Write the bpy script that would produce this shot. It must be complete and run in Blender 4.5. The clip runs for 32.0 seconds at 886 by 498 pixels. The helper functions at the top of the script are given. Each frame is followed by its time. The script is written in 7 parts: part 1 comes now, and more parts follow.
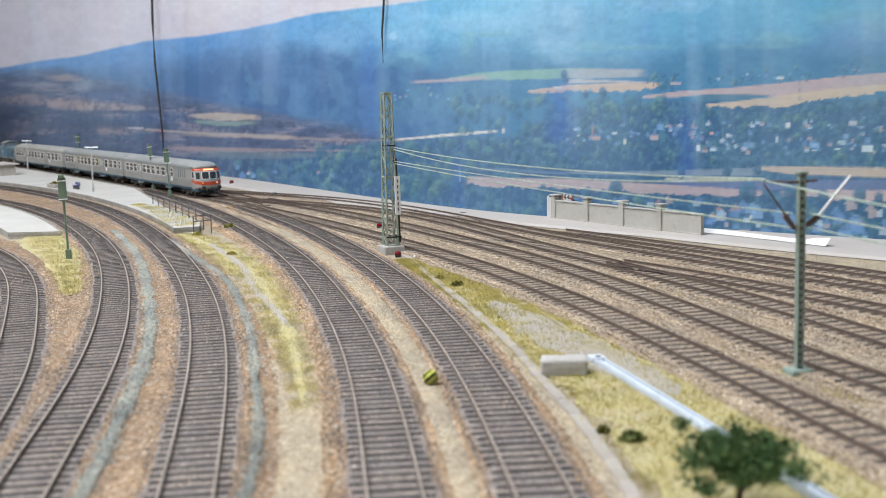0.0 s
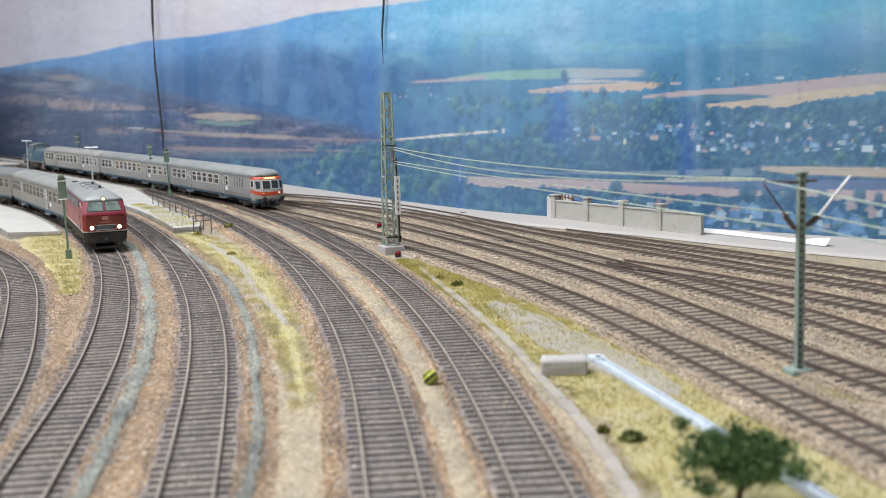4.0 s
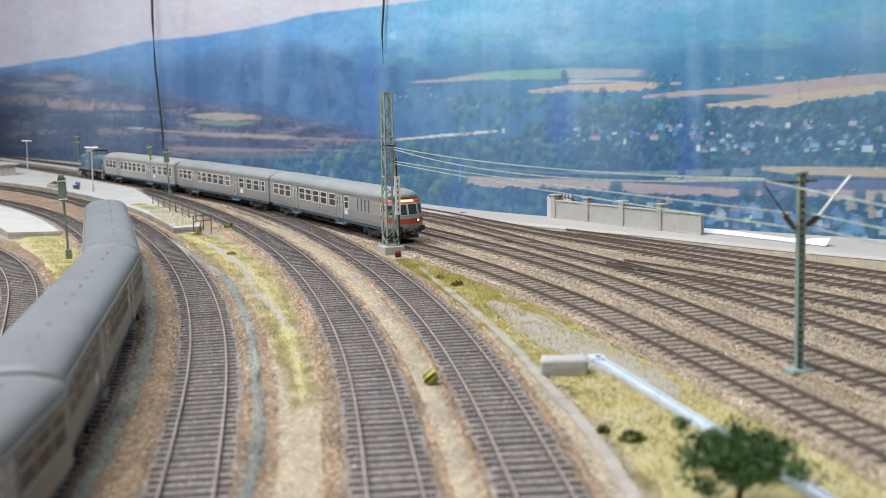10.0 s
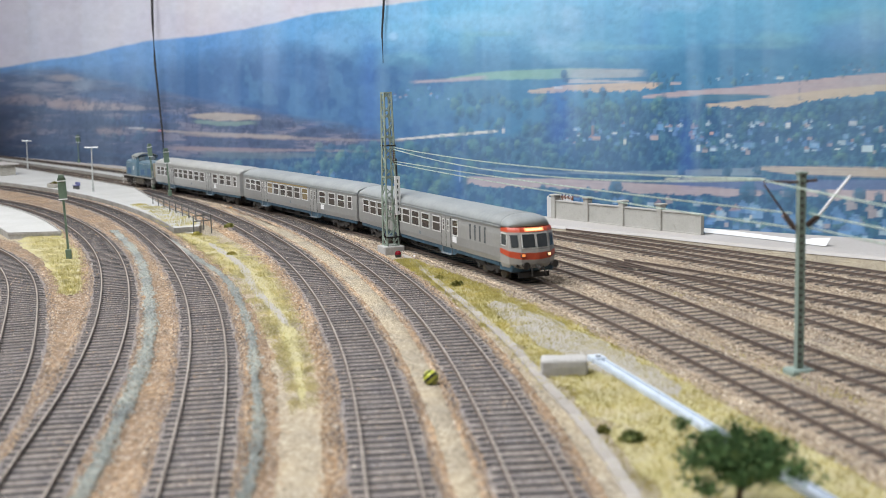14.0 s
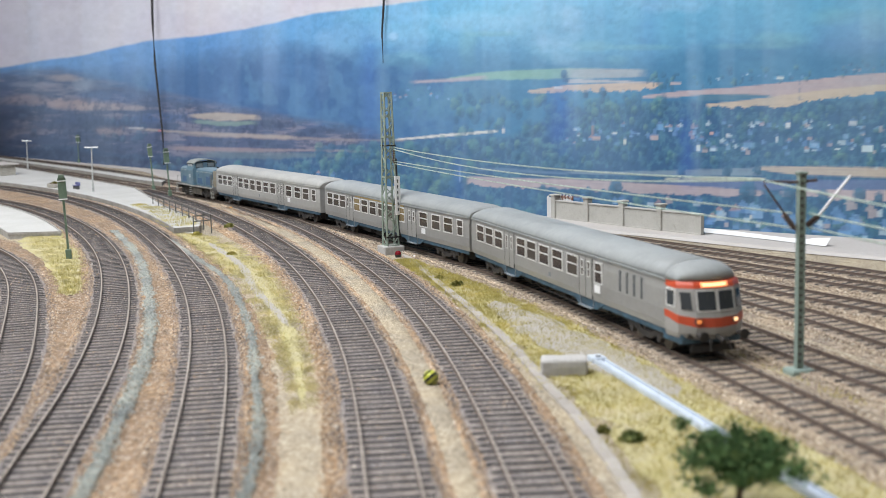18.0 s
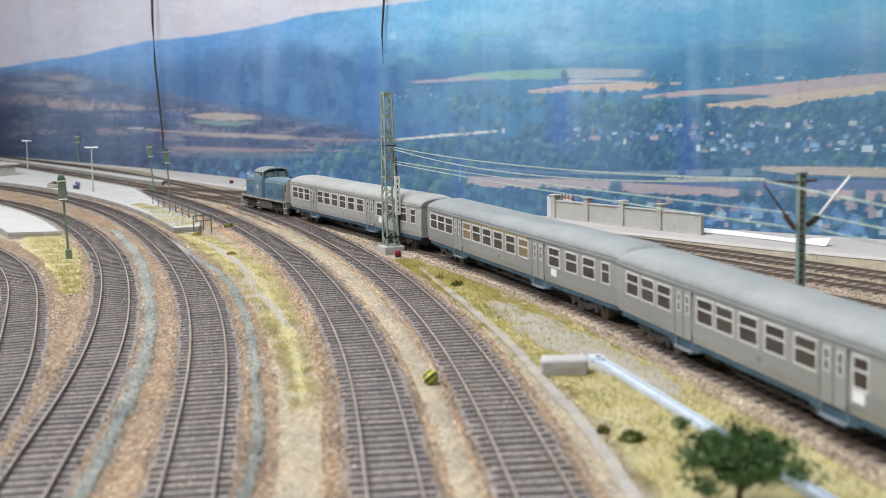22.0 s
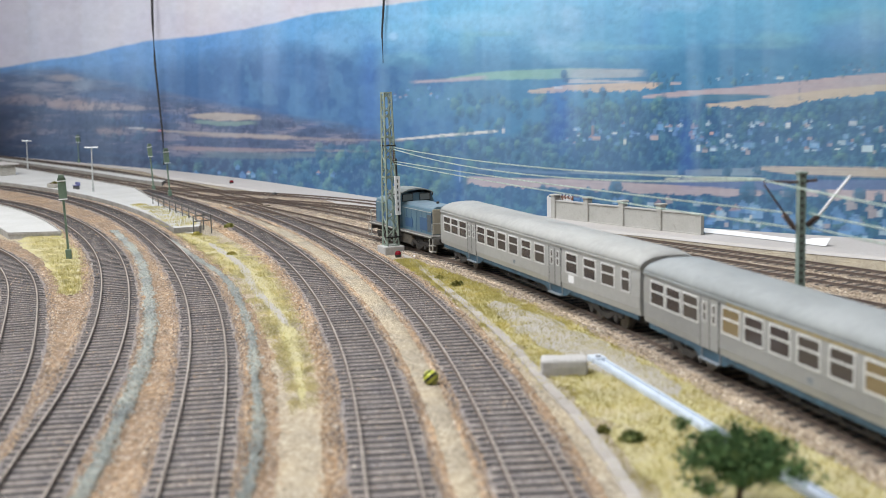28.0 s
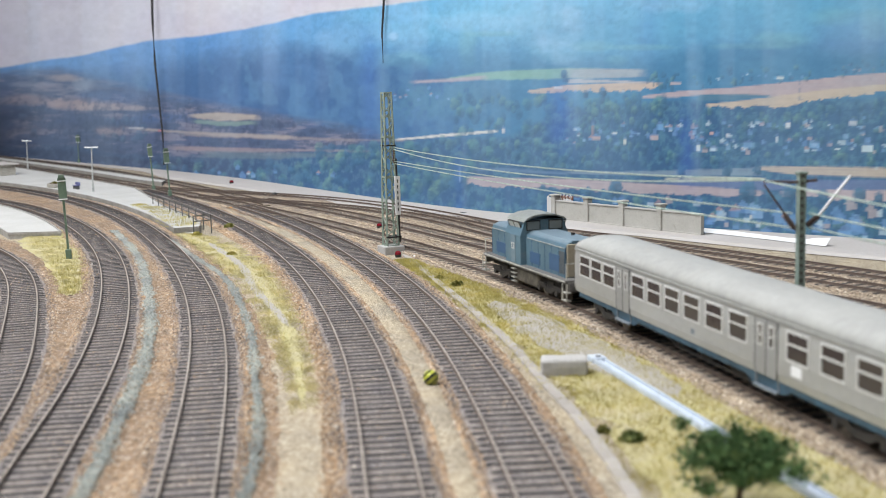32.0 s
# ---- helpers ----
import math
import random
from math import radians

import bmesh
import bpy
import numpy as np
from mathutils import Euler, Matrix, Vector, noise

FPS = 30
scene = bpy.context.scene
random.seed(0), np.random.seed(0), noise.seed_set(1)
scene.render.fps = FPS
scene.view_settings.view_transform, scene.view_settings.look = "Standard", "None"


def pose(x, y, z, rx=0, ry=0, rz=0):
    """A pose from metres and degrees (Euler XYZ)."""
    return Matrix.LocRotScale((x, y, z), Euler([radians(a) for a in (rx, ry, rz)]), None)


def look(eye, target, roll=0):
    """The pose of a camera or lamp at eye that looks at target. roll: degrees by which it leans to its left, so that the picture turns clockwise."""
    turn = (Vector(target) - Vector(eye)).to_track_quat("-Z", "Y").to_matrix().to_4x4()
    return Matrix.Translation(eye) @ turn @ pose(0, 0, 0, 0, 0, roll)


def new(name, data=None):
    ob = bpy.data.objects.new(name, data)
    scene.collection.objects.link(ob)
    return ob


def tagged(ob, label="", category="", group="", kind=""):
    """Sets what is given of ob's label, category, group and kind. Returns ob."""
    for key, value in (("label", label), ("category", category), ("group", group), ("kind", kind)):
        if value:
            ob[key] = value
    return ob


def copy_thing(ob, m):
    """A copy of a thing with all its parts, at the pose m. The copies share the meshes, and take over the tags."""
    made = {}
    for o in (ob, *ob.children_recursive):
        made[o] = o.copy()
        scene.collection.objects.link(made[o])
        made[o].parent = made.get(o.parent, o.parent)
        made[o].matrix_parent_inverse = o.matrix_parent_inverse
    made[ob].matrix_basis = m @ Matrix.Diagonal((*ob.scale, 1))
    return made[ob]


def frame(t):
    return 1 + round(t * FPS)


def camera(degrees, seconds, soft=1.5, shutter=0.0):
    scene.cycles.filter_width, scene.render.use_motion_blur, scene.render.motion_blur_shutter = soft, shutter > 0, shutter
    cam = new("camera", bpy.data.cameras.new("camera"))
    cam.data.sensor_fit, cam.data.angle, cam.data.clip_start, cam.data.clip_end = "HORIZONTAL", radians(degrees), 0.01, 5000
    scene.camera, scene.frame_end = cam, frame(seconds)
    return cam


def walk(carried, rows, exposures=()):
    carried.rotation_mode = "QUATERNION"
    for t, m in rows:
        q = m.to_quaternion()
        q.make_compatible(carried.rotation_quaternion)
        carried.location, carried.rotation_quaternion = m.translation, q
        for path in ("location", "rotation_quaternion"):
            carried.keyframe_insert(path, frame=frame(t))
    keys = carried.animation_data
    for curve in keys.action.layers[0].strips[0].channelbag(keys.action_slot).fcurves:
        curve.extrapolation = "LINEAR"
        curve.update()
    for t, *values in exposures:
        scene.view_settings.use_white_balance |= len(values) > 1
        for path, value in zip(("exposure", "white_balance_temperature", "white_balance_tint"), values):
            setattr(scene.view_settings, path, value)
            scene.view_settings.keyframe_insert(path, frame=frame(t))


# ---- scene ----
cam = camera(41.305, 32.0, soft=0.35, shutter=0.5)
cam.data.dof.use_dof, cam.data.dof.focus_distance, cam.data.dof.aperture_fstop = True, 1.0, 17.0
EYE = (0.0, 0.0, 0.1240)
AIM = (0.0, 1.0, -0.01195)
LEAN = -1.506
walk(cam, [(0.0, look(EYE, AIM, LEAN)), (32.0, look(EYE, AIM, LEAN))])

# ---------------------------------------------------------------- light
ROOM = (-3.6, 3.0, -2.4, 4.2, -0.95, 1.75)   # x0, x1, y0, y1, floor, ceiling of the hall
world = bpy.data.worlds.new("hall_air")
world.use_nodes = True
world.node_tree.nodes["Background"].inputs[0].default_value = (0.9, 0.95, 1.0, 1)
world.node_tree.nodes["Background"].inputs[1].default_value = 0.03
scene.world = world


def ceiling_lamp(x, y, sx, sy, watts, rz=0.0):
    data = bpy.data.lights.new("ceiling_lamp", "AREA")
    data.shape, data.size, data.size_y, data.energy = "RECTANGLE", sx, sy, watts
    data.color = (0.94, 0.965, 1.0)
    lamp = new("ceiling_lamp", data)
    lamp.matrix_world = pose(x, y, ROOM[5] - 0.06, 0, 0, rz)
    return lamp


for lx, ly, lw in ((-1.3, -0.3, 56), (-0.55, 0.7, 42), (-2.3, 1.1, 26)):
    ceiling_lamp(lx, ly, 1.3, 0.5, lw, -35)
scene.view_settings.exposure = -0.16

# ---------------------------------------------------------------- helpers


def nodes_of(name, rough=0.6, metal=0.0, spec=0.5):
    m = bpy.data.materials.new(name)
    m.use_nodes = True
    nt = m.node_tree
    b = nt.nodes["Principled BSDF"]
    b.inputs["Roughness"].default_value = rough
    b.inputs["Metallic"].default_value = metal
    b.inputs["Specular IOR Level"].default_value = spec
    return m, nt, b


def add(nt, kind, **kw):
    n = nt.nodes.new(kind)
    for key, value in kw.items():
        n.inputs[key.replace("_", " ")].default_value = value
    return n


def ramp_of(nt, fac, stops):
    r = nt.nodes.new("ShaderNodeValToRGB")
    while len(r.color_ramp.elements) < len(stops):
        r.color_ramp.elements.new(0.5)
    for e, (p, c) in zip(r.color_ramp.elements, stops):
        e.position, e.color = p, (*c, 1)
    nt.links.new(fac, r.inputs[0])
    return r.outputs[0]


def mixed(nt, a, b, fac, blend="MIX"):
    m = nt.nodes.new("ShaderNodeMix")
    m.data_type, m.blend_type = "RGBA", blend
    for sock, val in ((m.inputs[0], fac), (m.inputs[6], a), (m.inputs[7], b)):
        if hasattr(val, "is_linked"):
            nt.links.new(val, sock)
        elif isinstance(val, (int, float)):
            sock.default_value = val
        else:
            sock.default_value = (*val, 1)
    return m.outputs[2]


def bumped(nt, b, height, strength=0.4, dist=0.0005):
    n = add(nt, "ShaderNodeBump", Strength=strength, Distance=dist)
    nt.links.new(height, n.inputs["Height"])
    nt.links.new(n.outputs[0], b.inputs["Normal"])


def surface(name, col, col2=None, fine=900.0, broad=40.0, rough=0.6, metal=0.0, bump=0.3, dist=0.0004, wear=None,
            grain=0.35, spec=0.5, each=0.0):
    """A material of two tones, mottled at a fine and a broad scale; wear is a third tone in sparse stains."""
    m, nt, b = nodes_of(name, rough, metal, spec)
    tc = nt.nodes.new("ShaderNodeTexCoord")
    n1 = add(nt, "ShaderNodeTexNoise", Scale=fine, Detail=5.0, Roughness=0.65)
    n2 = add(nt, "ShaderNodeTexNoise", Scale=broad, Detail=4.0, Roughness=0.6)
    for n in (n1, n2):
        nt.links.new(tc.outputs["Object"], n.inputs["Vector"])
    col2 = col2 or tuple(c * 0.72 for c in col)
    c = mixed(nt, col, col2, ramp_of(nt, n2.outputs[0], ((0.35, (0, 0, 0)), (0.68, (1, 1, 1)))))
    lo, hi = tuple(v * (1 - grain) for v in (1, 1, 1)), tuple(v * (1 + grain) for v in (1, 1, 1))
    c = mixed(nt, c, ramp_of(nt, n1.outputs[0], ((0.3, lo), (0.7, hi))), 1.0, "MULTIPLY")
    if wear:
        n3 = add(nt, "ShaderNodeTexNoise", Scale=broad * 3.1, Detail=6.0, Roughness=0.7)
        nt.links.new(tc.outputs["Object"], n3.inputs["Vector"])
        c = mixed(nt, c, wear, ramp_of(nt, n3.outputs[0], ((0.56, (0, 0, 0)), (0.7, (0.8, 0.8, 0.8)))))
    if each:
        oi = nt.nodes.new("ShaderNodeObjectInfo")
        c = mixed(nt, c, ramp_of(nt, oi.outputs["Random"], ((0.0, (1 - each,) * 3), (1.0, (1 + each,) * 3))), 1.0, "MULTIPLY")
    nt.links.new(c, b.inputs["Base Color"])
    bumped(nt, b, n1.outputs[0], bump, dist)
    return m


def gravel(name, stops, scale=950.0, broad=35.0, bump=0.8, rough=0.95):
    """A bed of small stones: a tone for each stone by chance, dark joints between, drifting hue."""
    m, nt, b = nodes_of(name, rough, 0.0, 0.2)
    tc = nt.nodes.new("ShaderNodeTexCoord")
    vo = add(nt, "ShaderNodeTexVoronoi", Scale=scale, Randomness=1.0)
    vs = add(nt, "ShaderNodeTexVoronoi", Scale=scale * 2.3, Randomness=1.0)
    n2 = add(nt, "ShaderNodeTexNoise", Scale=broad, Detail=5.0, Roughness=0.6)
    for n in (vo, vs, n2):
        nt.links.new(tc.outputs["Object"], n.inputs["Vector"])
    sep = nt.nodes.new("ShaderNodeSeparateColor")
    nt.links.new(vo.outputs["Color"], sep.inputs[0])
    c = ramp_of(nt, sep.outputs[0], stops)
    c = mixed(nt, c, ramp_of(nt, vo.outputs["Distance"], ((0.25, (1, 1, 1)), (0.75, (0.5, 0.47, 0.45)))), 1.0, "MULTIPLY")
    c = mixed(nt, c, ramp_of(nt, vs.outputs["Distance"], ((0.1, (1.15, 1.15, 1.15)), (0.7, (0.75, 0.75, 0.75)))), 1.0, "MULTIPLY")
    c = mixed(nt, c, ramp_of(nt, n2.outputs[0], ((0.3, (0.78, 0.8, 0.84)), (0.7, (1.2, 1.15, 1.05)))), 1.0, "MULTIPLY")
    nt.links.new(c, b.inputs["Base Color"])
    inv = nt.nodes.new("ShaderNodeMath")
    inv.operation = "SUBTRACT"
    inv.inputs[0].default_value = 1.0
    nt.links.new(vo.outputs["Distance"], inv.inputs[1])
    bumped(nt, b, inv.outputs[0], bump, 0.0006)
    return m


def islands(name, stops, rough=0.9, broad=18.0):
    """For scattered grains and blades: a tone for each one by chance, drifting over the ground."""
    m, nt, b = nodes_of(name, rough, 0.0, 0.2)
    ge = nt.nodes.new("ShaderNodeNewGeometry")
    tc = nt.nodes.new("ShaderNodeTexCoord")
    n2 = add(nt, "ShaderNodeTexNoise", Scale=broad, Detail=3.0)
    nt.links.new(tc.outputs["Object"], n2.inputs["Vector"])
    c = ramp_of(nt, ge.outputs["Random Per Island"], stops)
    c = mixed(nt, c, ramp_of(nt, n2.outputs[0], ((0.3, (0.7, 0.7, 0.7)), (0.7, (1.25, 1.2, 1.1)))), 1.0, "MULTIPLY")
    nt.links.new(c, b.inputs["Base Color"])
    return m


def glow(name, col, strength):
    m, nt, b = nodes_of(name, 0.3)
    b.inputs["Base Color"].default_value = (*col, 1)
    b.inputs["Emission Color"].default_value = (*col, 1)
    b.inputs["Emission Strength"].default_value = strength
    return m


def link(name, bm, material, parent=None, label=""):
    me = bpy.data.meshes.new(name)
    bm.to_mesh(me)
    bm.free()
    me.materials.append(material)
    ob = new(name, me)
    if parent is not None:
        ob.parent = parent
    if label:
        tagged(ob, label)
    return ob


def part(name, bm, material, parent, label=""):
    return link(name, bm, material, parent, label)


def mesh_part(name, me, parent, label=""):
    ob = new(name, me)
    ob.parent = parent
    if label:
        tagged(ob, label)
    return ob


def empty(name, m, label, category, group="", kind=""):
    ob = new(name)
    ob.empty_display_size = 0.005
    ob.matrix_world = m
    return tagged(ob, label, category, group, kind)


def box(bm, x0, x1, y0, y1, z0, z1, bevel=0.0, m=None):
    vs = [bm.verts.new((x, y, z)) for z in (z0, z1) for y in (y0, y1) for x in (x0, x1)]
    fs = [bm.faces.new([vs[i] for i in q]) for q in ((0, 2, 3, 1), (4, 5, 7, 6), (0, 1, 5, 4), (2, 6, 7, 3), (0, 4, 6, 2), (1, 3, 7, 5))]
    if bevel:
        es = list({e for f in fs for e in f.edges})
        r = bmesh.ops.bevel(bm, geom=es, offset=bevel, segments=1, affect="EDGES")
        vs = [v for v in set(r["verts"]) | {v for v in vs if v.is_valid}]
    if m is not None:
        for v in vs:
            v.co = m @ v.co
    return bm


def rod(bm, a, b, r, n=6, r2=None):
    """A round bar from a to b."""
    a, b = Vector(a), Vector(b)
    d = (b - a)
    q = d.to_track_quat("Z", "Y")
    r2 = r if r2 is None else r2
    rings = []
    for c, rr in ((a, r), (b, r2)):
        rings.append([bm.verts.new(c + q @ Vector((math.cos(2 * math.pi * i / n) * rr, math.sin(2 * math.pi * i / n) * rr, 0))) for i in range(n)])
    for i in range(n):
        j = (i + 1) % n
        bm.faces.new((rings[0][i], rings[0][j], rings[1][j], rings[1][i]))
    bm.faces.new(rings[0][::-1])
    bm.faces.new(rings[1])
    return bm


def bar(bm, a, b, w, h=None):
    """A flat bar of section w x h from a to b."""
    a, b = Vector(a), Vector(b)
    q = (b - a).to_track_quat("Z", "Y")
    h = h or w
    rings = []
    for c in (a, b):
        rings.append([bm.verts.new(c + q @ Vector((sx * w / 2, sy * h / 2, 0))) for sx, sy in ((-1, -1), (1, -1), (1, 1), (-1, 1))])
    for i in range(4):
        j = (i + 1) % 4
        bm.faces.new((rings[0][i], rings[0][j], rings[1][j], rings[1][i]))
    bm.faces.new(rings[0][::-1])
    bm.faces.new(rings[1])
    return bm


def ball(bm, c, r, sub=2, squash=(1, 1, 1)):
    res = bmesh.ops.create_icosphere(bm, subdivisions=sub, radius=r)
    for v in res["verts"]:
        v.co = Vector((v.co.x * squash[0], v.co.y * squash[1], v.co.z * squash[2])) + Vector(c)
    for f in bm.faces:
        f.smooth = True
    return bm


def loft(bm, sections, caps=True, closed=True, smooth=False):
    """Skin through rings of points that have the same count."""
    rings = [[bm.verts.new(p) for p in s] for s in sections]
    n = len(rings[0])
    for r0, r1 in zip(rings, rings[1:]):
        for i in range(n if closed else n - 1):
            j = (i + 1) % n
            f = bm.faces.new((r0[i], r0[j], r1[j], r1[i]))
            f.smooth = smooth
    if caps:
        bm.faces.new(rings[0][::-1])
        bm.faces.new(rings[-1])
    return bm


def tube(bm, pts, r, n=6):
    """A round bar of one skin through all the points."""
    pts = [Vector(p) for p in pts]
    rings = []
    for i, p in enumerate(pts):
        q = (pts[min(i + 1, len(pts) - 1)] - pts[max(i - 1, 0)]).to_track_quat("Z", "Y")
        rr = r[i] if hasattr(r, "__len__") else r
        rings.append([p + q @ Vector((math.cos(2 * math.pi * k / n) * rr, math.sin(2 * math.pi * k / n) * rr, 0)) for k in range(n)])
    return loft(bm, rings)


def B():
    return bmesh.new()


# ---------------------------------------------------------------- track geometry
# start x, start y, heading, length, curvature along it (rad, m, 1/m), then run-in and run-out with their curvature
TRACKS = {
    "A": (-0.3121, 0.8498, -1.1482, 0.381, [-0.989, -0.107, -0.921]),
    "B": (-0.3691, 1.1737, -1.1221, 0.923, [-0.359, -0.492, -0.288, -0.525, 0.669]),
    "C": (-0.2977, 1.1477, -1.1775, 0.818, [-0.26, -0.279, -0.383, -0.405, -0.088]),
    "D": (-0.2067, 1.1642, -1.2003, 0.912, [-0.237, -0.398, -0.319, -0.417, 0.103]),
    "E": (-0.1517, 1.1588, -1.1952, 0.839, [-0.405, -0.342, -0.425, -0.216]),
    "F": (-0.8865, 2.3774, -0.9613, 2.346, [-0.109, -0.046, -0.054, -0.127, -0.251, -0.539, 0.38]),
    "G": (-0.0674, 1.1506, -1.0912, 0.733, [-0.389, -0.261, -0.53, -0.489, 1.449]),
    "H": (-0.1602, 1.3433, -0.7291, 0.965, [-1.78, -1.26, 0.361, -0.451, -1.03]),
    "I": (0.0699, 0.8947, -0.8476, 0.324, [-1.348, -0.834, -0.065]),
    "J": (-0.2036, 1.4630, -0.7269, 0.941, [-1.346, -1.126, 0.291, 0.101, 0.346]),
    "L": (-0.8250, 2.4200, -0.9613, 1.2, [-0.17, -0.11, -0.115, -0.18]),
    "K": (0.1010, 1.0205, -0.9495, 0.37, [-0.585, -0.115, 0.142]),
}
RUNS = {"A": (0.55, -0.9, 0.25, -0.6), "B": (2.3, -0.6, 2.4, -1.25), "C": (0.8, -0.45, 0.3, -0.3), "D": (0.5, -0.25, 0.3, -0.2),
        "E": (0.35, -0.3, 0.3, -0.2), "F": (0.75, 0.05, 1.3, 0.3), "G": (0.35, -0.3, 0.3, 0.4), "H": (0.3, -0.2, 0.3, 0.0),
        "I": (0.0, 0.0, 0.3, 0.0), "J": (0.3, -0.2, 0.3, 0.0), "K": (0.0, 0.0, 0.3, 0.0), "L": (0.4, 0.0, 0.2, -0.1)}
GAUGE = 0.0165
STEP = 0.004
GROUND = -0.0045


class Way:
    """A track's centre line, as points every STEP metres."""

    def __init__(self, key):
        x, y, h, length, ks = TRACKS[key]
        pre, kpre, post, kpost = RUNS[key]
        s = np.arange(-pre, length + post, STEP)
        k = np.interp(s, np.linspace(0, length, len(ks)), ks)
        k = np.where(s < 0, kpre, np.where(s > length, kpost, k))
        th = np.concatenate(([0], np.cumsum((k[1:] + k[:-1]) / 2 * STEP)))
        i0 = int(np.abs(s).argmin())
        th = th - th[i0] + h
        px = np.concatenate(([0], np.cumsum((np.cos(th[1:]) + np.cos(th[:-1])) / 2 * STEP)))
        py = np.concatenate(([0], np.cumsum((np.sin(th[1:]) + np.sin(th[:-1])) / 2 * STEP)))
        self.s, self.x, self.y, self.th = s, px - px[i0] + x, py - py[i0] + y, th

    def at(self, s, side=0.0, z=0.0):
        """The point at s, side metres to the right of the way it runs."""
        x, y, t = (float(np.interp(s, self.s, a)) for a in (self.x, self.y, self.th))
        return Vector((x + math.sin(t) * side, y - math.cos(t) * side, z))

    def turn(self, s):
        return float(np.interp(s, self.s, self.th))

    def ribbon(self, profile, s0=None, s1=None, step=0.012, jitter=0.0):
        """Rings for a loft: profile holds (side, z)."""
        s0 = self.s[0] if s0 is None else s0
        s1 = self.s[-1] if s1 is None else s1
        n = max(2, int((s1 - s0) / step))
        out = []
        for i in range(n + 1):
            s = s0 + (s1 - s0) * i / n
            out.append([self.at(s, a + (jitter * noise.noise((s * 40, a * 300, 1.7)) if jitter else 0), z) for a, z in profile])
        return out


WAYS = {k: Way(k) for k in TRACKS}

# ---------------------------------------------------------------- materials
M = {}
M["sand"] = gravel("sandy_earth", ((0.0, (0.28, 0.235, 0.175)), (0.3, (0.50, 0.435, 0.33)), (0.7, (0.60, 0.53, 0.41)), (1.0, (0.78, 0.71, 0.59))), 1250, 26, bump=0.5)
M["ballast"] = gravel("brown_ballast_bed", ((0.0, (0.15, 0.105, 0.07)), (0.3, (0.37, 0.26, 0.175)), (0.65, (0.51, 0.365, 0.245)), (0.88, (0.46, 0.385, 0.32)), (1.0, (0.72, 0.65, 0.56))))
M["ballast_yard"] = gravel("grey_brown_ballast_bed", ((0.0, (0.21, 0.165, 0.125)), (0.35, (0.43, 0.345, 0.265)), (0.75, (0.57, 0.475, 0.37)), (1.0, (0.74, 0.66, 0.56))), 1050)
M["sleeper"] = surface("weathered_dark_sleeper", (0.026, 0.024, 0.026), (0.066, 0.057, 0.054), 700, 90, 0.85, each=0.5)
M["sleeper_light"] = surface("dusty_sleeper", (0.032, 0.028, 0.026), (0.085, 0.072, 0.062), 700, 90, 0.85, each=0.55)
M["rail_side"] = surface("rusty_rail_side", (0.115, 0.082, 0.064), (0.085, 0.06, 0.048), 600, 60, 0.7, 0.0)
M["rail_top"] = surface("worn_rail_head", (0.42, 0.365, 0.31), (0.30, 0.25, 0.21), 400, 30, 0.45, 0.15, bump=0.05)
M["bed_dark"] = gravel("grey_ballast_between_sleepers", ((0.0, (0.25, 0.22, 0.215)), (0.4, (0.37, 0.335, 0.325)), (0.8, (0.45, 0.41, 0.395)), (1.0, (0.62, 0.58, 0.55))), 1500, 60)
M["bed_yard"] = gravel("brown_ballast_between_sleepers", ((0.0, (0.22, 0.17, 0.135)), (0.4, (0.42, 0.345, 0.28)), (0.8, (0.54, 0.455, 0.37)), (1.0, (0.70, 0.63, 0.54))), 1250, 60)
M["concrete"] = surface("grey_concrete", (0.45, 0.435, 0.42), (0.36, 0.35, 0.335), 500, 25, 0.9, bump=0.15, grain=0.12)
M["apron"] = surface("pale_grey_apron", (0.455, 0.425, 0.405), (0.42, 0.39, 0.365), 800, 14, 0.9, bump=0.15, grain=0.10)
M["platform"] = surface("pale_platform_slab", (0.48, 0.475, 0.455), (0.42, 0.415, 0.39), 500, 18, 0.85, bump=0.1, grain=0.08)
M["platform_edge"] = surface("platform_edge_stone", (0.36, 0.35, 0.33), (0.25, 0.24, 0.22), 500, 40, 0.9, grain=0.25)
M["fence_metal"] = surface("dark_grey_fence", (0.13, 0.13, 0.125), None, 500, 60, 0.6)
M["mast"] = surface("pale_green_mast_paint", (0.27, 0.325, 0.27), (0.21, 0.26, 0.215), 500, 60, 0.55, grain=0.12)
M["mast2"] = surface("grey_green_mast_paint", (0.235, 0.30, 0.265), (0.19, 0.245, 0.215), 500, 60, 0.55, grain=0.12)
M["signal"] = surface("green_signal_paint", (0.14, 0.20, 0.145), (0.105, 0.16, 0.115), 500, 80, 0.5, grain=0.12)
M["white"] = surface("white_paint", (0.8, 0.8, 0.8), (0.74, 0.74, 0.75), 300, 30, 0.5, bump=0.05, grain=0.04)
M["black"] = surface("black_paint", (0.02, 0.02, 0.02), (0.03, 0.03, 0.03), 300, 30, 0.5, bump=0.05, grain=0.2)
M["red_bead"] = surface("red_bead", (0.20, 0.006, 0.014), (0.14, 0.005, 0.01), 100, 20, 0.10, bump=0.0, grain=0.05)
M["wall_paint"] = surface("hall_wall_paint", (0.62, 0.62, 0.6), None, 40, 1, 0.9, bump=0.02, grain=0.05)
M["hall_floor"] = surface("hall_floor", (0.25, 0.24, 0.23), None, 60, 2, 0.7, bump=0.02)

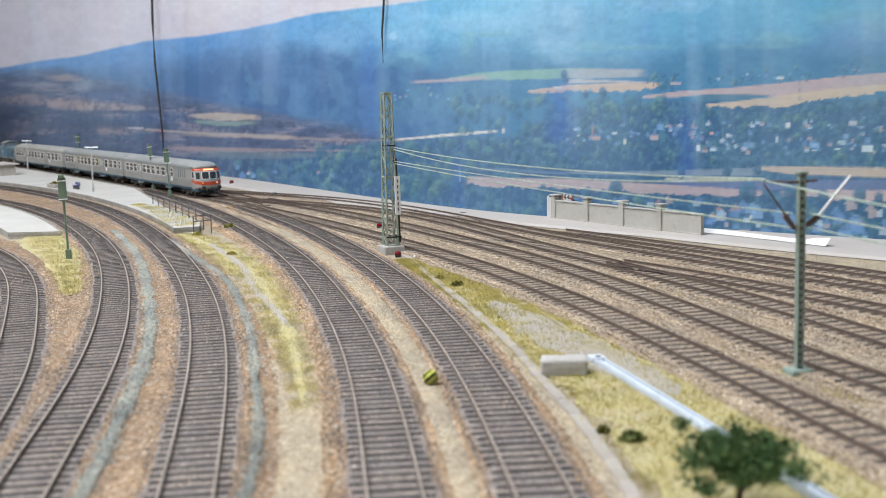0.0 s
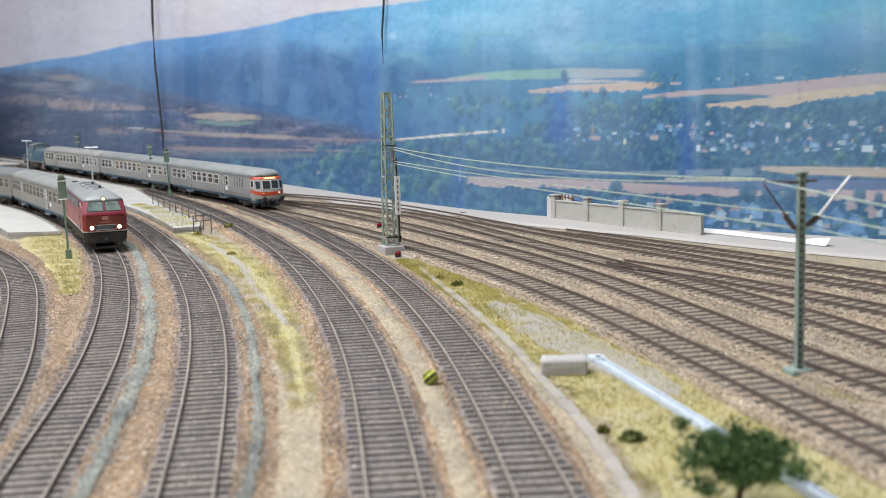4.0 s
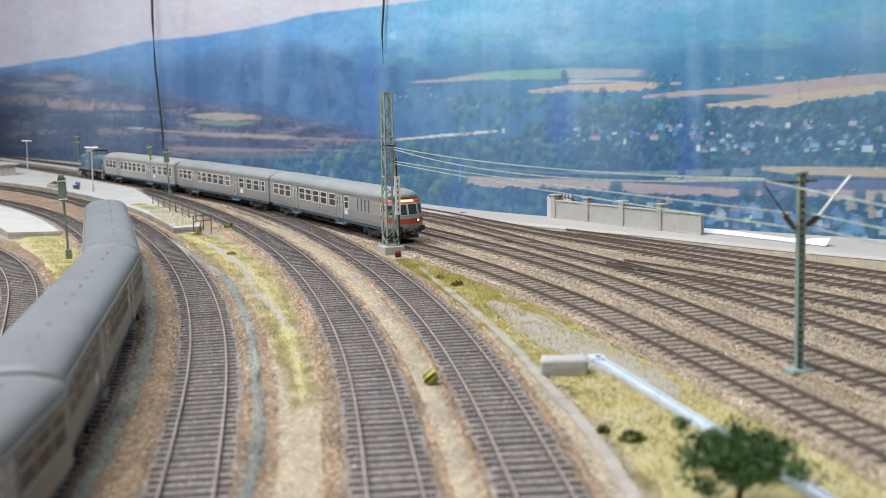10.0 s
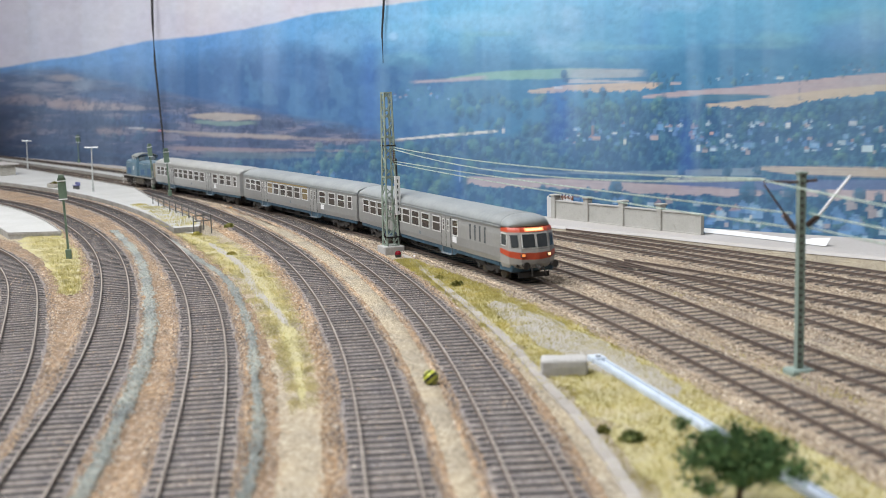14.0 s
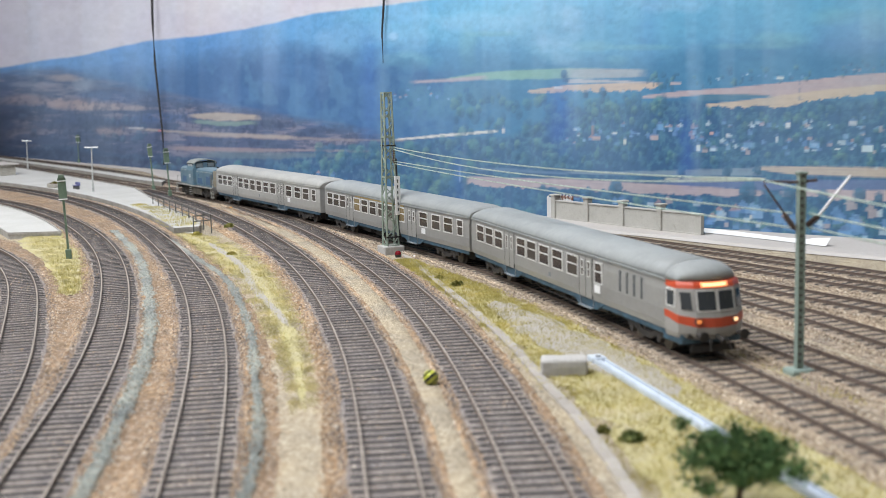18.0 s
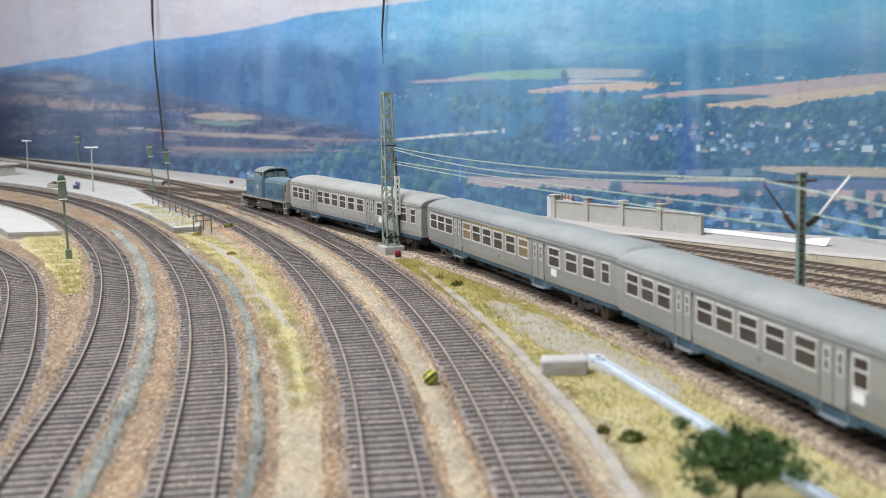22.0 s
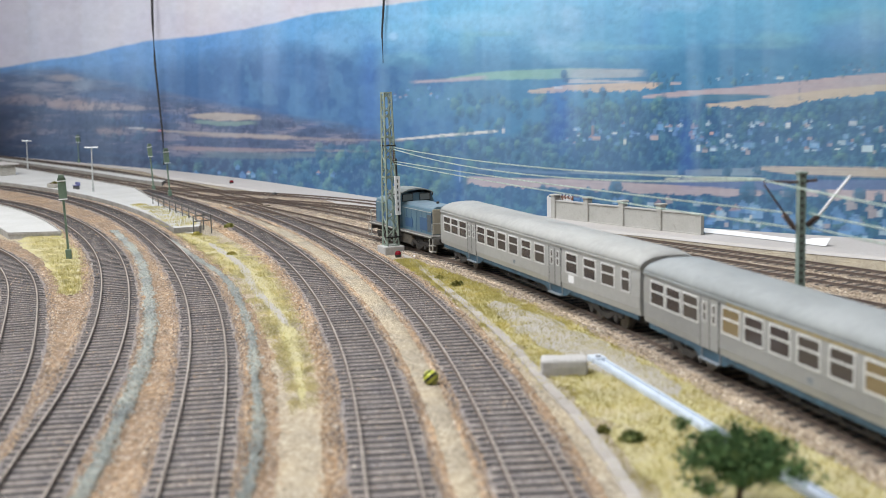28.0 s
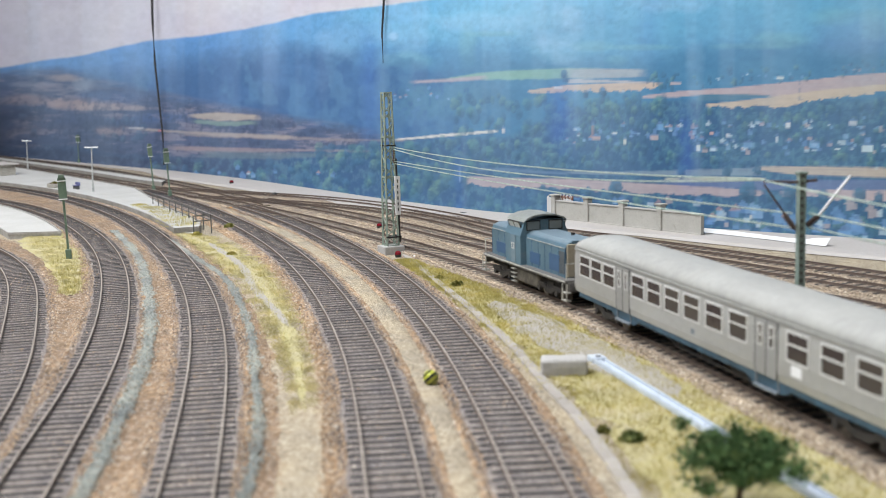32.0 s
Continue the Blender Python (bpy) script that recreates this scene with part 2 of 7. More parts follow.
# ---------------------------------------------------------------- hall, board, backdrop
X0, X1, Y0, Y1, ZF, ZC = ROOM
for wname, args in (("wall_north", (X0, X1, Y1, Y1 + 0.15, ZF, ZC)), ("wall_south", (X0, X1, Y0 - 0.15, Y0, ZF, ZC)),
                    ("wall_west", (X0 - 0.15, X0, Y0, Y1, ZF, ZC)), ("wall_east", (X1, X1 + 0.15, Y0, Y1, ZF, ZC))):
    tagged(link(wname, box(B(), *args), M["wall_paint"]), "plain light grey hall wall", "wall", kind="structure")
tagged(link("floor", box(B(), X0, X1, Y0, Y1, ZF - 0.1, ZF), M["hall_floor"]), "dark grey hall floor", "floor", kind="structure")
tagged(link("ceiling", box(B(), X0, X1, Y0, Y1, ZC, ZC + 0.1), M["wall_paint"]), "plain white hall ceiling", "ceiling", kind="structure")

# the backdrop's foot, from far to near, in plan
FOOT = ((-1.75, 3.62), (-0.80, 2.445), (-0.36, 1.86), (-0.055, 1.352), (0.104, 1.135), (0.345, 0.908), (0.72, 0.60), (1.25, 0.22))


def foot(u):
    """Point and run of the backdrop's foot at u metres from (-0.80, 2.445)."""
    pts = [Vector(p) for p in FOOT]
    out, acc = [], 0.0
    cum = [0.0]
    for a, b in zip(pts, pts[1:]):
        cum.append(cum[-1] + (b - a).length)
    u = min(max(u + cum[1], 0.0), cum[-1] - 1e-6)
    for i in range(len(pts) - 1):
        if cum[i] <= u <= cum[i + 1]:
            p0, p1, p2, p3 = pts[max(i - 1, 0)], pts[i], pts[i + 1], pts[min(i + 2, len(pts) - 1)]
            t = (u - cum[i]) / (cum[i + 1] - cum[i])
            return 0.5 * (2 * p1 + (p2 - p0) * t + (2 * p0 - 5 * p1 + 4 * p2 - p3) * t * t + (3 * p1 - p0 - 3 * p2 + p3) * t ** 3)
    return pts[-1]


def board():
    """The layout's board: sandy top up to the backdrop's foot, solid sides down to the floor."""
    bm = B()
    edge = [foot(u) for u in np.linspace(-1.45, 2.6, 60)]
    near = [(1.25, -0.9), (-2.6, -0.9), (-2.6, 3.62)]
    ring = [(p[0], p[1]) for p in edge] + near
    top = [bm.verts.new((x, y, GROUND)) for x, y in ring]
    low = [bm.verts.new((x, y, ZF)) for x, y in ring]
    bm.faces.new(top[::-1])
    n = len(ring)
    for i in range(n):
        bm.faces.new((top[i], top[(i + 1) % n], low[(i + 1) % n], low[i]))
    bmesh.ops.recalc_face_normals(bm, faces=bm.faces)
    tagged(link("ground", bm, M["sand"]), "sandy model railway ground with stained earth", "ground", kind="structure")


board()


APRON_U = (-1.3, 0.192, 0.442, 0.713, 0.932, 1.325, 1.59, 1.75, 1.92, 2.2)
APRON_W = (0.006, 0.008, 0.0192, 0.0661, 0.062, 0.055, 0.045, 0.052, 0.082, 0.1)


def apron():
    """The pale raised strip along the backdrop."""
    bm = B()
    rings = []
    for u in np.linspace(-1.3, 2.2, 120):
        p, q = foot(u), foot(u + 0.01)
        d = (q - p).normalized()
        nrm = Vector((d.y, -d.x))
        if nrm.y > 0:
            nrm = -nrm
        w = float(np.interp(u, APRON_U, APRON_W))
        z = GROUND + 0.0035
        a, b = p - nrm * 0.02, p + nrm * w
        rings.append([(a.x, a.y, GROUND + 0.0005), (a.x, a.y, z), (b.x, b.y, z - 0.0008), (b.x + nrm.x * 0.004, b.y + nrm.y * 0.004, GROUND + 0.0005)])
    loft(bm, rings)
    bmesh.ops.recalc_face_normals(bm, faces=bm.faces)
    tagged(link("pavement", bm, M["apron"]), "pale grey strip of bare ground along the backdrop", "pavement", kind="structure")


apron()


def lattice(seed):
    return np.random.RandomState(seed).rand(257, 257)


def wave(x, y, seed):
    """Smooth value noise over x, y in cells of one unit, 0 to 1."""
    g = lattice(seed)
    xi, yi = np.floor(x).astype(int), np.floor(y).astype(int)
    fx, fy = x - xi, y - yi
    fx, fy = fx * fx * (3 - 2 * fx), fy * fy * (3 - 2 * fy)
    a, b = g[xi % 256, yi % 256], g[(xi + 1) % 256, yi % 256]
    c, d = g[xi % 256, (yi + 1) % 256], g[(xi + 1) % 256, (yi + 1) % 256]
    return (a * (1 - fx) + b * fx) * (1 - fy) + (c * (1 - fx) + d * fx) * fy


def cloud(x, y, seed, octaves=4):
    v, amp, tot = 0, 1.0, 0
    for o in range(octaves):
        v = v + amp * wave(x * 2 ** o, y * 2 ** o, seed + o)
        tot += amp
        amp *= 0.55
    return v / tot


def lin(r, g, b):
    c = np.array((r, g, b)) / 255.0
    return np.where(c <= 0.04045, c / 12.92, ((c + 0.055) / 1.055) ** 2.4)


PRINT_GAIN = 0.88


def landscape(p, q):
    """The printed picture: p runs 0 to 1568 across it, q downwards from its upper edge, in pixels of the camera's view.
    """
    n_big = cloud(p / 130, q / 60, 11)
    n_mid = cloud(p / 40, q / 22, 23)
    n_fine = cloud(p / 9, q / 7, 37, 3)
    n_furrow = cloud(p / 90, q / 3.5, 61, 3)
    n_tree = cloud(p / 5.5, q / 8, 53, 3) * 0.62 + 0.38 * cloud(p / 26, q / 14, 57, 3)
    n_crown = cloud(p / 11, q / 40, 67, 3)
    col = np.zeros(p.shape + (3,))

    def lay(colour, mask):
        nonlocal col
        m = np.clip(mask, 0, 1)[..., None]
        col = col * (1 - m) + np.asarray(colour) * m

    def edge(v, soft):
        return np.clip(v / soft + 0.5, 0, 1)

    def line(pts):
        xs, ys = zip(*pts)
        return np.interp(p, xs, ys)

    def field(colour, top, bottom, soft=2.0, rag=0.0, ends=6.0, k=1.0):
        """A field between two bent lines; rag lets the trees before it bite into its lower border."""
        x0, x1 = top[0][0], top[-1][0]
        m = edge(q - line(top) + (n_fine - 0.5) * 1.5, soft) * edge(line(bottom) - q + (n_crown - 0.55) * rag, soft)
        m = m * edge(p - x0 + (n_fine - 0.5) * 12, ends) * edge(x1 - p + (n_fine - 0.5) * 12, ends)
        lay(np.asarray(colour), m * k * (0.80 + 0.32 * n_furrow))

    def spot(colour, x, y, w, h, k, rough=1.0):
        e = 1 - ((p - x) / w) ** 2 - ((q - y) / h) ** 2 + (n_mid - 0.5) * rough * 1.6 + (n_fine - 0.5) * 0.6
        lay(colour, edge(e - 0.1, 1.6) * k)

    # sky and the far ridge
    lay(lin(196, 186, 201), np.ones_like(p))
    lay(lin(214, 206, 212), edge(cloud(p / 90, q / 60, 71) - 0.5, 0.5) * 0.7)
    lay(lin(178, 172, 198), edge(180 - p, 160) * edge(q - 20, 90) * 0.5)
    ridge = np.interp(p, (-200, 0, 50, 100, 150, 200, 250, 350, 430, 500, 550, 620, 690, 800, 1800), (150, 121, 112, 104, 98, 86, 75, 65, 52, 38, 25, 17, 9, -4, -60)) + (n_mid - 0.5) * 4
    hill = edge(q - ridge, 4)
    right = np.clip((p - 380) / 420, 0, 1)[..., None]
    depth = np.clip((q - ridge) / np.maximum(np.interp(p, (0, 300, 700, 1000, 1568), (95, 130, 150, 125, 125)), 1), 0, 1)[..., None]
    near_ridge = lin(98, 146, 205) * (1 - right) + lin(120, 186, 226) * right
    lower = lin(88, 108, 150) * (1 - right) + lin(78, 130, 172) * right
    slope = near_ridge * (1 - depth) + lower * depth
    col = col * (1 - hill[..., None]) + slope * hill[..., None]
    r1 = right[..., 0]
    lay(lin(70, 112, 162), hill * edge(n_big - 0.50, 0.22) * 0.40 * (0.35 + 0.65 * depth[..., 0]))
    lay(lin(128, 188, 220), hill * edge(cloud(p / 70, q / 30, 91) - 0.56, 0.2) * 0.45 * r1 * (1 - 0.6 * depth[..., 0]))
    lay(lin(62, 108, 152), hill * edge(n_tree - 0.54, 0.16) * 0.22)
    # a second, nearer ridge on the upper slope, and sunlit clearings
    second = line(((930, 78), (1000, 60), (1060, 47), (1120, 34), (1190, 22), (1300, 8), (1568, -20))) + (n_mid - 0.5) * 6
    lay(lin(100, 162, 200), edge(q - second, 8) * edge(p - 960, 80) * edge(second + 60 - q, 60) * 0.55)
    for x, y, w, h in ((1045, 82, 38, 9), (1090, 108, 22, 9), (1375, 72, 46, 15), (1470, 32, 40, 16), (1330, 82, 60, 6), (1130, 84, 60, 5), (1545, 45, 26, 26), (830, 85, 14, 40), (870, 60, 40, 5), (720, 110, 40, 16)):
        spot(lin(126, 172, 182), x, y, w, h, 0.42)
        spot(lin(96, 140, 166), x + 5, y + h * 0.5, w * 0.6, h * 0.5, 0.25, 2.0)
    lay(lin(66, 116, 154), edge(q - line(((800, 96), (1000, 104), (1150, 108), (1250, 88), (1400, 86), (1568, 92))), 26) * edge(p - 780, 120) * 0.62)
    lay(lin(120, 150, 200), edge(30 - np.abs(q - 62 - (1500 - p) * 0.1), 30) * edge(p - 1440, 60) * 0.35)
    # the wooded flank in the middle
    wood = line(((-100, 150), (250, 128), (420, 100), (560, 92), (700, 110), (800, 128), (900, 145), (1568, 170))) + (n_mid - 0.5) * 26
    in_wood = edge(q - wood, 40) * edge(830 - p + (n_mid - 0.5) * 80, 160)
    lay(lin(72, 104, 152), in_wood * 0.75)
    lay(lin(56, 86, 132), in_wood * edge(cloud(p / 34, q / 46, 203, 3) - 0.48, 0.2) * 0.55)
    lay(lin(98, 136, 172), in_wood * edge(cloud(p / 28, q / 40, 207, 3) - 0.58, 0.14) * 0.40)
    lay(lin(92, 134, 158), edge(90 - np.abs(p - 790), 70) * edge(30 - np.abs(q - 175), 26) * edge(n_tree - 0.42, 0.2) * 0.5)
    # the plain at the far end: mauve fields between smudged copses
    plain = edge(q - line(((-100, 130), (100, 126), (200, 150), (300, 172), (420, 196), (660, 236))), 22) * edge(660 - p, 80)
    lay(lin(90, 89, 114), plain * 0.82)
    lay(lin(150, 138, 150), plain * edge(cloud(p / 50, q / 9, 131, 4) - 0.55, 0.14) * 0.55)
    lay(lin(72, 82, 112), plain * edge(cloud(p / 42, q / 11, 137, 4) - 0.52, 0.12) * 0.8)
    for x, y, w, h, c, k in ((112, 138, 34, 6, (168, 150, 152), 0.7), (60, 150, 40, 5, (140, 140, 160), 0.5), (125, 184, 52, 9, (172, 146, 144), 0.8), (50, 178, 40, 10, (150, 132, 140), 0.7), (190, 190, 52, 6, (176, 152, 150), 0.75),
                             (225, 192, 52, 4, (160, 144, 148), 0.7), (200, 232, 28, 9, (150, 128, 128), 0.8), (60, 225, 60, 9, (88, 86, 108), 0.7), (30, 205, 60, 12, (58, 66, 96), 0.8), (120, 210, 60, 10, (72, 80, 112), 0.7),
                             (150, 150, 20, 12, (176, 182, 200), 0.35), (200, 170, 60, 10, (74, 100, 150), 0.45), (170, 220, 40, 7, (64, 72, 100), 0.7), (235, 214, 50, 8, (76, 88, 124), 0.6), (300, 208, 60, 9, (70, 92, 140), 0.6)):
        spot(lin(*c), x, y, w, h, k, 1.6)
    lay(lin(60, 66, 92), plain * edge(n_tree - 0.56, 0.12) * edge(q - 165, 30) * 0.55)
    # the dark belts of trees lower down
    low = line(((-100, 262), (120, 262), (250, 282), (480, 276), (600, 262), (700, 250), (900, 246), (1000, 196), (1180, 180), (1568, 176))) + (n_mid - 0.5) * 14
    in_low = edge(q - low, 14)
    lay(lin(70, 104, 136), in_low * 0.85)
    lay(lin(50, 78, 122), in_low * edge(n_tree - 0.47, 0.2) * 0.6)
    lay(lin(92, 130, 148), in_low * edge(0.42 - n_tree, 0.16) * 0.40)
    lay(lin(72, 76, 102), in_low * edge(400 - p, 240) * 0.85)
    lay(lin(50, 56, 82), in_low * edge(400 - p, 240) * edge(n_tree - 0.5, 0.14) * 0.6)
    pink, sage = lin(176, 158, 168), lin(134, 168, 158)
    # upper fields
    field(sage, ((792, 139), (850, 129), (900, 125), (1000, 121), (1050, 121)), ((792, 142), (850, 141), (900, 142), (960, 141), (1050, 137)), 3, 4, 30)
    field(pink, ((735, 143), (800, 139), (860, 134)), ((735, 148), (800, 145), (860, 141)), 3, 2, 20)
    field(lin(166, 164, 172), ((1000, 122), (1060, 122), (1140, 123)), ((1000, 139), (1060, 139), (1140, 136)), 3, 2, 24)
    field(lin(184, 172, 178), ((1000, 140), (1080, 142), (1172, 146)), ((1000, 148), (1080, 147), (1172, 149)), 2, 2)
    field(lin(202, 172, 156), ((935, 160), (1000, 151), (1080, 148), (1172, 147)), ((935, 167), (1000, 162), (1080, 164), (1150, 158), (1172, 150)), 2, 9)
    field(lin(186, 160, 164), ((1138, 170), (1200, 162), (1300, 155), (1400, 145), (1500, 134), (1600, 126)), ((1138, 174), (1200, 172), (1260, 167), (1350, 170), (1400, 172), (1600, 160)), 2, 2)
    field(lin(200, 174, 156), ((1256, 184), (1300, 180), (1360, 172), (1450, 160), (1600, 146)), ((1256, 188), (1300, 190), (1370, 190), (1440, 180), (1500, 172), (1600, 158)), 2, 12)
    field(lin(86, 116, 138), ((1240, 168), (1300, 166), (1362, 168)), ((1240, 178), (1300, 177), (1362, 170)), 2, 0, 4, 0.8)
    field(lin(120, 120, 138), ((1411, 146), (1414, 146)), ((1411, 178), (1414, 178)), 1.5, 0, 2, 0.5)
    # the long pale road wall and the mauve strips
    field(lin(214, 204, 200), ((690, 247), (780, 238), (880, 230)), ((690, 250), (780, 243), (880, 235)), 1.5, 1)
    field(lin(150, 134, 136), ((320, 236), (480, 240), (600, 246), (730, 248)), ((320, 241), (480, 247), (600, 250), (730, 251)), 3, 3, 20, 0.75)
    field(lin(178, 160, 152), ((236, 226), (300, 231), (420, 236), (520, 240)), ((236, 230), (300, 235), (420, 243), (520, 246)), 3, 3, 20, 0.75)
    field(lin(186, 166, 152), ((338, 203), (390, 199), (455, 204)), ((338, 209), (390, 214), (455, 212)), 3, 5, 16, 0.85)
    field(lin(132, 152, 140), ((345, 212), (400, 216), (450, 214)), ((345, 218), (400, 224), (450, 221)), 3, 4, 16, 0.7)
    field(lin(166, 142, 142), ((300, 258), (420, 262), (520, 264), (650, 266)), ((300, 266), (420, 270), (520, 268), (650, 270)), 3, 3, 20, 0.7)
    field(lin(112, 124, 132), ((360, 268), (480, 270), (600, 272)), ((360, 280), (480, 282), (600, 278)), 4, 4, 20, 0.6)

    # woods painted tree by tree, far ones first
    rnd = random.Random(12)
    woods = []
    for count, x0, x1, top, bottom, size in ((150, 560, 1010, ((560, 262), (800, 246), (1010, 240)), ((560, 300), (1010, 300)), 15), (300, 990, 1580, ((990, 190), (1180, 186), (1260, 196), (1400, 192), (1500, 178), (1580, 170)), ((990, 296), (1580, 294)), 12),
                                             (60, 985, 1180, ((985, 172), (1180, 172)), ((985, 200), (1180, 196)), 13), (60, 800, 985, ((800, 168), (985, 172)), ((800, 236), (985, 236)), 14), (16, 1145, 1195, ((1145, 130), (1195, 134)), ((1145, 146), (1195, 162)), 9),
                                             (40, 1190, 1568, ((1190, 128), (1350, 118), (1568, 106)), ((1190, 158), (1350, 148), (1568, 128)), 8), (110, 700, 1580, ((700, 340), (960, 352), (1200, 352), (1580, 358)), ((700, 400), (1580, 440)), 18),
                                             (90, 270, 720, ((270, 284), (720, 300)), ((270, 330), (720, 350)), 15), (36, 0, 260, ((0, 196), (260, 214)), ((0, 240), (260, 250)), 10), (30, 690, 830, ((690, 300), (830, 306)), ((690, 340), (830, 350)), 20)):
        for _ in range(count):
            x = rnd.uniform(x0, x1)
            ya, yb = (float(np.interp(x, *zip(*ln))) for ln in (top, bottom))
            woods.append((rnd.uniform(ya, yb), x, size * rnd.uniform(0.7, 1.35), rnd.random(), rnd.random()))

    def plant(y, x, size, r, r2, k=0.55):
        w, h = size * (0.30 + 0.22 * r2), size * 1.1
        sel = (np.abs(p - x) < w * 1.5) & (np.abs(q - y) < h * 0.9)
        if not sel.any():
            return
        pp, qq, nn = p[sel] - x, q[sel] - y, n_fine[sel]
        m = edge(1 - (pp / w) ** 2 - (qq / (h * 0.55)) ** 2 + (nn - 0.5) * 2.0, 0.8) * k
        lit = np.clip(0.45 - qq / h * 0.9 - pp / w * 0.28 + (nn - 0.5) * 0.8, 0, 1)[:, None]
        dusky = float(np.clip((420 - x) / 300, 0, 1))
        dark = lin(46, 76, 106) * (1 - dusky) + lin(52, 58, 86) * dusky
        light = (lin(76, 114, 146) if r < 0.5 else lin(94, 134, 140) if r < 0.82 else lin(116, 148, 138)) * (1 - dusky) + lin(88, 98, 126) * dusky
        col[sel] = col[sel] * (1 - m[:, None]) + (dark * (1 - lit) + light * lit) * m[:, None]

    for tree_spot in sorted(woods):
        plant(*tree_spot)
    # lower fields, with single trees standing before them
    field(lin(150, 160, 178), ((1000, 303), (1100, 304), (1340, 297)), ((1000, 308), (1100, 310), (1340, 312)), 2, 0, 20, 0.6)
    field(lin(190, 168, 158), ((1336, 295), (1450, 295), (1600, 298)), ((1336, 300), (1400, 309), (1600, 316)), 2, 1)
    field(lin(206, 196, 180), ((1180, 315), (1260, 313), (1352, 315)), ((1180, 319), (1260, 321), (1352, 319)), 2, 1, 10, 0.8)
    field(lin(108, 128, 160), ((840, 297), (900, 298), (1000, 306)), ((840, 302), (900, 304), (1000, 310)), 2, 0, 10, 0.7)
    field(lin(112, 120, 162), ((1180, 320), (1350, 320), (1600, 318)), ((1180, 329), (1350, 336), (1600, 338)), 3, 2, 16, 0.8)
    field(lin(182, 160, 166), ((828, 312), (900, 315), (1000, 317), (1150, 325), (1300, 334), (1350, 338)), ((828, 326), (900, 332), (1000, 334), (1150, 343), (1300, 348), (1350, 346)), 2, 12, 8)
    field(lin(190, 166, 172), ((1380, 338), (1480, 336), (1600, 338)), ((1380, 348), (1480, 352), (1600, 360)), 2, 12)
    for x, y, size in ((1325, 340, 34), (1316, 346, 24), (1395, 346, 30), (1405, 340, 22), (1520, 350, 28), (1555, 354, 22), (1090, 334, 26), (1083, 340, 20), (1040, 340, 14), (960, 336, 16), (1362, 350, 18), (1455, 348, 22), (995, 134, 16), (1000, 140, 12), (1064, 163, 18), (1034, 167, 14), (1208, 306, 18), (1288, 304, 18), (1340, 300, 16), (812, 325, 34)):
        plant(y, x, size, 0.2, 0.5, 0.9)
    # villages
    rnd = random.Random(5)
    for count, x0, x1, y0, y1 in ((30, 1000, 1240, 212, 262), (34, 1180, 1568, 210, 244), (46, 1225, 1568, 238, 282), (26, 1240, 1568, 366, 425), (14, 1000, 1240, 352, 372), (10, 960, 1160, 150, 172), (10, 300, 640, 292, 335), (9, 1240, 1420, 130, 146), (8, 1480, 1568, 116, 128), (10, 700, 800, 155, 190)):
        for _ in range(count):
            hx, hy = rnd.uniform(x0, x1), rnd.triangular(y0, y1)
            big = 1.15 * (hy / 300) * rnd.uniform(0.7, 1.5) * (1.7 if hy > 340 and hx > 1200 else 1.0)
            w, h = 6.0 * big, 4.0 * big
            wall = rnd.choice((lin(198, 208, 224), lin(142, 172, 212), lin(118, 150, 200), lin(196, 172, 172), lin(112, 146, 196), lin(104, 138, 190)))
            roof = rnd.choice((lin(92, 120, 164), lin(140, 120, 140), lin(190, 148, 144), lin(84, 112, 160), lin(112, 146, 196)))
            slant = rnd.uniform(-0.5, 0.5)
            sel = (np.abs(p - hx) < w + 3) & (q > hy - h * 2.6) & (q < hy + 3)
            if not sel.any():
                continue
            pp, qq = p[sel] - hx, q[sel]
            body = edge(w / 2 - np.abs(pp), 1.2) * edge(hy + slant * pp * 0.3 - qq, 1.2) * edge(qq - hy + h, 1.2)
            gable = edge((w / 2 + 0.8) * (qq - hy + h * 2.1) / h - np.abs(pp - slant * w * 0.4), 1.4) * edge(hy - h - qq + 0.5, 1.2)
            cc = col[sel]
            body, gable = body * 0.58, gable * 0.56
            cc = cc * (1 - body[:, None]) + wall * body[:, None]
            cc = cc * (1 - gable[:, None]) + (roof if rnd.random() < 0.6 else wall) * gable[:, None]
            col[sel] = cc
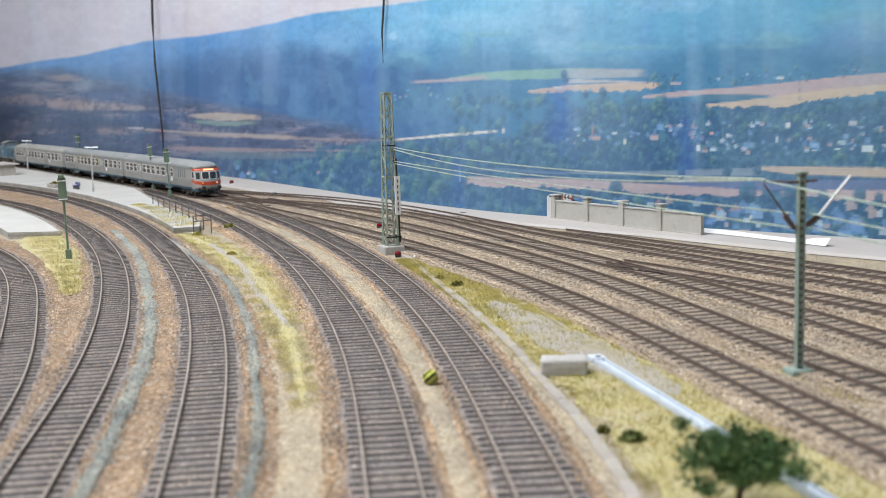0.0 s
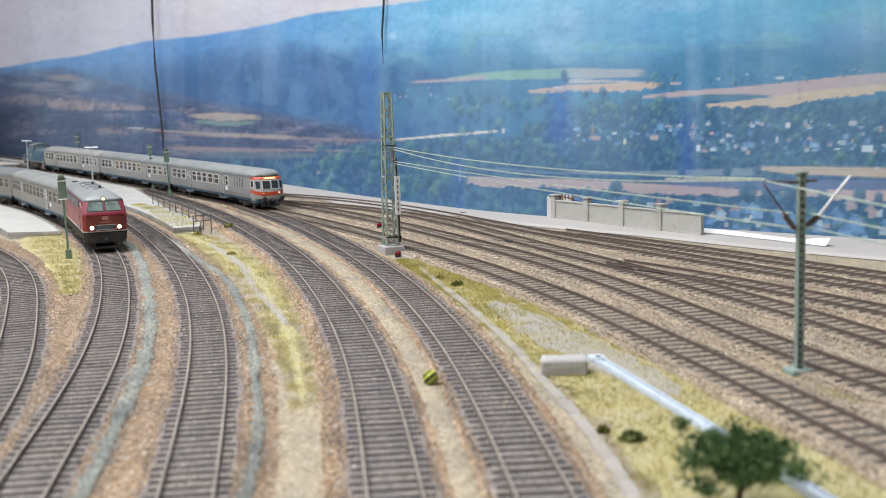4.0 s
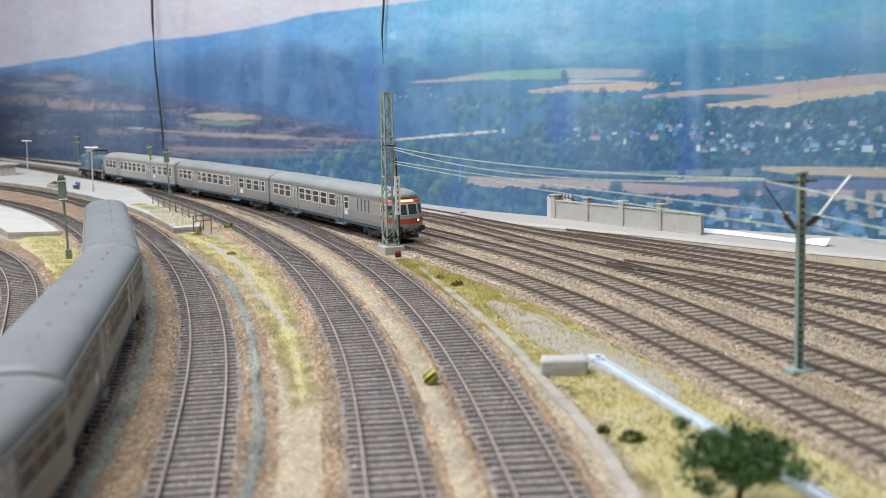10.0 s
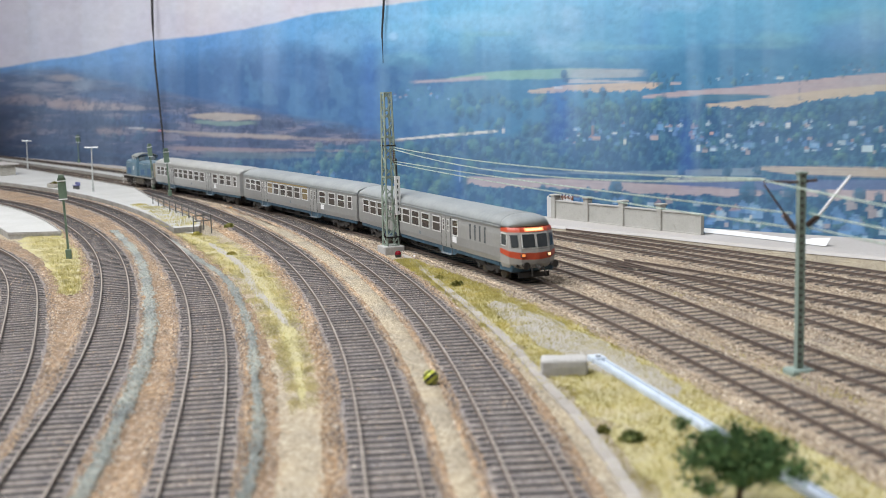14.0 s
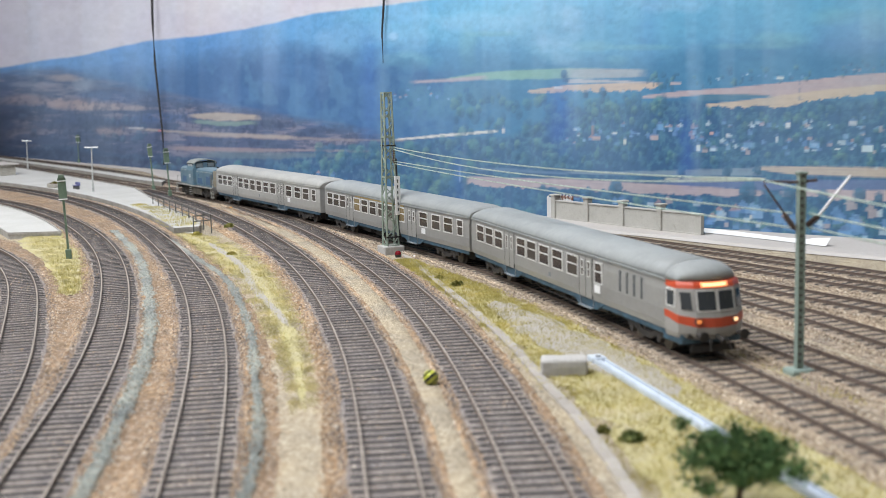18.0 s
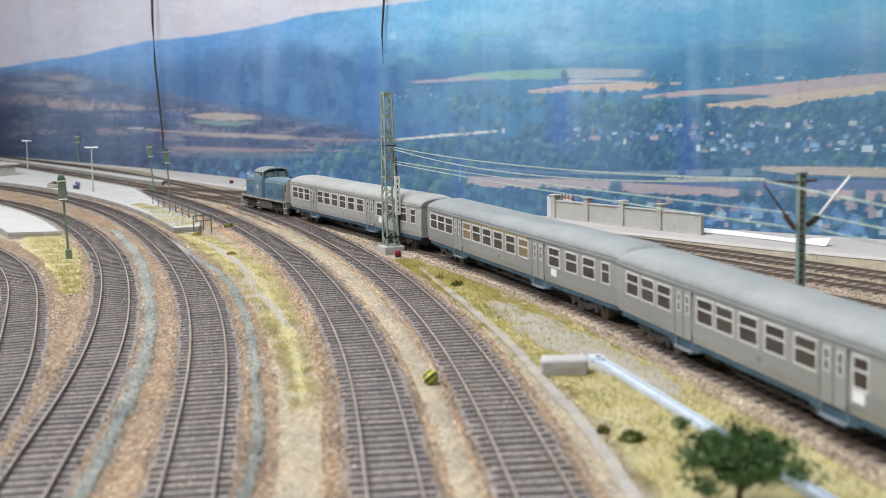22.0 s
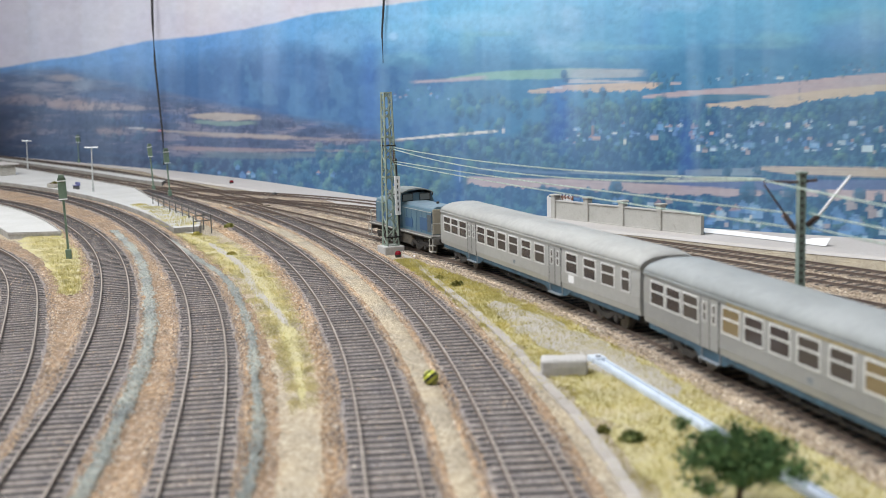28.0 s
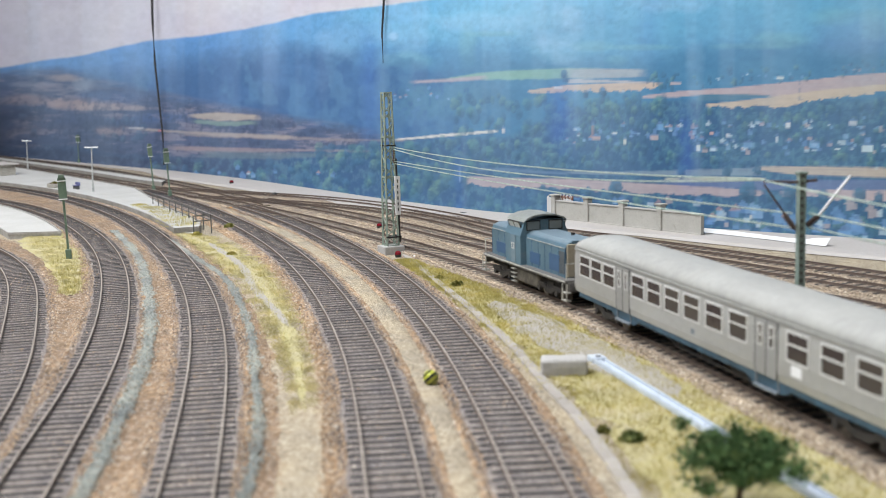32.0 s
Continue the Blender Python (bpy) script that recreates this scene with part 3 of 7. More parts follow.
    for hx, hy, w, h, wall in ((1379, 141, 12, 5, (236, 228, 226)), (1370, 141, 6, 5, (120, 170, 210)), (1238, 268, 7, 12, (232, 234, 238)), (892, 236, 5, 9, (222, 206, 204)), (1047, 244, 3, 22, (178, 130, 128)), (1198, 150, 18, 4, (208, 176, 170)),
                               (1265, 268, 11, 7, (206, 220, 236)), (1393, 227, 8, 10, (226, 222, 228)), (1373, 252, 5, 10, (214, 216, 226)), (1440, 262, 18, 8, (132, 170, 216)), (1325, 262, 18, 9, (128, 164, 208)), (1533, 270, 22, 12, (222, 230, 240)), (1480, 266, 8, 2.5, (232, 236, 240)),
                               (1507, 222, 14, 8, (200, 196, 208)), (1053, 248, 14, 7, (204, 164, 158)), (1160, 248, 14, 9, (208, 178, 176)), (1105, 256, 5, 10, (220, 212, 204)), (1086, 238, 10, 4, (226, 222, 222)), (1170, 230, 10, 10, (130, 172, 224)), (985, 157, 14, 3, (216, 222, 232)),
                               (1445, 412, 16, 9, (116, 150, 204)), (1495, 426, 26, 18, (122, 160, 214)), (1507, 433, 14, 8, (214, 220, 236)), (1530, 432, 12, 14, (188, 210, 234)), (1342, 402, 9, 8, (196, 206, 222)), (1286, 402, 4, 8, (226, 200, 196)), (1330, 388, 4, 8, (228, 214, 206)), (1256, 398, 14, 9, (112, 148, 206)), (1355, 416, 18, 9, (112, 146, 200)),
                               (1262, 238, 6, 5, (230, 180, 168)), (1290, 243, 4, 6, (222, 216, 222)), (1548, 300, 5, 5, (206, 212, 222)), (283, 233, 10, 3, (206, 96, 96)), (240, 228, 26, 2.5, (190, 186, 196)), (815, 322, 3, 20, (150, 170, 210))):
        m = edge(w / 2 - np.abs(p - hx), 1.5) * edge(hy - q, 1.5) * edge(q - hy + h, 1.5)
        lay(lin(*wall), m * 0.68)
        if h > 6:
            lay(lin(104, 128, 172), edge((w / 2 + 1) * (q - hy + h * 1.6) / (h * 0.6) - np.abs(p - hx), 1.5) * edge(hy - h - q + 0.5, 1.5) * edge(q - hy + h * 1.6, 1) * 0.7)
    # haze over the whole valley
    lay(lin(112, 152, 196), 0.13 * np.clip(1.2 - q / 500, 0.3, 1) * hill)
    # pale streaks and smoky patches, with glare and fold light put into the print
    streak = edge(cloud(p / 34, q / 900, 171, 3) - 0.60, 0.16) * 0.06 + edge(cloud(p / 120, q / 600, 181, 2) - 0.58, 0.2) * 0.10
    lay(lin(196, 214, 240), streak * np.clip(1.25 - q / 420, 0.2, 1))
    for x, y, w, h, k in ((955, 20, 50, 70, 0.16), (1010, 40, 18, 45, 0.18), (710, 40, 50, 50, 0.14), (697, 64, 7, 7, 0.35), (610, 60, 40, 40, 0.10), (850, 40, 70, 16, 0.16), (1180, 8, 70, 14, 0.16), (570, 110, 16, 60, 0.07), (60, 60, 14, 90, 0.10), (1235, 130, 14, 70, 0.09), (985, 88, 30, 24, 0.18)):
        spot(lin(190, 212, 240), x, y, w, h, k, 1.4)
    # fold shading put into the print: deep blue bands beside pale ones
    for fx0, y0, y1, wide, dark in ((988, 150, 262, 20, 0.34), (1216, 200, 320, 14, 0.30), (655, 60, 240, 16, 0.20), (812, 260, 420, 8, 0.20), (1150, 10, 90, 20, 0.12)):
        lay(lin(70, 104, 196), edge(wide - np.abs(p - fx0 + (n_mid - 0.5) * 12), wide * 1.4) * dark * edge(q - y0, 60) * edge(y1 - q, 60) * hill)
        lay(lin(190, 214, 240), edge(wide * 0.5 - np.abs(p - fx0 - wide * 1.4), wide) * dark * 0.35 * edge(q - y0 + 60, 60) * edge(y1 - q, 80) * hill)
    # vignette darkening put into the print at the cloth's far end
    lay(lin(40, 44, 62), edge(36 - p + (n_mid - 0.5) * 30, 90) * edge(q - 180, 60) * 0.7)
    # darker print to the right; beyond 1300 it stands in for light falloff
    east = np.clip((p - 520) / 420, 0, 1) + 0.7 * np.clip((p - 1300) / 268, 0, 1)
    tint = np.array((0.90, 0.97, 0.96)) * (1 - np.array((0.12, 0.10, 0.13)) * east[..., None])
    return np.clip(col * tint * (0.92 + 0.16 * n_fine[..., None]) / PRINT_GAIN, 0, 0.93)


def backdrop():
    """The printed cloth: a fine mesh that carries the picture in its vertex colours, with soft folds."""
    dense = np.concatenate((np.linspace(-1.3, -0.22, 60, endpoint=False), -0.22 + 2.22 * (1 - (1 - np.linspace(0, 1, 880)) ** 1.0) ** 0.72, np.linspace(2.02, 2.55, 30)))
    feet = np.array([foot(u)[:] for u in dense])
    rows = np.concatenate((np.linspace(-0.25, -0.02, 4, endpoint=False), np.linspace(-0.02, 0.36, 300, endpoint=False), np.linspace(0.36, 1.0, 30)))
    nu, nz = len(dense), len(rows)
    fx, zz = np.meshgrid(feet[:, 0], rows, indexing="ij")
    fy, _ = np.meshgrid(feet[:, 1], rows, indexing="ij")
    uu, _ = np.meshgrid(dense, rows, indexing="ij")
    fold = (0.0022 * np.sin(uu * 17 + 1.3 * np.sin(uu * 7)) + 0.00045 * np.sin(uu * 61 + 2 * np.sin(uu * 11))) * np.clip((zz + 0.02) / 0.12, 0, 1)
    co = np.stack((fx + fold * 0.8, fy + fold * 0.55, zz), -1)
    # the picture is projected from the camera's place, to fit its view
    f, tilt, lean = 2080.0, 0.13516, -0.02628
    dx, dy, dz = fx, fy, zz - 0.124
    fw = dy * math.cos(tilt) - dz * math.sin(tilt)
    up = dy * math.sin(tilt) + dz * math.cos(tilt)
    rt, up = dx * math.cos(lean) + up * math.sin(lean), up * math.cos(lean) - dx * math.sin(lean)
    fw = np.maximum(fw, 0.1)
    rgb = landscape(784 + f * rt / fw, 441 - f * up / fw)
    idx = np.arange(nu * nz).reshape(nu, nz)
    faces = np.stack((idx[:-1, :-1], idx[1:, :-1], idx[1:, 1:], idx[:-1, 1:]), -1).reshape(-1, 4)
    me = bpy.data.meshes.new("backdrop")
    me.vertices.add(nu * nz)
    me.vertices.foreach_set("co", co.reshape(-1))
    me.loops.add(faces.size)
    me.loops.foreach_set("vertex_index", faces.reshape(-1))
    me.polygons.add(len(faces))
    me.polygons.foreach_set("loop_start", np.arange(len(faces)) * 4)
    me.polygons.foreach_set("use_smooth", np.ones(len(faces), dtype=bool))
    me.update(calc_edges=True)
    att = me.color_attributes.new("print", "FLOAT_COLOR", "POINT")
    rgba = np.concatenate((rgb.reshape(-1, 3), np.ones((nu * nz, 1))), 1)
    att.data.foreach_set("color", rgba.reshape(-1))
    m, nt, b = nodes_of("printed_cloth", 0.75, 0.0, 0.25)
    a = nt.nodes.new("ShaderNodeAttribute")
    a.attribute_name = "print"
    tc = nt.nodes.new("ShaderNodeTexCoord")
    weave = add(nt, "ShaderNodeTexNoise", Scale=900.0, Detail=2.0)
    nt.links.new(tc.outputs["Object"], weave.inputs["Vector"])
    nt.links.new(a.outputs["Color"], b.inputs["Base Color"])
    bumped(nt, b, weave.outputs[0], 0.08, 0.0003)
    me.materials.append(m)
    tagged(new("backdrop", me), "printed cloth with blue hills, fields and a village", "backdrop", kind="structure")


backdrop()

# ---------------------------------------------------------------- tracks
RAIL_H = 0.0016


def sleeper_mesh(name, mat, seed, w=0.0028):
    r = random.Random(seed)
    bm = B()
    l, h = 0.0272, 0.0022
    box(bm, -w / 2, w / 2, -l / 2, l / 2, -RAIL_H - h, -RAIL_H, bevel=0.0003)
    for v in bm.verts:
        v.co.x += r.uniform(-1, 1) * 0.00012
        v.co.z += r.uniform(-1, 0.3) * 0.00006
    me = bpy.data.meshes.new(name)
    bm.to_mesh(me)
    bm.free()
    me.materials.append(mat)
    return me


SLEEPERS = {False: [sleeper_mesh("sleeper", M["sleeper"], i) for i in range(4)], True: [sleeper_mesh("sleeper", M["sleeper_light"], 10 + i, 0.0028) for i in range(4)]}


def rail_profile(side, out):
    c = side * GAUGE / 2 + (0.00045 if side > 0 else -0.00045)
    return [(c - 0.0006, -RAIL_H), (c + 0.0006, -RAIL_H), (c + 0.0006, -RAIL_H + 0.0003), (c + 0.0003, -RAIL_H + 0.0006), (c + 0.00025, -0.0006),
            (c + 0.00042, -0.0004), (c + 0.00042, -0.00012), (c - 0.00042, -0.00012), (c - 0.00042, -0.0004), (c - 0.00025, -0.0006), (c - 0.0003, -RAIL_H + 0.0006), (c - 0.0006, -RAIL_H + 0.0003)]


BEDS = {"A": (0.032, 0.040), "B": (0.040, 0.042), "C": (0.042, 0.034), "D": (0.026, 0.0195), "E": (0.0185, 0.020)}


def track(key, s0, s1, a, b, yard=False, pitch=0.0075):
    """A track from s0 to s1; the sleepers between a and b, which the view passes, are single pieces."""
    bl, br = BEDS.get(key, (0.026, 0.026))
    way = WAYS[key]
    s0, s1 = max(s0, way.s[0] + 0.001), min(s1, way.s[-1] - 0.001)
    thing = empty("railway_track", Matrix.Identity(4),
                  "yard track of dark rails on half-buried sleepers" if yard else "curved track with brown rails on dark wooden sleepers", "railway track", "tracks of the station", "structure")
    for side in (-1, 1):
        prof = rail_profile(side, 0)
        rail = part("rail", loft(B(), way.ribbon(prof, s0, s1)), M["rail_side"], thing)
        c = side * GAUGE / 2 + (0.00045 if side > 0 else -0.00045)
        part("rail_head", loft(B(), way.ribbon([(c - 0.00041, -0.00025), (c + 0.00041, -0.00025), (c + 0.00036, 0.0), (c - 0.00036, 0.0)], s0, s1)),
             M["rail_side"] if yard else M["rail_top"], rail, "" if yard else "bare worn rail head")
    top = -RAIL_H - (0.00025 if yard else 0.0004)
    half = 0.0150 if yard else 0.0156
    flat, br_in, bl_in = min(half, bl - 0.003, br - 0.003), max(br - 0.004, half + 0.0015), max(bl - 0.004, half + 0.0015)
    part("ballast_bed", loft(B(), way.ribbon([(-br, GROUND - 0.0002), (-min(br_in, br - 0.0006), GROUND + 0.0006), (-flat, top - 0.0003), (-0.009, top - 0.0001), (0.009, top - 0.0001), (flat, top - 0.0003), (min(bl_in, bl - 0.0006), GROUND + 0.0006), (bl, GROUND - 0.0002)],
         s0, s1, jitter=0.004), closed=False, caps=False, smooth=True), M["ballast_yard" if yard else "ballast"], thing, "bed of brown crushed stone")
    part("trackbed", loft(B(), way.ribbon([(-flat + 0.0002, top - 0.0008), (-flat + 0.0014, top - 0.00005), (flat - 0.0014, top - 0.00005), (flat - 0.0002, top - 0.0008)], s0, s1, step=0.004, jitter=0.0022), closed=False, caps=False), M["bed_yard" if yard else "bed_dark"], thing, "grey stone between the sleepers")
    rnd = random.Random(ord(key))
    pitch = 0.0088 if yard else pitch

    def place(s):
        p = way.at(s, rnd.uniform(-1, 1) * 0.0007, rnd.uniform(-1, 0) * (0.00016 if yard else 0.0001))
        return Matrix.Translation(p) @ Matrix.Rotation(way.turn(s) + rnd.uniform(-1, 1) * (0.05 if yard else 0.03), 4, "Z")
    vs, fs = [], []
    others = [WAYS[k] for k in "FGHIJKL" if k < key] if yard else []
    for i in range(int((s1 - s0) / pitch)):
        s = s1 - (i + 0.5) * pitch
        c = way.at(s)
        if any(np.min(np.hypot(o.x - c.x, o.y - c.y)) < 0.021 for o in others):
            continue
        if a <= s <= b:
            ob = mesh_part("sleeper", rnd.choice(SLEEPERS[yard]), thing)
            ob.matrix_basis = place(s)
        else:
            m, n = place(s), len(vs)
            vs += [m @ Vector((x, y, z)) for z in (-RAIL_H - 0.002, -RAIL_H) for y in (-0.0136, 0.0136) for x in (-0.0018, 0.0018)]
            fs += [tuple(n + k for k in q) for q in ((0, 2, 3, 1), (4, 5, 7, 6), (0, 1, 5, 4), (2, 6, 7, 3), (0, 4, 6, 2), (1, 3, 7, 5))]
    if vs:
        me = bpy.data.meshes.new("far_sleepers")
        me.from_pydata([tuple(v) for v in vs], [], fs)
        me.materials.append(M["sleeper"])
        tagged(mesh_part("far_sleepers", me, thing), "row of dark sleepers", kind="stuff")
    return thing


for key, s0, s1, a, b, yard in (("A", -0.5, 0.62, -0.1, 0.62, False), ("B", -2.25, 3.3, -0.75, 1.05, False), ("C", -0.79, 0.95, -0.6, 0.95, False), ("D", -0.49, 1.02, -0.42, 1.02, False), ("E", -0.2, 0.98, -0.2, 0.98, False),
                                ("F", -0.7, 3.6, 0.35, 2.5, True), ("G", -0.3, 0.95, -0.3, 0.95, True), ("H", -0.2, 1.1, -0.2, 1.1, True), ("I", 0.085, 0.5, 0.085, 0.5, True), ("J", -0.25, 1.1, -0.25, 1.1, True), ("K", 0.0, 0.55, 0.0, 0.55, True), ("L", -0.35, 1.25, 0.6, 1.25, True)):
    track(key, s0, s1, a, b, yard)

# ---------------------------------------------------------------- loose ground cover
M["stone_brown"] = islands("brown_ballast_stones", ((0.0, (0.14, 0.095, 0.065)), (0.25, (0.35, 0.245, 0.165)), (0.6, (0.56, 0.40, 0.265)), (0.85, (0.52, 0.445, 0.37)), (1.0, (0.80, 0.73, 0.64))))
M["stone_grey"] = islands("grey_brown_stones", ((0.0, (0.15, 0.115, 0.09)), (0.35, (0.36, 0.29, 0.225)), (0.75, (0.56, 0.475, 0.38)), (1.0, (0.80, 0.73, 0.63))))
M["stone_blue"] = islands("blue_grey_pebbles", ((0.0, (0.22, 0.24, 0.24)), (0.4, (0.34, 0.375, 0.37)), (0.75, (0.43, 0.465, 0.455)), (0.88, (0.50, 0.52, 0.505)), (1.0, (0.40, 0.34, 0.28))))
M["turf"] = islands("yellow_green_turf", ((0.0, (0.36, 0.305, 0.085)), (0.4, (0.47, 0.41, 0.13)), (0.7, (0.56, 0.50, 0.20)), (0.9, (0.42, 0.40, 0.14)), (1.0, (0.64, 0.59, 0.34))), broad=45)
M["turf_pale"] = islands("pale_yellow_turf", ((0.0, (0.41, 0.365, 0.14)), (0.4, (0.54, 0.49, 0.22)), (0.75, (0.65, 0.60, 0.34)), (1.0, (0.75, 0.70, 0.48))), broad=60)
M["turf_olive"] = islands("olive_turf", ((0.0, (0.22, 0.22, 0.06)), (0.5, (0.38, 0.34, 0.10)), (1.0, (0.50, 0.44, 0.18))), broad=60)
M["turf_ground"] = surface("yellowish_turf_ground", (0.44, 0.395, 0.19), (0.42, 0.37, 0.24), 1400, 90, 0.95, bump=0.5, grain=0.35, wear=(0.46, 0.41, 0.32))
M["pale_dust"] = surface("pale_grey_dust", (0.38, 0.355, 0.325), (0.35, 0.32, 0.27), 1200, 60, 0.95, bump=0.4, grain=0.25)


def raw_mesh(name, verts, faces, mat, label, category, kind="stuff", parent=None):
    me = bpy.data.meshes.new(name)
    me.from_pydata([tuple(v) for v in verts], [], faces)
    me.materials.append(mat)
    ob = new(name, me)
    if parent is not None:
        ob.parent = parent
        return ob
    return tagged(ob, label, category, kind=kind)


def stones(name, places, mat, label, size, category="gravel"):
    """Small angular stones: skewed pyramids, sunk a little."""
    rnd = random.Random(len(places))
    vs, fs = [], []
    for x, y, z in places:
        r = size * rnd.uniform(0.55, 1.35)
        a = rnd.uniform(0, 6.28)
        n = len(vs)
        for k in range(4):
            rr = r * rnd.uniform(0.7, 1.25)
            vs.append((x + math.cos(a + k * 1.571) * rr, y + math.sin(a + k * 1.571) * rr, z - r * 0.25))
        for k in (0, 2):
            rr = r * rnd.uniform(0.25, 0.6)
            vs.append((x + math.cos(a + k * 1.571) * rr, y + math.sin(a + k * 1.571) * rr, z + r * rnd.uniform(0.5, 0.95)))
        fs += [(n, n + 1, n + 4), (n + 1, n + 2, n + 5, n + 4), (n + 2, n + 3, n + 5), (n + 3, n, n + 4, n + 5)]
    return raw_mesh(name, vs, fs, mat, label, category)


def bed_height(side, yard):
    top = -RAIL_H - (0.0005 if yard else 0.0006)
    d = abs(side)
    return float(np.interp(d, (0.009, 0.018, 0.024, 0.05), (top, top - 0.0003, GROUND + 0.0005, GROUND)))


def scatter_track(key, s0, s1, per_m, yard=False, inner=0.0165):
    way, rnd, out = WAYS[key], random.Random(ord(key) * 7), []
    bl, br = BEDS.get(key, (0.019, 0.019))
    for _ in range(int((s1 - s0) * per_m)):
        s = s0 + (s1 - s0) * rnd.random()
        if not yard and rnd.random() < 0.03:
            side = rnd.uniform(-0.015, 0.015)
        elif yard and rnd.random() < 0.24:
            side = rnd.uniform(-0.015, 0.015)
        else:
            side = rnd.choice((rnd.uniform(-br, -inner), rnd.uniform(inner, bl)))
        if abs(abs(side) - GAUGE / 2) < 0.0016:
            continue
        p = way.at(s, side, bed_height(side, yard))
        if p.y > 0.2:
            out.append(p)
    return out


pl = []
for key, a, b, n in (("A", -0.1, 0.5, 20000), ("B", -0.35, 0.9, 24000), ("C", -0.3, 0.85, 24000), ("D", -0.2, 0.9, 15000), ("E", -0.05, 0.88, 13000)):
    pl += scatter_track(key, a, b, n)
stones("ballast_stones", pl, M["stone_brown"], "loose brown and ochre ballast between the tracks", 0.00062)
pl = []
for key, a, b, n in (("F", 0.7, 2.4, 8000), ("G", -0.1, 0.85, 8000), ("H", 0.0, 1.0, 6000), ("I", 0.0, 0.45, 5000), ("J", 0.2, 1.0, 5000), ("K", 0.0, 0.5, 5000)):
    pl += scatter_track(key, a, b, n, True)
stones("yard_stones", pl, M["stone_grey"], "loose grey brown ballast of the yard", 0.0006)


def shoulder_places(key, a, b, per_m):
    """Grey stones that spill over the sleepers' ends."""
    rnd, out = random.Random(ord(key) * 11), []
    for _ in range(int((b - a) * per_m)):
        side = rnd.choice((-1, 1)) * (0.0145 + abs(rnd.gauss(0, 0.0026)))
        if rnd.random() < 0.34:
            side = rnd.uniform(-0.0145, 0.0145)
            if abs(abs(side) - GAUGE / 2) < 0.0013:
                continue
        p = WAYS[key].at(a + (b - a) * rnd.random(), side, bed_height(side, False))
        if p.y > 0.2:
            out.append(p)
    return out


M["stone_bed"] = islands("grey_shoulder_stones", ((0.0, (0.10, 0.09, 0.085)), (0.4, (0.24, 0.21, 0.20)), (0.7, (0.36, 0.31, 0.285)), (0.9, (0.42, 0.30, 0.21)), (1.0, (0.60, 0.55, 0.51))))
pl = []
for key, a, b, n in (("A", -0.1, 0.5, 8500), ("B", -0.45, 0.9, 8500), ("C", -0.4, 0.85, 8500), ("D", -0.35, 0.9, 8000), ("E", -0.15, 0.88, 9500)):
    pl += shoulder_places(key, a, b, n)
stones("shoulder_stones", pl, M["stone_bed"], "grey stones along the sleepers' ends", 0.0006)


def along(points, n):
    """n points spaced evenly along a rounded line through the given ones, with their directions."""
    pts = [Vector(p) for p in points]
    fine = []
    for i in range(len(pts) - 1):
        p0, p1, p2, p3 = pts[max(i - 1, 0)], pts[i], pts[i + 1], pts[min(i + 2, len(pts) - 1)]
        for k in range(24):
            t = k / 24
            fine.append(0.5 * (2 * p1 + (p2 - p0) * t + (2 * p0 - 5 * p1 + 4 * p2 - p3) * t * t + (3 * p1 - p0 - 3 * p2 + p3) * t ** 3))
    fine.append(pts[-1])
    cum = np.concatenate(([0], np.cumsum([(b - a).length for a, b in zip(fine, fine[1:])])))
    out = []
    for d in np.linspace(0, cum[-1], n):
        i = min(int(np.searchsorted(cum, d, "right")) - 1, len(fine) - 2)
        seg = fine[i + 1] - fine[i]
        out.append((fine[i] + seg * ((d - cum[i]) / max(seg.length, 1e-9)), seg.normalized()))
    return out


def pebble_strip(points, half, count, seed):
    rnd, out = random.Random(seed), []
    for p, d in along(points, count):
        w = half * (0.75 + 0.5 * noise.noise((p.x * 40, p.y * 40, seed))) * rnd.gauss(0, 0.55)
        out.append((p.x + d.y * w, p.y - d.x * w, GROUND + 0.0024 + rnd.uniform(0, 0.0006)))
    return out


stones("pebble_strip", pebble_strip(((-0.315, 1.12), (-0.242, 0.925), (-0.183, 0.719), (-0.152, 0.588), (-0.131, 0.461), (-0.119, 0.37), (-0.115, 0.30)), 0.0042, 7600, 1),
       M["stone_blue"], "narrow strip of blue grey pebbles between tracks", 0.0006)
stones("pebble_strip", pebble_strip(((-0.240, 1.03), (-0.196, 0.917), (-0.15, 0.80), (-0.109, 0.64), (-0.085, 0.511), (-0.069, 0.411), (-0.063, 0.32)), 0.0030, 4200, 2),
       M["stone_blue"], "narrow strip of pale pebbles beside the grass", 0.0006)


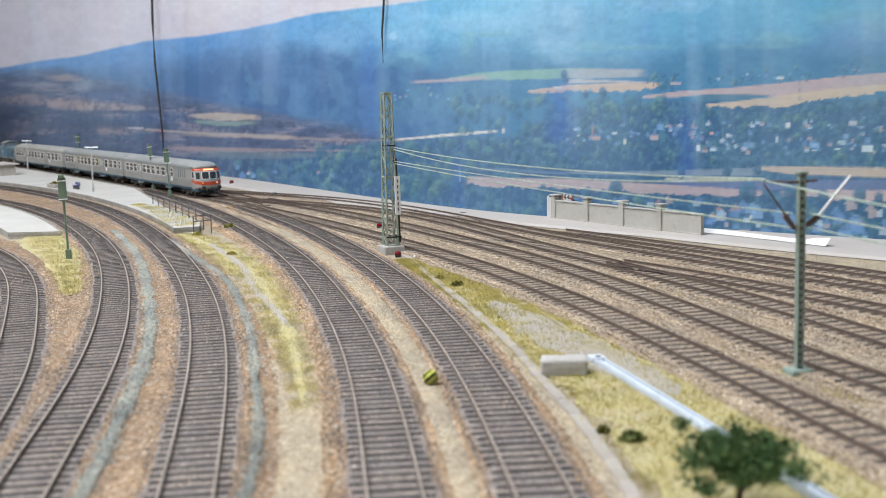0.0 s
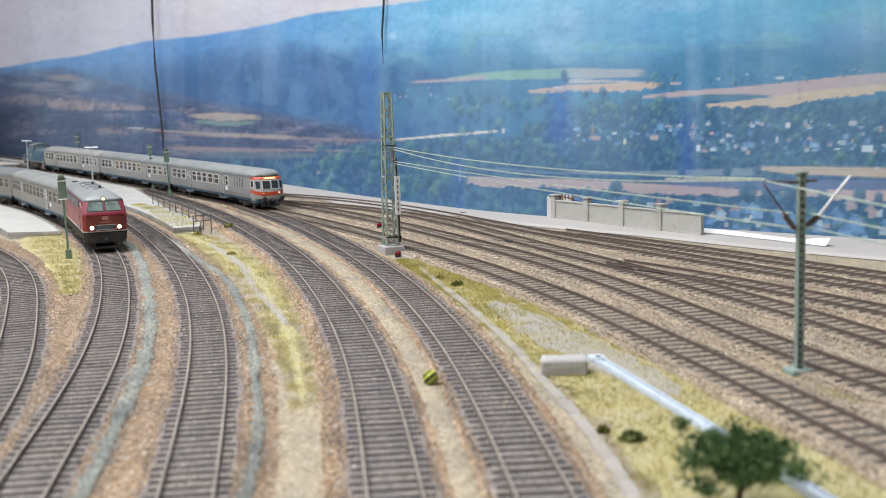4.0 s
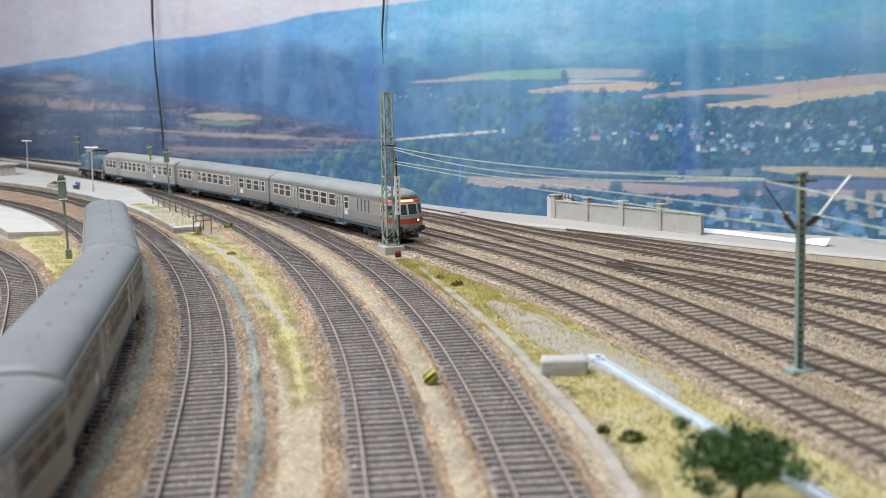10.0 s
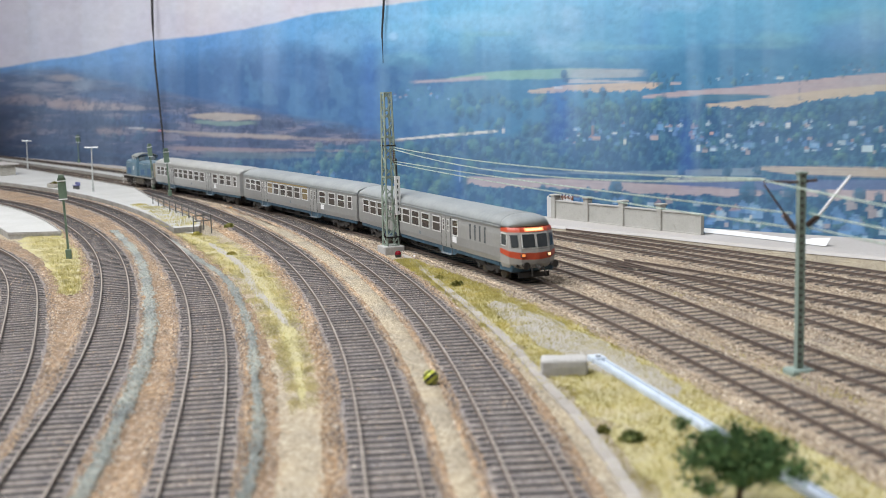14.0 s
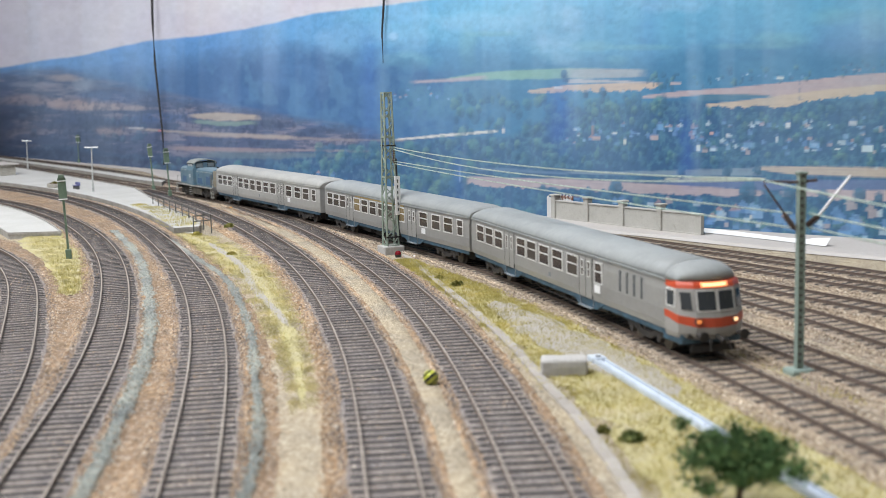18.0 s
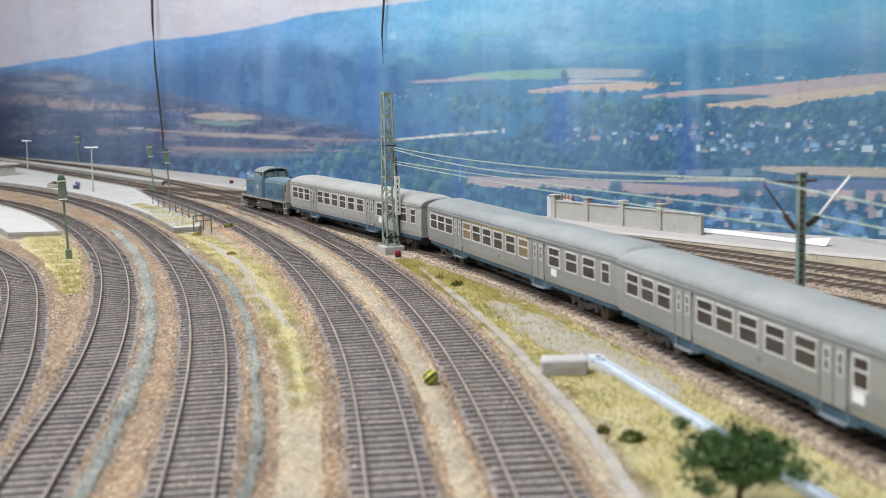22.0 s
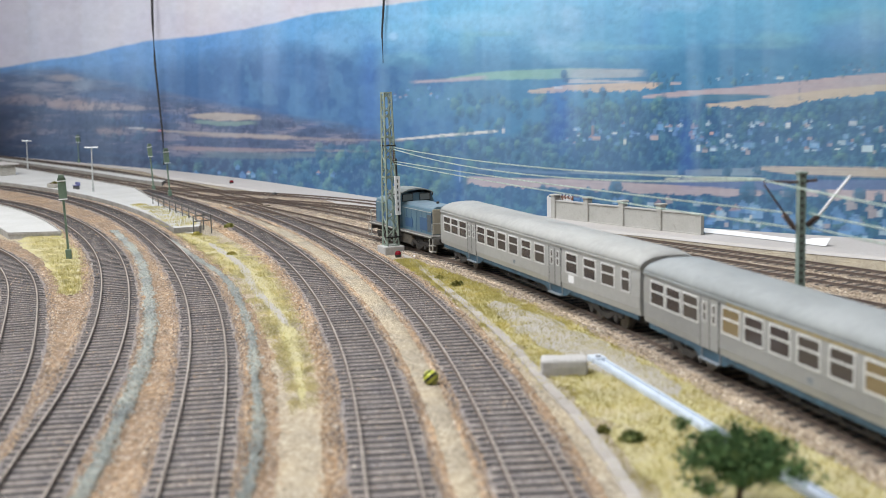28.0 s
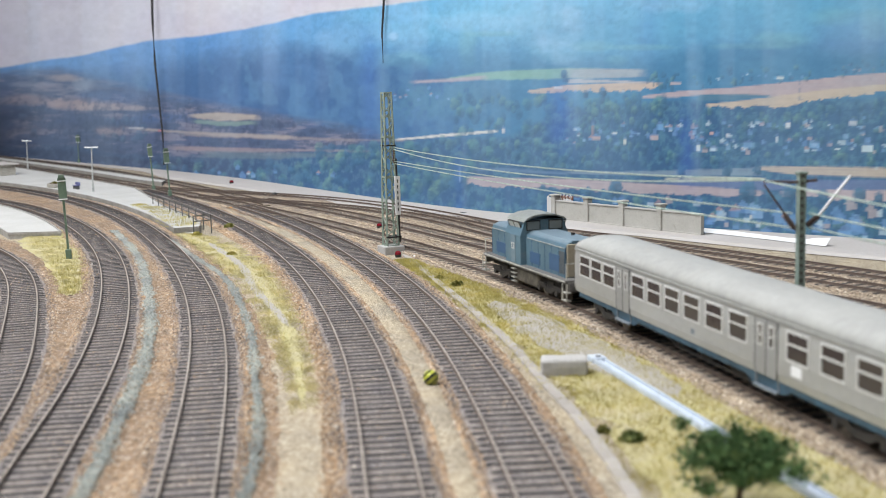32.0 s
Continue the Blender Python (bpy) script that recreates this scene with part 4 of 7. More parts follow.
def strip_sheet(points, half, z, mat, label, name="earth_patch", n=60, rag=0.35, seed=0, dip=0.0):
    """A thin ragged sheet along a line: worn earth, dust or turf ground."""
    bm = B()
    rings = []
    run = along(points, n)
    for i, (p, d) in enumerate(run):
        w = float(np.interp(i, np.linspace(0, n - 1, len(half)), half))
        end = min(1.0, i / 3, (n - 1 - i) / 3)
        a = w * end * (1 + rag * noise.noise((p.x * 60, p.y * 60, seed)) + 0.5 * rag * noise.noise((p.x * 190, p.y * 190, seed)))
        b = w * end * (1 + rag * noise.noise((p.x * 60, p.y * 60, seed + 9.3)))
        ring = [(p.x + d.y * a, p.y - d.x * a, z), (p.x, p.y, z + 0.0003), (p.x - d.y * b, p.y + d.x * b, z)]
        if dip:
            a, b = a + 0.0045, b + 0.0045
            ring = [(p.x + d.y * a, p.y - d.x * a, z - dip)] + ring + [(p.x - d.y * b, p.y + d.x * b, z - dip)]
        rings.append(ring)
    loft(bm, rings, caps=False, closed=False, smooth=True)
    bmesh.ops.recalc_face_normals(bm, faces=bm.faces)
    if bm.faces[:][len(bm.faces) // 2].normal.z < 0:
        bmesh.ops.reverse_faces(bm, faces=bm.faces)
    return tagged(link(name, bm, mat), label, "ground", kind="stuff")


def blades(name, spots, mat, label, height, width=0.00028):
    """Standing grass fibres, one slim triangle each, leaning at random."""
    rnd = random.Random(len(spots) + 3)
    vs, fs = [], []
    for x, y, z in spots:
        h = height * rnd.uniform(0.5, 1.3)
        a, b = rnd.uniform(0, 6.28), rnd.uniform(0, 6.28)
        lean = h * rnd.uniform(0.1, 0.8)
        w = width * rnd.uniform(0.7, 1.4)
        n = len(vs)
        vs += [(x - math.cos(a) * w, y - math.sin(a) * w, z), (x + math.cos(a) * w, y + math.sin(a) * w, z), (x + math.cos(b) * lean, y + math.sin(b) * lean, z + h)]
        fs.append((n, n + 1, n + 2))
    return raw_mesh(name, vs, fs, mat, label, "grass")


def turf_spots(points, half, count, seed, patchy=0.42, z=GROUND + 0.0004, scale=55, lane=0.0):
    """Places for blades along a line, thinned out where a drifting noise is low; lane keeps a trodden path free."""
    rnd, out = random.Random(seed), []
    n = 200
    run = along(points, n)
    while len(out) < count:
        i = rnd.randrange(n)
        p, d = run[i]
        w = float(np.interp(i, np.linspace(0, n - 1, len(half)), half))
        o = rnd.uniform(-w, w) * (1 if rnd.random() < 0.8 else 1.2)
        if abs(o) < lane * rnd.uniform(0.5, 1.2):
            continue
        x, y = p.x + d.y * o + rnd.uniform(-1, 1) * 0.003, p.y - d.x * o + rnd.uniform(-1, 1) * 0.003
        v = 0.5 + 0.5 * noise.noise((x * scale, y * scale, seed)) + 0.22 * noise.noise((x * scale * 3.1, y * scale * 3.1, seed + 4))
        if v + 0.75 * rnd.random() > patchy + 0.30 + 0.42 * (abs(o) / w) ** 3:
            out.append((x, y, z))
    return out


P_TOP = 0.0008
# middle strip, the strip at the signal, the wide bank between the kerb and the yard
MID = ((-0.256, 1.10), (-0.209, 1.02), (-0.143, 0.85), (-0.105, 0.71), (-0.077, 0.58), (-0.057, 0.46), (-0.048, 0.37), (-0.044, 0.30))
BANK = ((-0.030, 0.885), (0.010, 0.76), (0.043, 0.64), (0.072, 0.53), (0.092, 0.43), (0.102, 0.35), (0.108, 0.27))
BANK_W = (0.006, 0.013, 0.021, 0.030, 0.036, 0.040, 0.042)
SIG = ((-0.388, 1.135), (-0.350, 1.03), (-0.318, 0.965), (-0.275, 0.852), (-0.244, 0.757))
strip_sheet(BANK, [w * 0.86 for w in BANK_W], GROUND + 0.0005, M["turf_ground"], "yellowish turf covering the bank", seed=7)
gap = []
for s in np.linspace(0.02, 0.88, 9):
    d = WAYS["D"].at(s)
    i = int(np.argmin(np.hypot(WAYS["E"].x - d.x, WAYS["E"].y - d.y)))
    gap.append(((d.x + WAYS["E"].x[i]) / 2, (d.y + WAYS["E"].y[i]) / 2, math.hypot(WAYS["E"].x[i] - d.x, WAYS["E"].y[i] - d.y)))
strip_sheet([g[:2] for g in gap], [min(0.011, max(0.002, g[2] / 2 - 0.0195)) for g in gap], GROUND + 0.0021, M["sand"], "sandy path between two tracks", seed=14, dip=0.0022)
strip_sheet(SIG, (0.015, 0.016, 0.013, 0.008, 0.004), GROUND + 0.0021, M["turf_ground"], "yellowish turf round the signal", seed=8, dip=0.0016)
strip_sheet(MID, (0.018, 0.026, 0.022, 0.018, 0.0135, 0.0115, 0.010, 0.010), GROUND + 0.0007, M["sand"], "sandy ground under sparse grass", seed=1)
strip_sheet(MID[:6], (0.011, 0.014, 0.011, 0.007, 0.004, 0.001), GROUND + 0.0010, M["turf_ground"], "pale yellow turf between two tracks", seed=11, rag=0.6)
strip_sheet(((-0.205, 1.02), (-0.154, 0.88), (-0.1235, 0.76), (-0.0985, 0.68), (-0.0855, 0.634)), (0.0026, 0.0032, 0.003, 0.0022), GROUND + 0.0013, M["pale_dust"], "pale dusty trodden path", seed=2)
strip_sheet(((0.03, 0.70), (0.055, 0.60), (0.072, 0.55), (0.095, 0.47)), (0.007, 0.014, 0.016, 0.006), GROUND + 0.0009, M["pale_dust"], "pale dusty patch on the bank", seed=3)
strip_sheet(((0.146, 0.52), (0.185, 0.44), (0.215, 0.36)), (0.007, 0.011, 0.011), GROUND + 0.0008, M["sand"], "sandy strip between yard tracks", seed=5)
strip_sheet(((0.045, 0.83), (0.09, 0.68), (0.13, 0.56)), (0.004, 0.005, 0.006), GROUND + 0.0008, M["sand"], "sandy strip between yard tracks", seed=6)
grass = []
pale_grass = turf_spots(MID[:6], (0.018, 0.024, 0.020, 0.015, 0.010, 0.004), 27000, 1, 0.52, z=GROUND + 0.0011, lane=0.0034)
grass += turf_spots(BANK, [w * 1.08 for w in BANK_W], 62000, 2, 0.40)
grass += turf_spots(((-0.352, 1.36), (-0.295, 1.25), (-0.250, 1.115)), (0.008, 0.024, 0.018), 4200, 6, 0.56, z=P_TOP)
pale_grass += turf_spots(SIG, (0.020, 0.021, 0.018, 0.013, 0.008), 11000, 3, 0.50, z=GROUND + 0.0023)
blades("grass", pale_grass, M["turf_pale"], "pale yellow static grass between the tracks", 0.0010, 0.00017)
blades("grass", grass, M["turf"], "short yellow green static grass", 0.0014, 0.00018)
grass = turf_spots(BANK, [w * 1.0 for w in BANK_W], 3600, 12, 0.64, scale=40) + turf_spots(MID[:5], (0.012, 0.018, 0.014, 0.010, 0.004), 500, 15, 0.60, scale=90, z=GROUND + 0.0013) + turf_spots(SIG, (0.018, 0.018, 0.014, 0.010, 0.006), 1600, 17, 0.56, scale=70, z=GROUND + 0.0023)
blades("dark_grass", grass, M["turf_olive"], "taller olive green grass tufts", 0.0021, 0.00018)
pale = turf_spots(((0.10, 0.62), (0.16, 0.48), (0.20, 0.38)), (0.010, 0.010, 0.010), 1500, 21, 0.6, scale=60) + turf_spots(((0.0, 1.06), (0.07, 0.90), (0.16, 0.68), (0.24, 0.5)), (0.007, 0.008, 0.010, 0.012), 1800, 22, 0.62, scale=60)
blades("sparse_grass", pale, M["turf"], "thin dry grass between the yard tracks", 0.0016)


def lump(name, x, y, r, mat, label, category, h=0.8, seed=0, z=GROUND):
    """A clump of many small leaf flakes round a low mound."""
    rnd = random.Random(seed)
    vs, fs = [], []
    for _ in range(420):
        a, e = rnd.uniform(0, 6.28), rnd.uniform(0, 1.5)
        rr = r * (0.6 + 0.4 * rnd.random()) * (0.8 + 0.35 * noise.noise((math.cos(a) * 2, math.sin(a) * 2, seed)))
        c = Vector((x + math.cos(a) * math.cos(e) * rr, y + math.sin(a) * math.cos(e) * rr, z + math.sin(e) * rr * h))
        q = Euler((rnd.uniform(0, 6), rnd.uniform(0, 6), rnd.uniform(0, 6))).to_matrix()
        n = len(vs)
        s = 0.0011 * rnd.uniform(0.6, 1.3)
        vs += [c + q @ Vector(v) * s for v in ((-1, 0, 0), (0, -0.6, 0), (1, 0, 0), (0, 0.6, 0.2))]
        fs.append((n, n + 1, n + 2, n + 3))
    return raw_mesh(name, vs, fs, mat, label, category, kind="")


M["leaf_olive"] = islands("olive_leaves", ((0.0, (0.10, 0.12, 0.03)), (0.5, (0.20, 0.20, 0.06)), (1.0, (0.30, 0.28, 0.10))))
M["leaf_dark"] = islands("dark_green_leaves", ((0.0, (0.035, 0.07, 0.03)), (0.5, (0.065, 0.13, 0.05)), (0.85, (0.11, 0.19, 0.07)), (1.0, (0.18, 0.25, 0.10))))
M["leaf_mid"] = islands("mid_green_leaves", ((0.0, (0.07, 0.10, 0.035)), (0.5, (0.13, 0.17, 0.06)), (1.0, (0.24, 0.26, 0.10))))
M["bark"] = surface("brown_bark", (0.10, 0.065, 0.04), (0.06, 0.04, 0.03), 500, 80, 0.9)
for i, (x, y, r, mat) in enumerate(((0.0668, 0.413, 0.0060, "leaf_mid"), (0.058, 0.425, 0.0032, "leaf_olive"), (0.0085, 0.759, 0.0055, "leaf_olive"), (-0.003, 0.79, 0.004, "turf_olive"),
                                    (-0.205, 1.125, 0.009, "leaf_olive"), (-0.236, 1.105, 0.006, "leaf_olive"), (-0.17, 0.935, 0.005, "turf_olive"), (-0.226, 1.075, 0.006, "turf_olive"))):
    lump("bush", x, y, r, M[mat], "low olive green shrub on the grass", "bush", seed=i)


def tree(x, y):
    """A small broad tree: tapered trunk, forking limbs, a crown of leaf clumps with gaps."""
    rnd = random.Random(8)
    thing = empty("tree", pose(x, y, GROUND) @ Matrix.Scale(1.08, 4), "small dark green model tree with a forked brown trunk", "tree")
    bm = B()
    tips = []
    rod(bm, (0, 0, -0.001), (0.0006, 0, 0.008), 0.0011, 8, 0.0008)
    for k in range(9):
        a = k * 0.7 + rnd.uniform(-0.2, 0.2)
        l = rnd.uniform(0.006, 0.0115)
        mid = Vector((0.0006 + math.cos(a) * l * 0.45, math.sin(a) * l * 0.45, 0.009 + rnd.uniform(0.002, 0.006)))
        end = Vector((math.cos(a) * l, math.sin(a) * l, 0.0135 + rnd.uniform(0.0, 0.009)))
        rod(bm, (0.0006, 0, 0.0065 + rnd.uniform(0, 0.0015)), mid, 0.0006, 6, 0.0004)
        rod(bm, mid, end, 0.0004, 5, 0.0002)
        tips += [mid, end, (mid + end) / 2]
    part("trunk", bm, M["bark"], thing, "brown forked trunk")
    vs, fs = [], []
    for tip in tips + [Vector((max(-0.0130, min(0.0150, rnd.gauss(0, 0.0084))), max(-0.014, min(0.014, rnd.gauss(0, 0.0075))), 0.0168 + rnd.gauss(0, 0.0028))) for _ in range(56)]:
        cr = rnd.uniform(0.0022, 0.0046)
        for _ in range(95):
            d = Vector((rnd.gauss(0, 1), rnd.gauss(0, 1), rnd.gauss(0, 0.75)))
            c = tip + d * cr * 0.55
            q = Euler((rnd.uniform(0, 6), rnd.uniform(0, 6), rnd.uniform(0, 6))).to_matrix()
            n = len(vs)
            s = 0.00062 * rnd.uniform(0.6, 1.4)
            vs += [c + q @ Vector(v) * s for v in ((-1, 0, 0), (0, -0.7, 0), (1.1, 0, 0.1), (0, 0.7, 0.2))]
            fs.append((n, n + 1, n + 2, n + 3))
    raw_mesh("crown", vs, fs, M["leaf_dark"], "", "", parent=thing)


tree(0.0862, 0.338)

# ---------------------------------------------------------------- kerb, block, channel, platforms
M["kerb"] = surface("pale_kerb_stone", (0.385, 0.355, 0.325), (0.32, 0.29, 0.255), 600, 60, 0.9, grain=0.15, each=0.12)


def kerb():
    """Edge stones laid end to end along the bank."""
    thing = empty("kerb", Matrix.Identity(4), "line of pale worn kerb stones beside the track", "kerb", kind="structure")
    run = along(((-0.0309, 0.920), (-0.0204, 0.863), (0.005, 0.732), (0.0193, 0.658), (0.0333, 0.577), (0.0425, 0.505), (0.0505, 0.447), (0.0555, 0.393), (0.0585, 0.34), (0.061, 0.27)), 58)
    bm = B()
    box(bm, -0.0062, 0.0062, -0.0025, 0.0025, 0, 0.0017, bevel=0.0004)
    me = bpy.data.meshes.new("kerb_stone")
    bm.to_mesh(me)
    bm.free()
    me.materials.append(M["kerb"])
    rnd = random.Random(4)
    for p, d in run:
        ob = mesh_part("kerb_stone", me, thing)
        ob.matrix_basis = Matrix.Translation((p.x, p.y, GROUND - 0.0006 + rnd.uniform(-1, 1) * 0.0002)) @ Matrix.Rotation(math.atan2(d.y, d.x) + rnd.uniform(-1, 1) * 0.03, 4, "Z")


kerb()


def bevel_all(bm, r, seg=2):
    bmesh.ops.bevel(bm, geom=list(bm.edges), offset=r, segments=seg, affect="EDGES", profile=0.6)
    return bm


bm = bevel_all(box(B(), -0.0104, 0.0104, -0.0062, 0.0062, 0, 0.0078), 0.0016, 3)
bmesh.ops.subdivide_edges(bm, edges=list(bm.edges), cuts=2, use_grid_fill=True)
for v in bm.verts:
    v.co += Vector((0.5, 0.6, 1.0)) * 0.00045 * noise.noise(v.co * 330) if v.co.z > 0.001 else Vector((0, 0, 0))
blk = link("concrete_block", bm, M["concrete"])
blk.matrix_world = pose(0.0530, 0.5165, GROUND, 0, 0, -4)
tagged(blk, "rounded pale grey concrete block beside the kerb", "block")

M["channel"] = surface("white_plastic_channel", (0.56, 0.62, 0.70), (0.49, 0.55, 0.63), 300, 40, 0.4, bump=0.05, grain=0.04)


def channel():
    """A white open trough, sunk in the bank, with an inner lip and a dark mouth at its head."""
    a, b = Vector((0.0703, 0.5357)), Vector((0.1180, 0.325))
    d = b - a
    thing = empty("cable_channel", Matrix.Translation((a.x, a.y, GROUND + 0.001)) @ Matrix.Rotation(math.atan2(d.y, d.x), 4, "Z"), "white plastic cable channel lying on the grass", "cable channel")
    l = d.length
    part("base", box(B(), 0.002, l, -0.0028, 0.0028, 0, 0.0006, bevel=0.0001), M["channel"], thing)
    for s in (-1, 1):
        part("side_wall", box(B(), 0.002, l, min(s * 0.0028, s * 0.0023), max(s * 0.0028, s * 0.0023), 0.0005, 0.0022, bevel=0.0001), M["channel"], thing)
    part("rib", box(B(), 0.004, l, -0.0005, 0.0005, 0.0005, 0.0017, bevel=0.0002), M["channel"], thing)
    part("head", bevel_all(box(B(), -0.004, 0.0042, -0.0036, 0.0036, -0.0002, 0.0027), 0.0009), M["channel"], thing, "rounded white end cap")
    bm = B()
    rod(bm, (0.0015, 0.0002, 0.00255), (0.0015, 0.0002, 0.0029), 0.0014, 10)
    part("hole", bm, M["black"], thing, "dark round hole")


channel()


def platform(name, ring, label, top=0.0005):
    """A raised platform from its outline in plan: face wall, pale slab, and single edging stones."""
    thing = empty(name, Matrix.Identity(4), label, "platform", kind="structure")
    bm = B()
    lo = [bm.verts.new((x, y, GROUND - 0.0005)) for x, y in ring]
    hi = [bm.verts.new((x, y, top - 0.0012)) for x, y in ring]
    n = len(ring)
    bm.faces.new(hi)
    for i in range(n):
        bm.faces.new((lo[i], lo[(i + 1) % n], hi[(i + 1) % n], hi[i]))
    bmesh.ops.recalc_face_normals(bm, faces=bm.faces)
    part("face_wall", bm, M["platform_edge"], thing, "dark weathered platform face")
    bm = B()
    lo = [bm.verts.new((x, y, top - 0.0012)) for x, y in ring]
    hi = [bm.verts.new((x, y, top)) for x, y in ring]
    bm.faces.new(hi)
    for i in range(n):
        bm.faces.new((lo[i], lo[(i + 1) % n], hi[(i + 1) % n], hi[i]))
    bmesh.ops.recalc_face_normals(bm, faces=bm.faces)
    part("slab", bm, M["platform"], thing, "pale worn slab")
    bm = B()
    for p, q in zip(ring, ring[1:] + ring[:1]):
        bar(bm, (p[0], p[1], top), (q[0], q[1], top), 0.0009, 0.0026)
    part("edging", bm, M["platform_edge"], thing, "weathered edging along the slab")
    return thing


def edge_line(key, s0, s1, side, n=20):
    return [tuple(WAYS[key].at(s0 + (s1 - s0) * i / (n - 1), side)[:2]) for i in range(n)]


# the left platform runs along track B, the middle one between C and the silver train's track
left_ring = edge_line("B", -0.95, 0.082, 0.0230) + [(-0.405, 1.090), (-0.432, 1.140), (-0.62, 1.33), (-1.1, 1.66)]
platform("platform_left", left_ring, "pale concrete platform with a squared end", P_TOP)
mid_ring = edge_line("C", -0.95, 0.070, -0.0225) + [(-0.250, 1.092), (-0.229, 1.100), (-0.238, 1.15), (-0.264, 1.215), (-0.312, 1.32)] + edge_line("F", 0.90, 0.0, 0.030, 12)
platform("platform_middle", mid_ring, "long pale platform narrowing to a ramp end", P_TOP)
far_ring = edge_line("F", -0.3, 0.78, -0.022, 14) + edge_line("F", 0.825, 0.835, -0.030, 2) + edge_line("F", 0.80, -0.3, -0.047, 10)
platform("platform_far", far_ring, "narrow far platform with a rounded pale end", P_TOP)

# ---------------------------------------------------------------- masts, wires, signals, fences
M["plate"] = M["white"]
M["insulator"] = surface("brown_insulator", (0.10, 0.06, 0.045), (0.07, 0.04, 0.03), 300, 60, 0.3)
M["wire"] = surface("pale_green_wire", (0.46, 0.55, 0.48), (0.38, 0.46, 0.40), 300, 60, 0.4, 0.3, bump=0.0)


def lattice_mast(thing, w0, w1, h, panels, leg, mat, z0=0.0):
    """Four tapering corner angles with zigzag bracing on every face and collars between."""
    def corner(i, z):
        w = (w0 + (w1 - w0) * z / h) / 2
        return Vector(((-1, 1, 1, -1)[i] * w, (-1, -1, 1, 1)[i] * w, z + z0))
    for i in range(4):
        part("corner_post", bar(B(), corner(i, 0), corner(i, h), leg), mat, thing)
    for i in range(4):
        bm = B()
        j = (i + 1) % 4
        for k in range(panels):
            za, zb = h * k / panels, h * (k + 1) / panels
            a, b = (i, j) if k % 2 else (j, i)
            bar(bm, corner(a, za), corner(b, zb), leg * 0.55)
        part("zigzag_brace", bm, mat, thing)
    for z in (0.0, h * 0.45, h * 0.71, h * 0.995):
        bm = B()
        for i in range(4):
            bar(bm, corner(i, z), corner((i + 1) % 4, z), leg * 0.9)
        part("collar", bm, mat, thing)


tall = empty("catenary_mast", pose(-0.0413, 0.9263, -0.0009, 0, 0, 24) @ Matrix.Scale(0.972, 4), "tall pale green lattice mast on a concrete foot", "mast", "overhead line masts")
part("foot", bevel_all(box(B(), -0.0087, 0.0087, -0.0087, 0.0087, -0.0042, 0.0032), 0.0006, 1), M["concrete"], tall, "pale square concrete foot")
lattice_mast(tall, 0.0100, 0.0062, 0.1241, 15, 0.00125, M["mast"], 0.0032)
bm = B()
for k in range(3):
    bar(bm, (-0.0048, -0.0046 + k * 0.0046, 0.0845), (0.0048, -0.0046 + k * 0.0046, 0.0845), 0.0008)
part("bracket", bm, M["black"], tall, "black wire bracket")
bm = B()
bar(bm, (-0.006, -0.0062, 0.0105), (0.0068, -0.0062, 0.0105), 0.0011)
bar(bm, (0.0068, -0.0062, 0.0105), (0.0068, 0.006, 0.0105), 0.0011)
part("band", bm, M["black"], tall, "black clamp band")
bm = B()
tube(bm, [(0.0036, -0.0035, 0.070 + k * 0.0009) for k in range(14)], [0.0013 if k % 2 else 0.0007 for k in range(14)], 8)
part("insulator", bm, M["insulator"], tall, "dark brown ribbed insulator")
bm = B()
rod(bm, (0.0062, -0.0055, 0.006), (0.0050, -0.0046, 0.074), 0.0006, 6)
part("cable", bm, M["black"], tall, "black cable down the mast")
plate = part("sign_plate", bevel_all(box(B(), 0.0022, 0.0070, -0.0070, -0.0062, 0.0285, 0.0600), 0.0002, 1), M["plate"], tall, "tall white plate with short black dashes")
for k in range(6):
    part("dash", box(B(), 0.0042, 0.0050, -0.0073, -0.00705, 0.0315 + k * 0.0046, 0.0342 + k * 0.0046), M["black"], plate)

near_mast = empty("catenary_mast", pose(0.1545, 0.503, GROUND, 0, 0, 12), "grey green mast with a brown and a white cantilever arm", "mast", "overhead line masts")
part("foot", bevel_all(box(B(), -0.0056, 0.0056, -0.0048, 0.0048, -0.0005, 0.0034), 0.0008, 1), M["mast2"], near_mast, "green base plate")
part("pad", bevel_all(box(B(), -0.002, 0.0088, -0.0036, 0.0036, -0.001, 0.0006), 0.0004, 1), M["concrete"], near_mast, "pale concrete pad")
part("flange", box(B(), -0.0016, -0.0010, -0.0015, 0.0015, 0.001, 0.0888, bevel=0.0001), M["mast2"], near_mast)
part("flange", box(B(), 0.0010, 0.0016, -0.0015, 0.0015, 0.001, 0.0888, bevel=0.0001), M["mast2"], near_mast)
part("web", box(B(), -0.0011, 0.0011, -0.0006, 0.0006, 0.001, 0.0886), M["fence_metal"], near_mast)
for sy in (-1, 1):
    bm = B()
    for k in range(26):
        z = 0.004 + k * 0.00325
        box(bm, -0.0014, 0.0014, min(sy * 0.0013, sy * 0.0008), max(sy * 0.0013, sy * 0.0008), z, z + 0.0019)
    part("batten_plates", bm, M["mast2"], near_mast)
part("cap", box(B(), -0.0023, 0.0023, -0.0021, 0.0021, 0.0885, 0.0895, bevel=0.0002), M["mast2"], near_mast)
bm = B()
rod(bm, (-0.0062, 0, 0.0850), (0.0072, 0, 0.0856), 0.0006, 8)
part("top_crossarm", bm, M["insulator"], near_mast, "short rusty brown crossarm")
bm = B()
rod(bm, (-0.0024, 0, 0.0645), (-0.0185, -0.002, 0.0850), 0.00042, 8)
part("cantilever", bm, M["insulator"], near_mast, "slanting rusty brown cantilever")
bm = B()
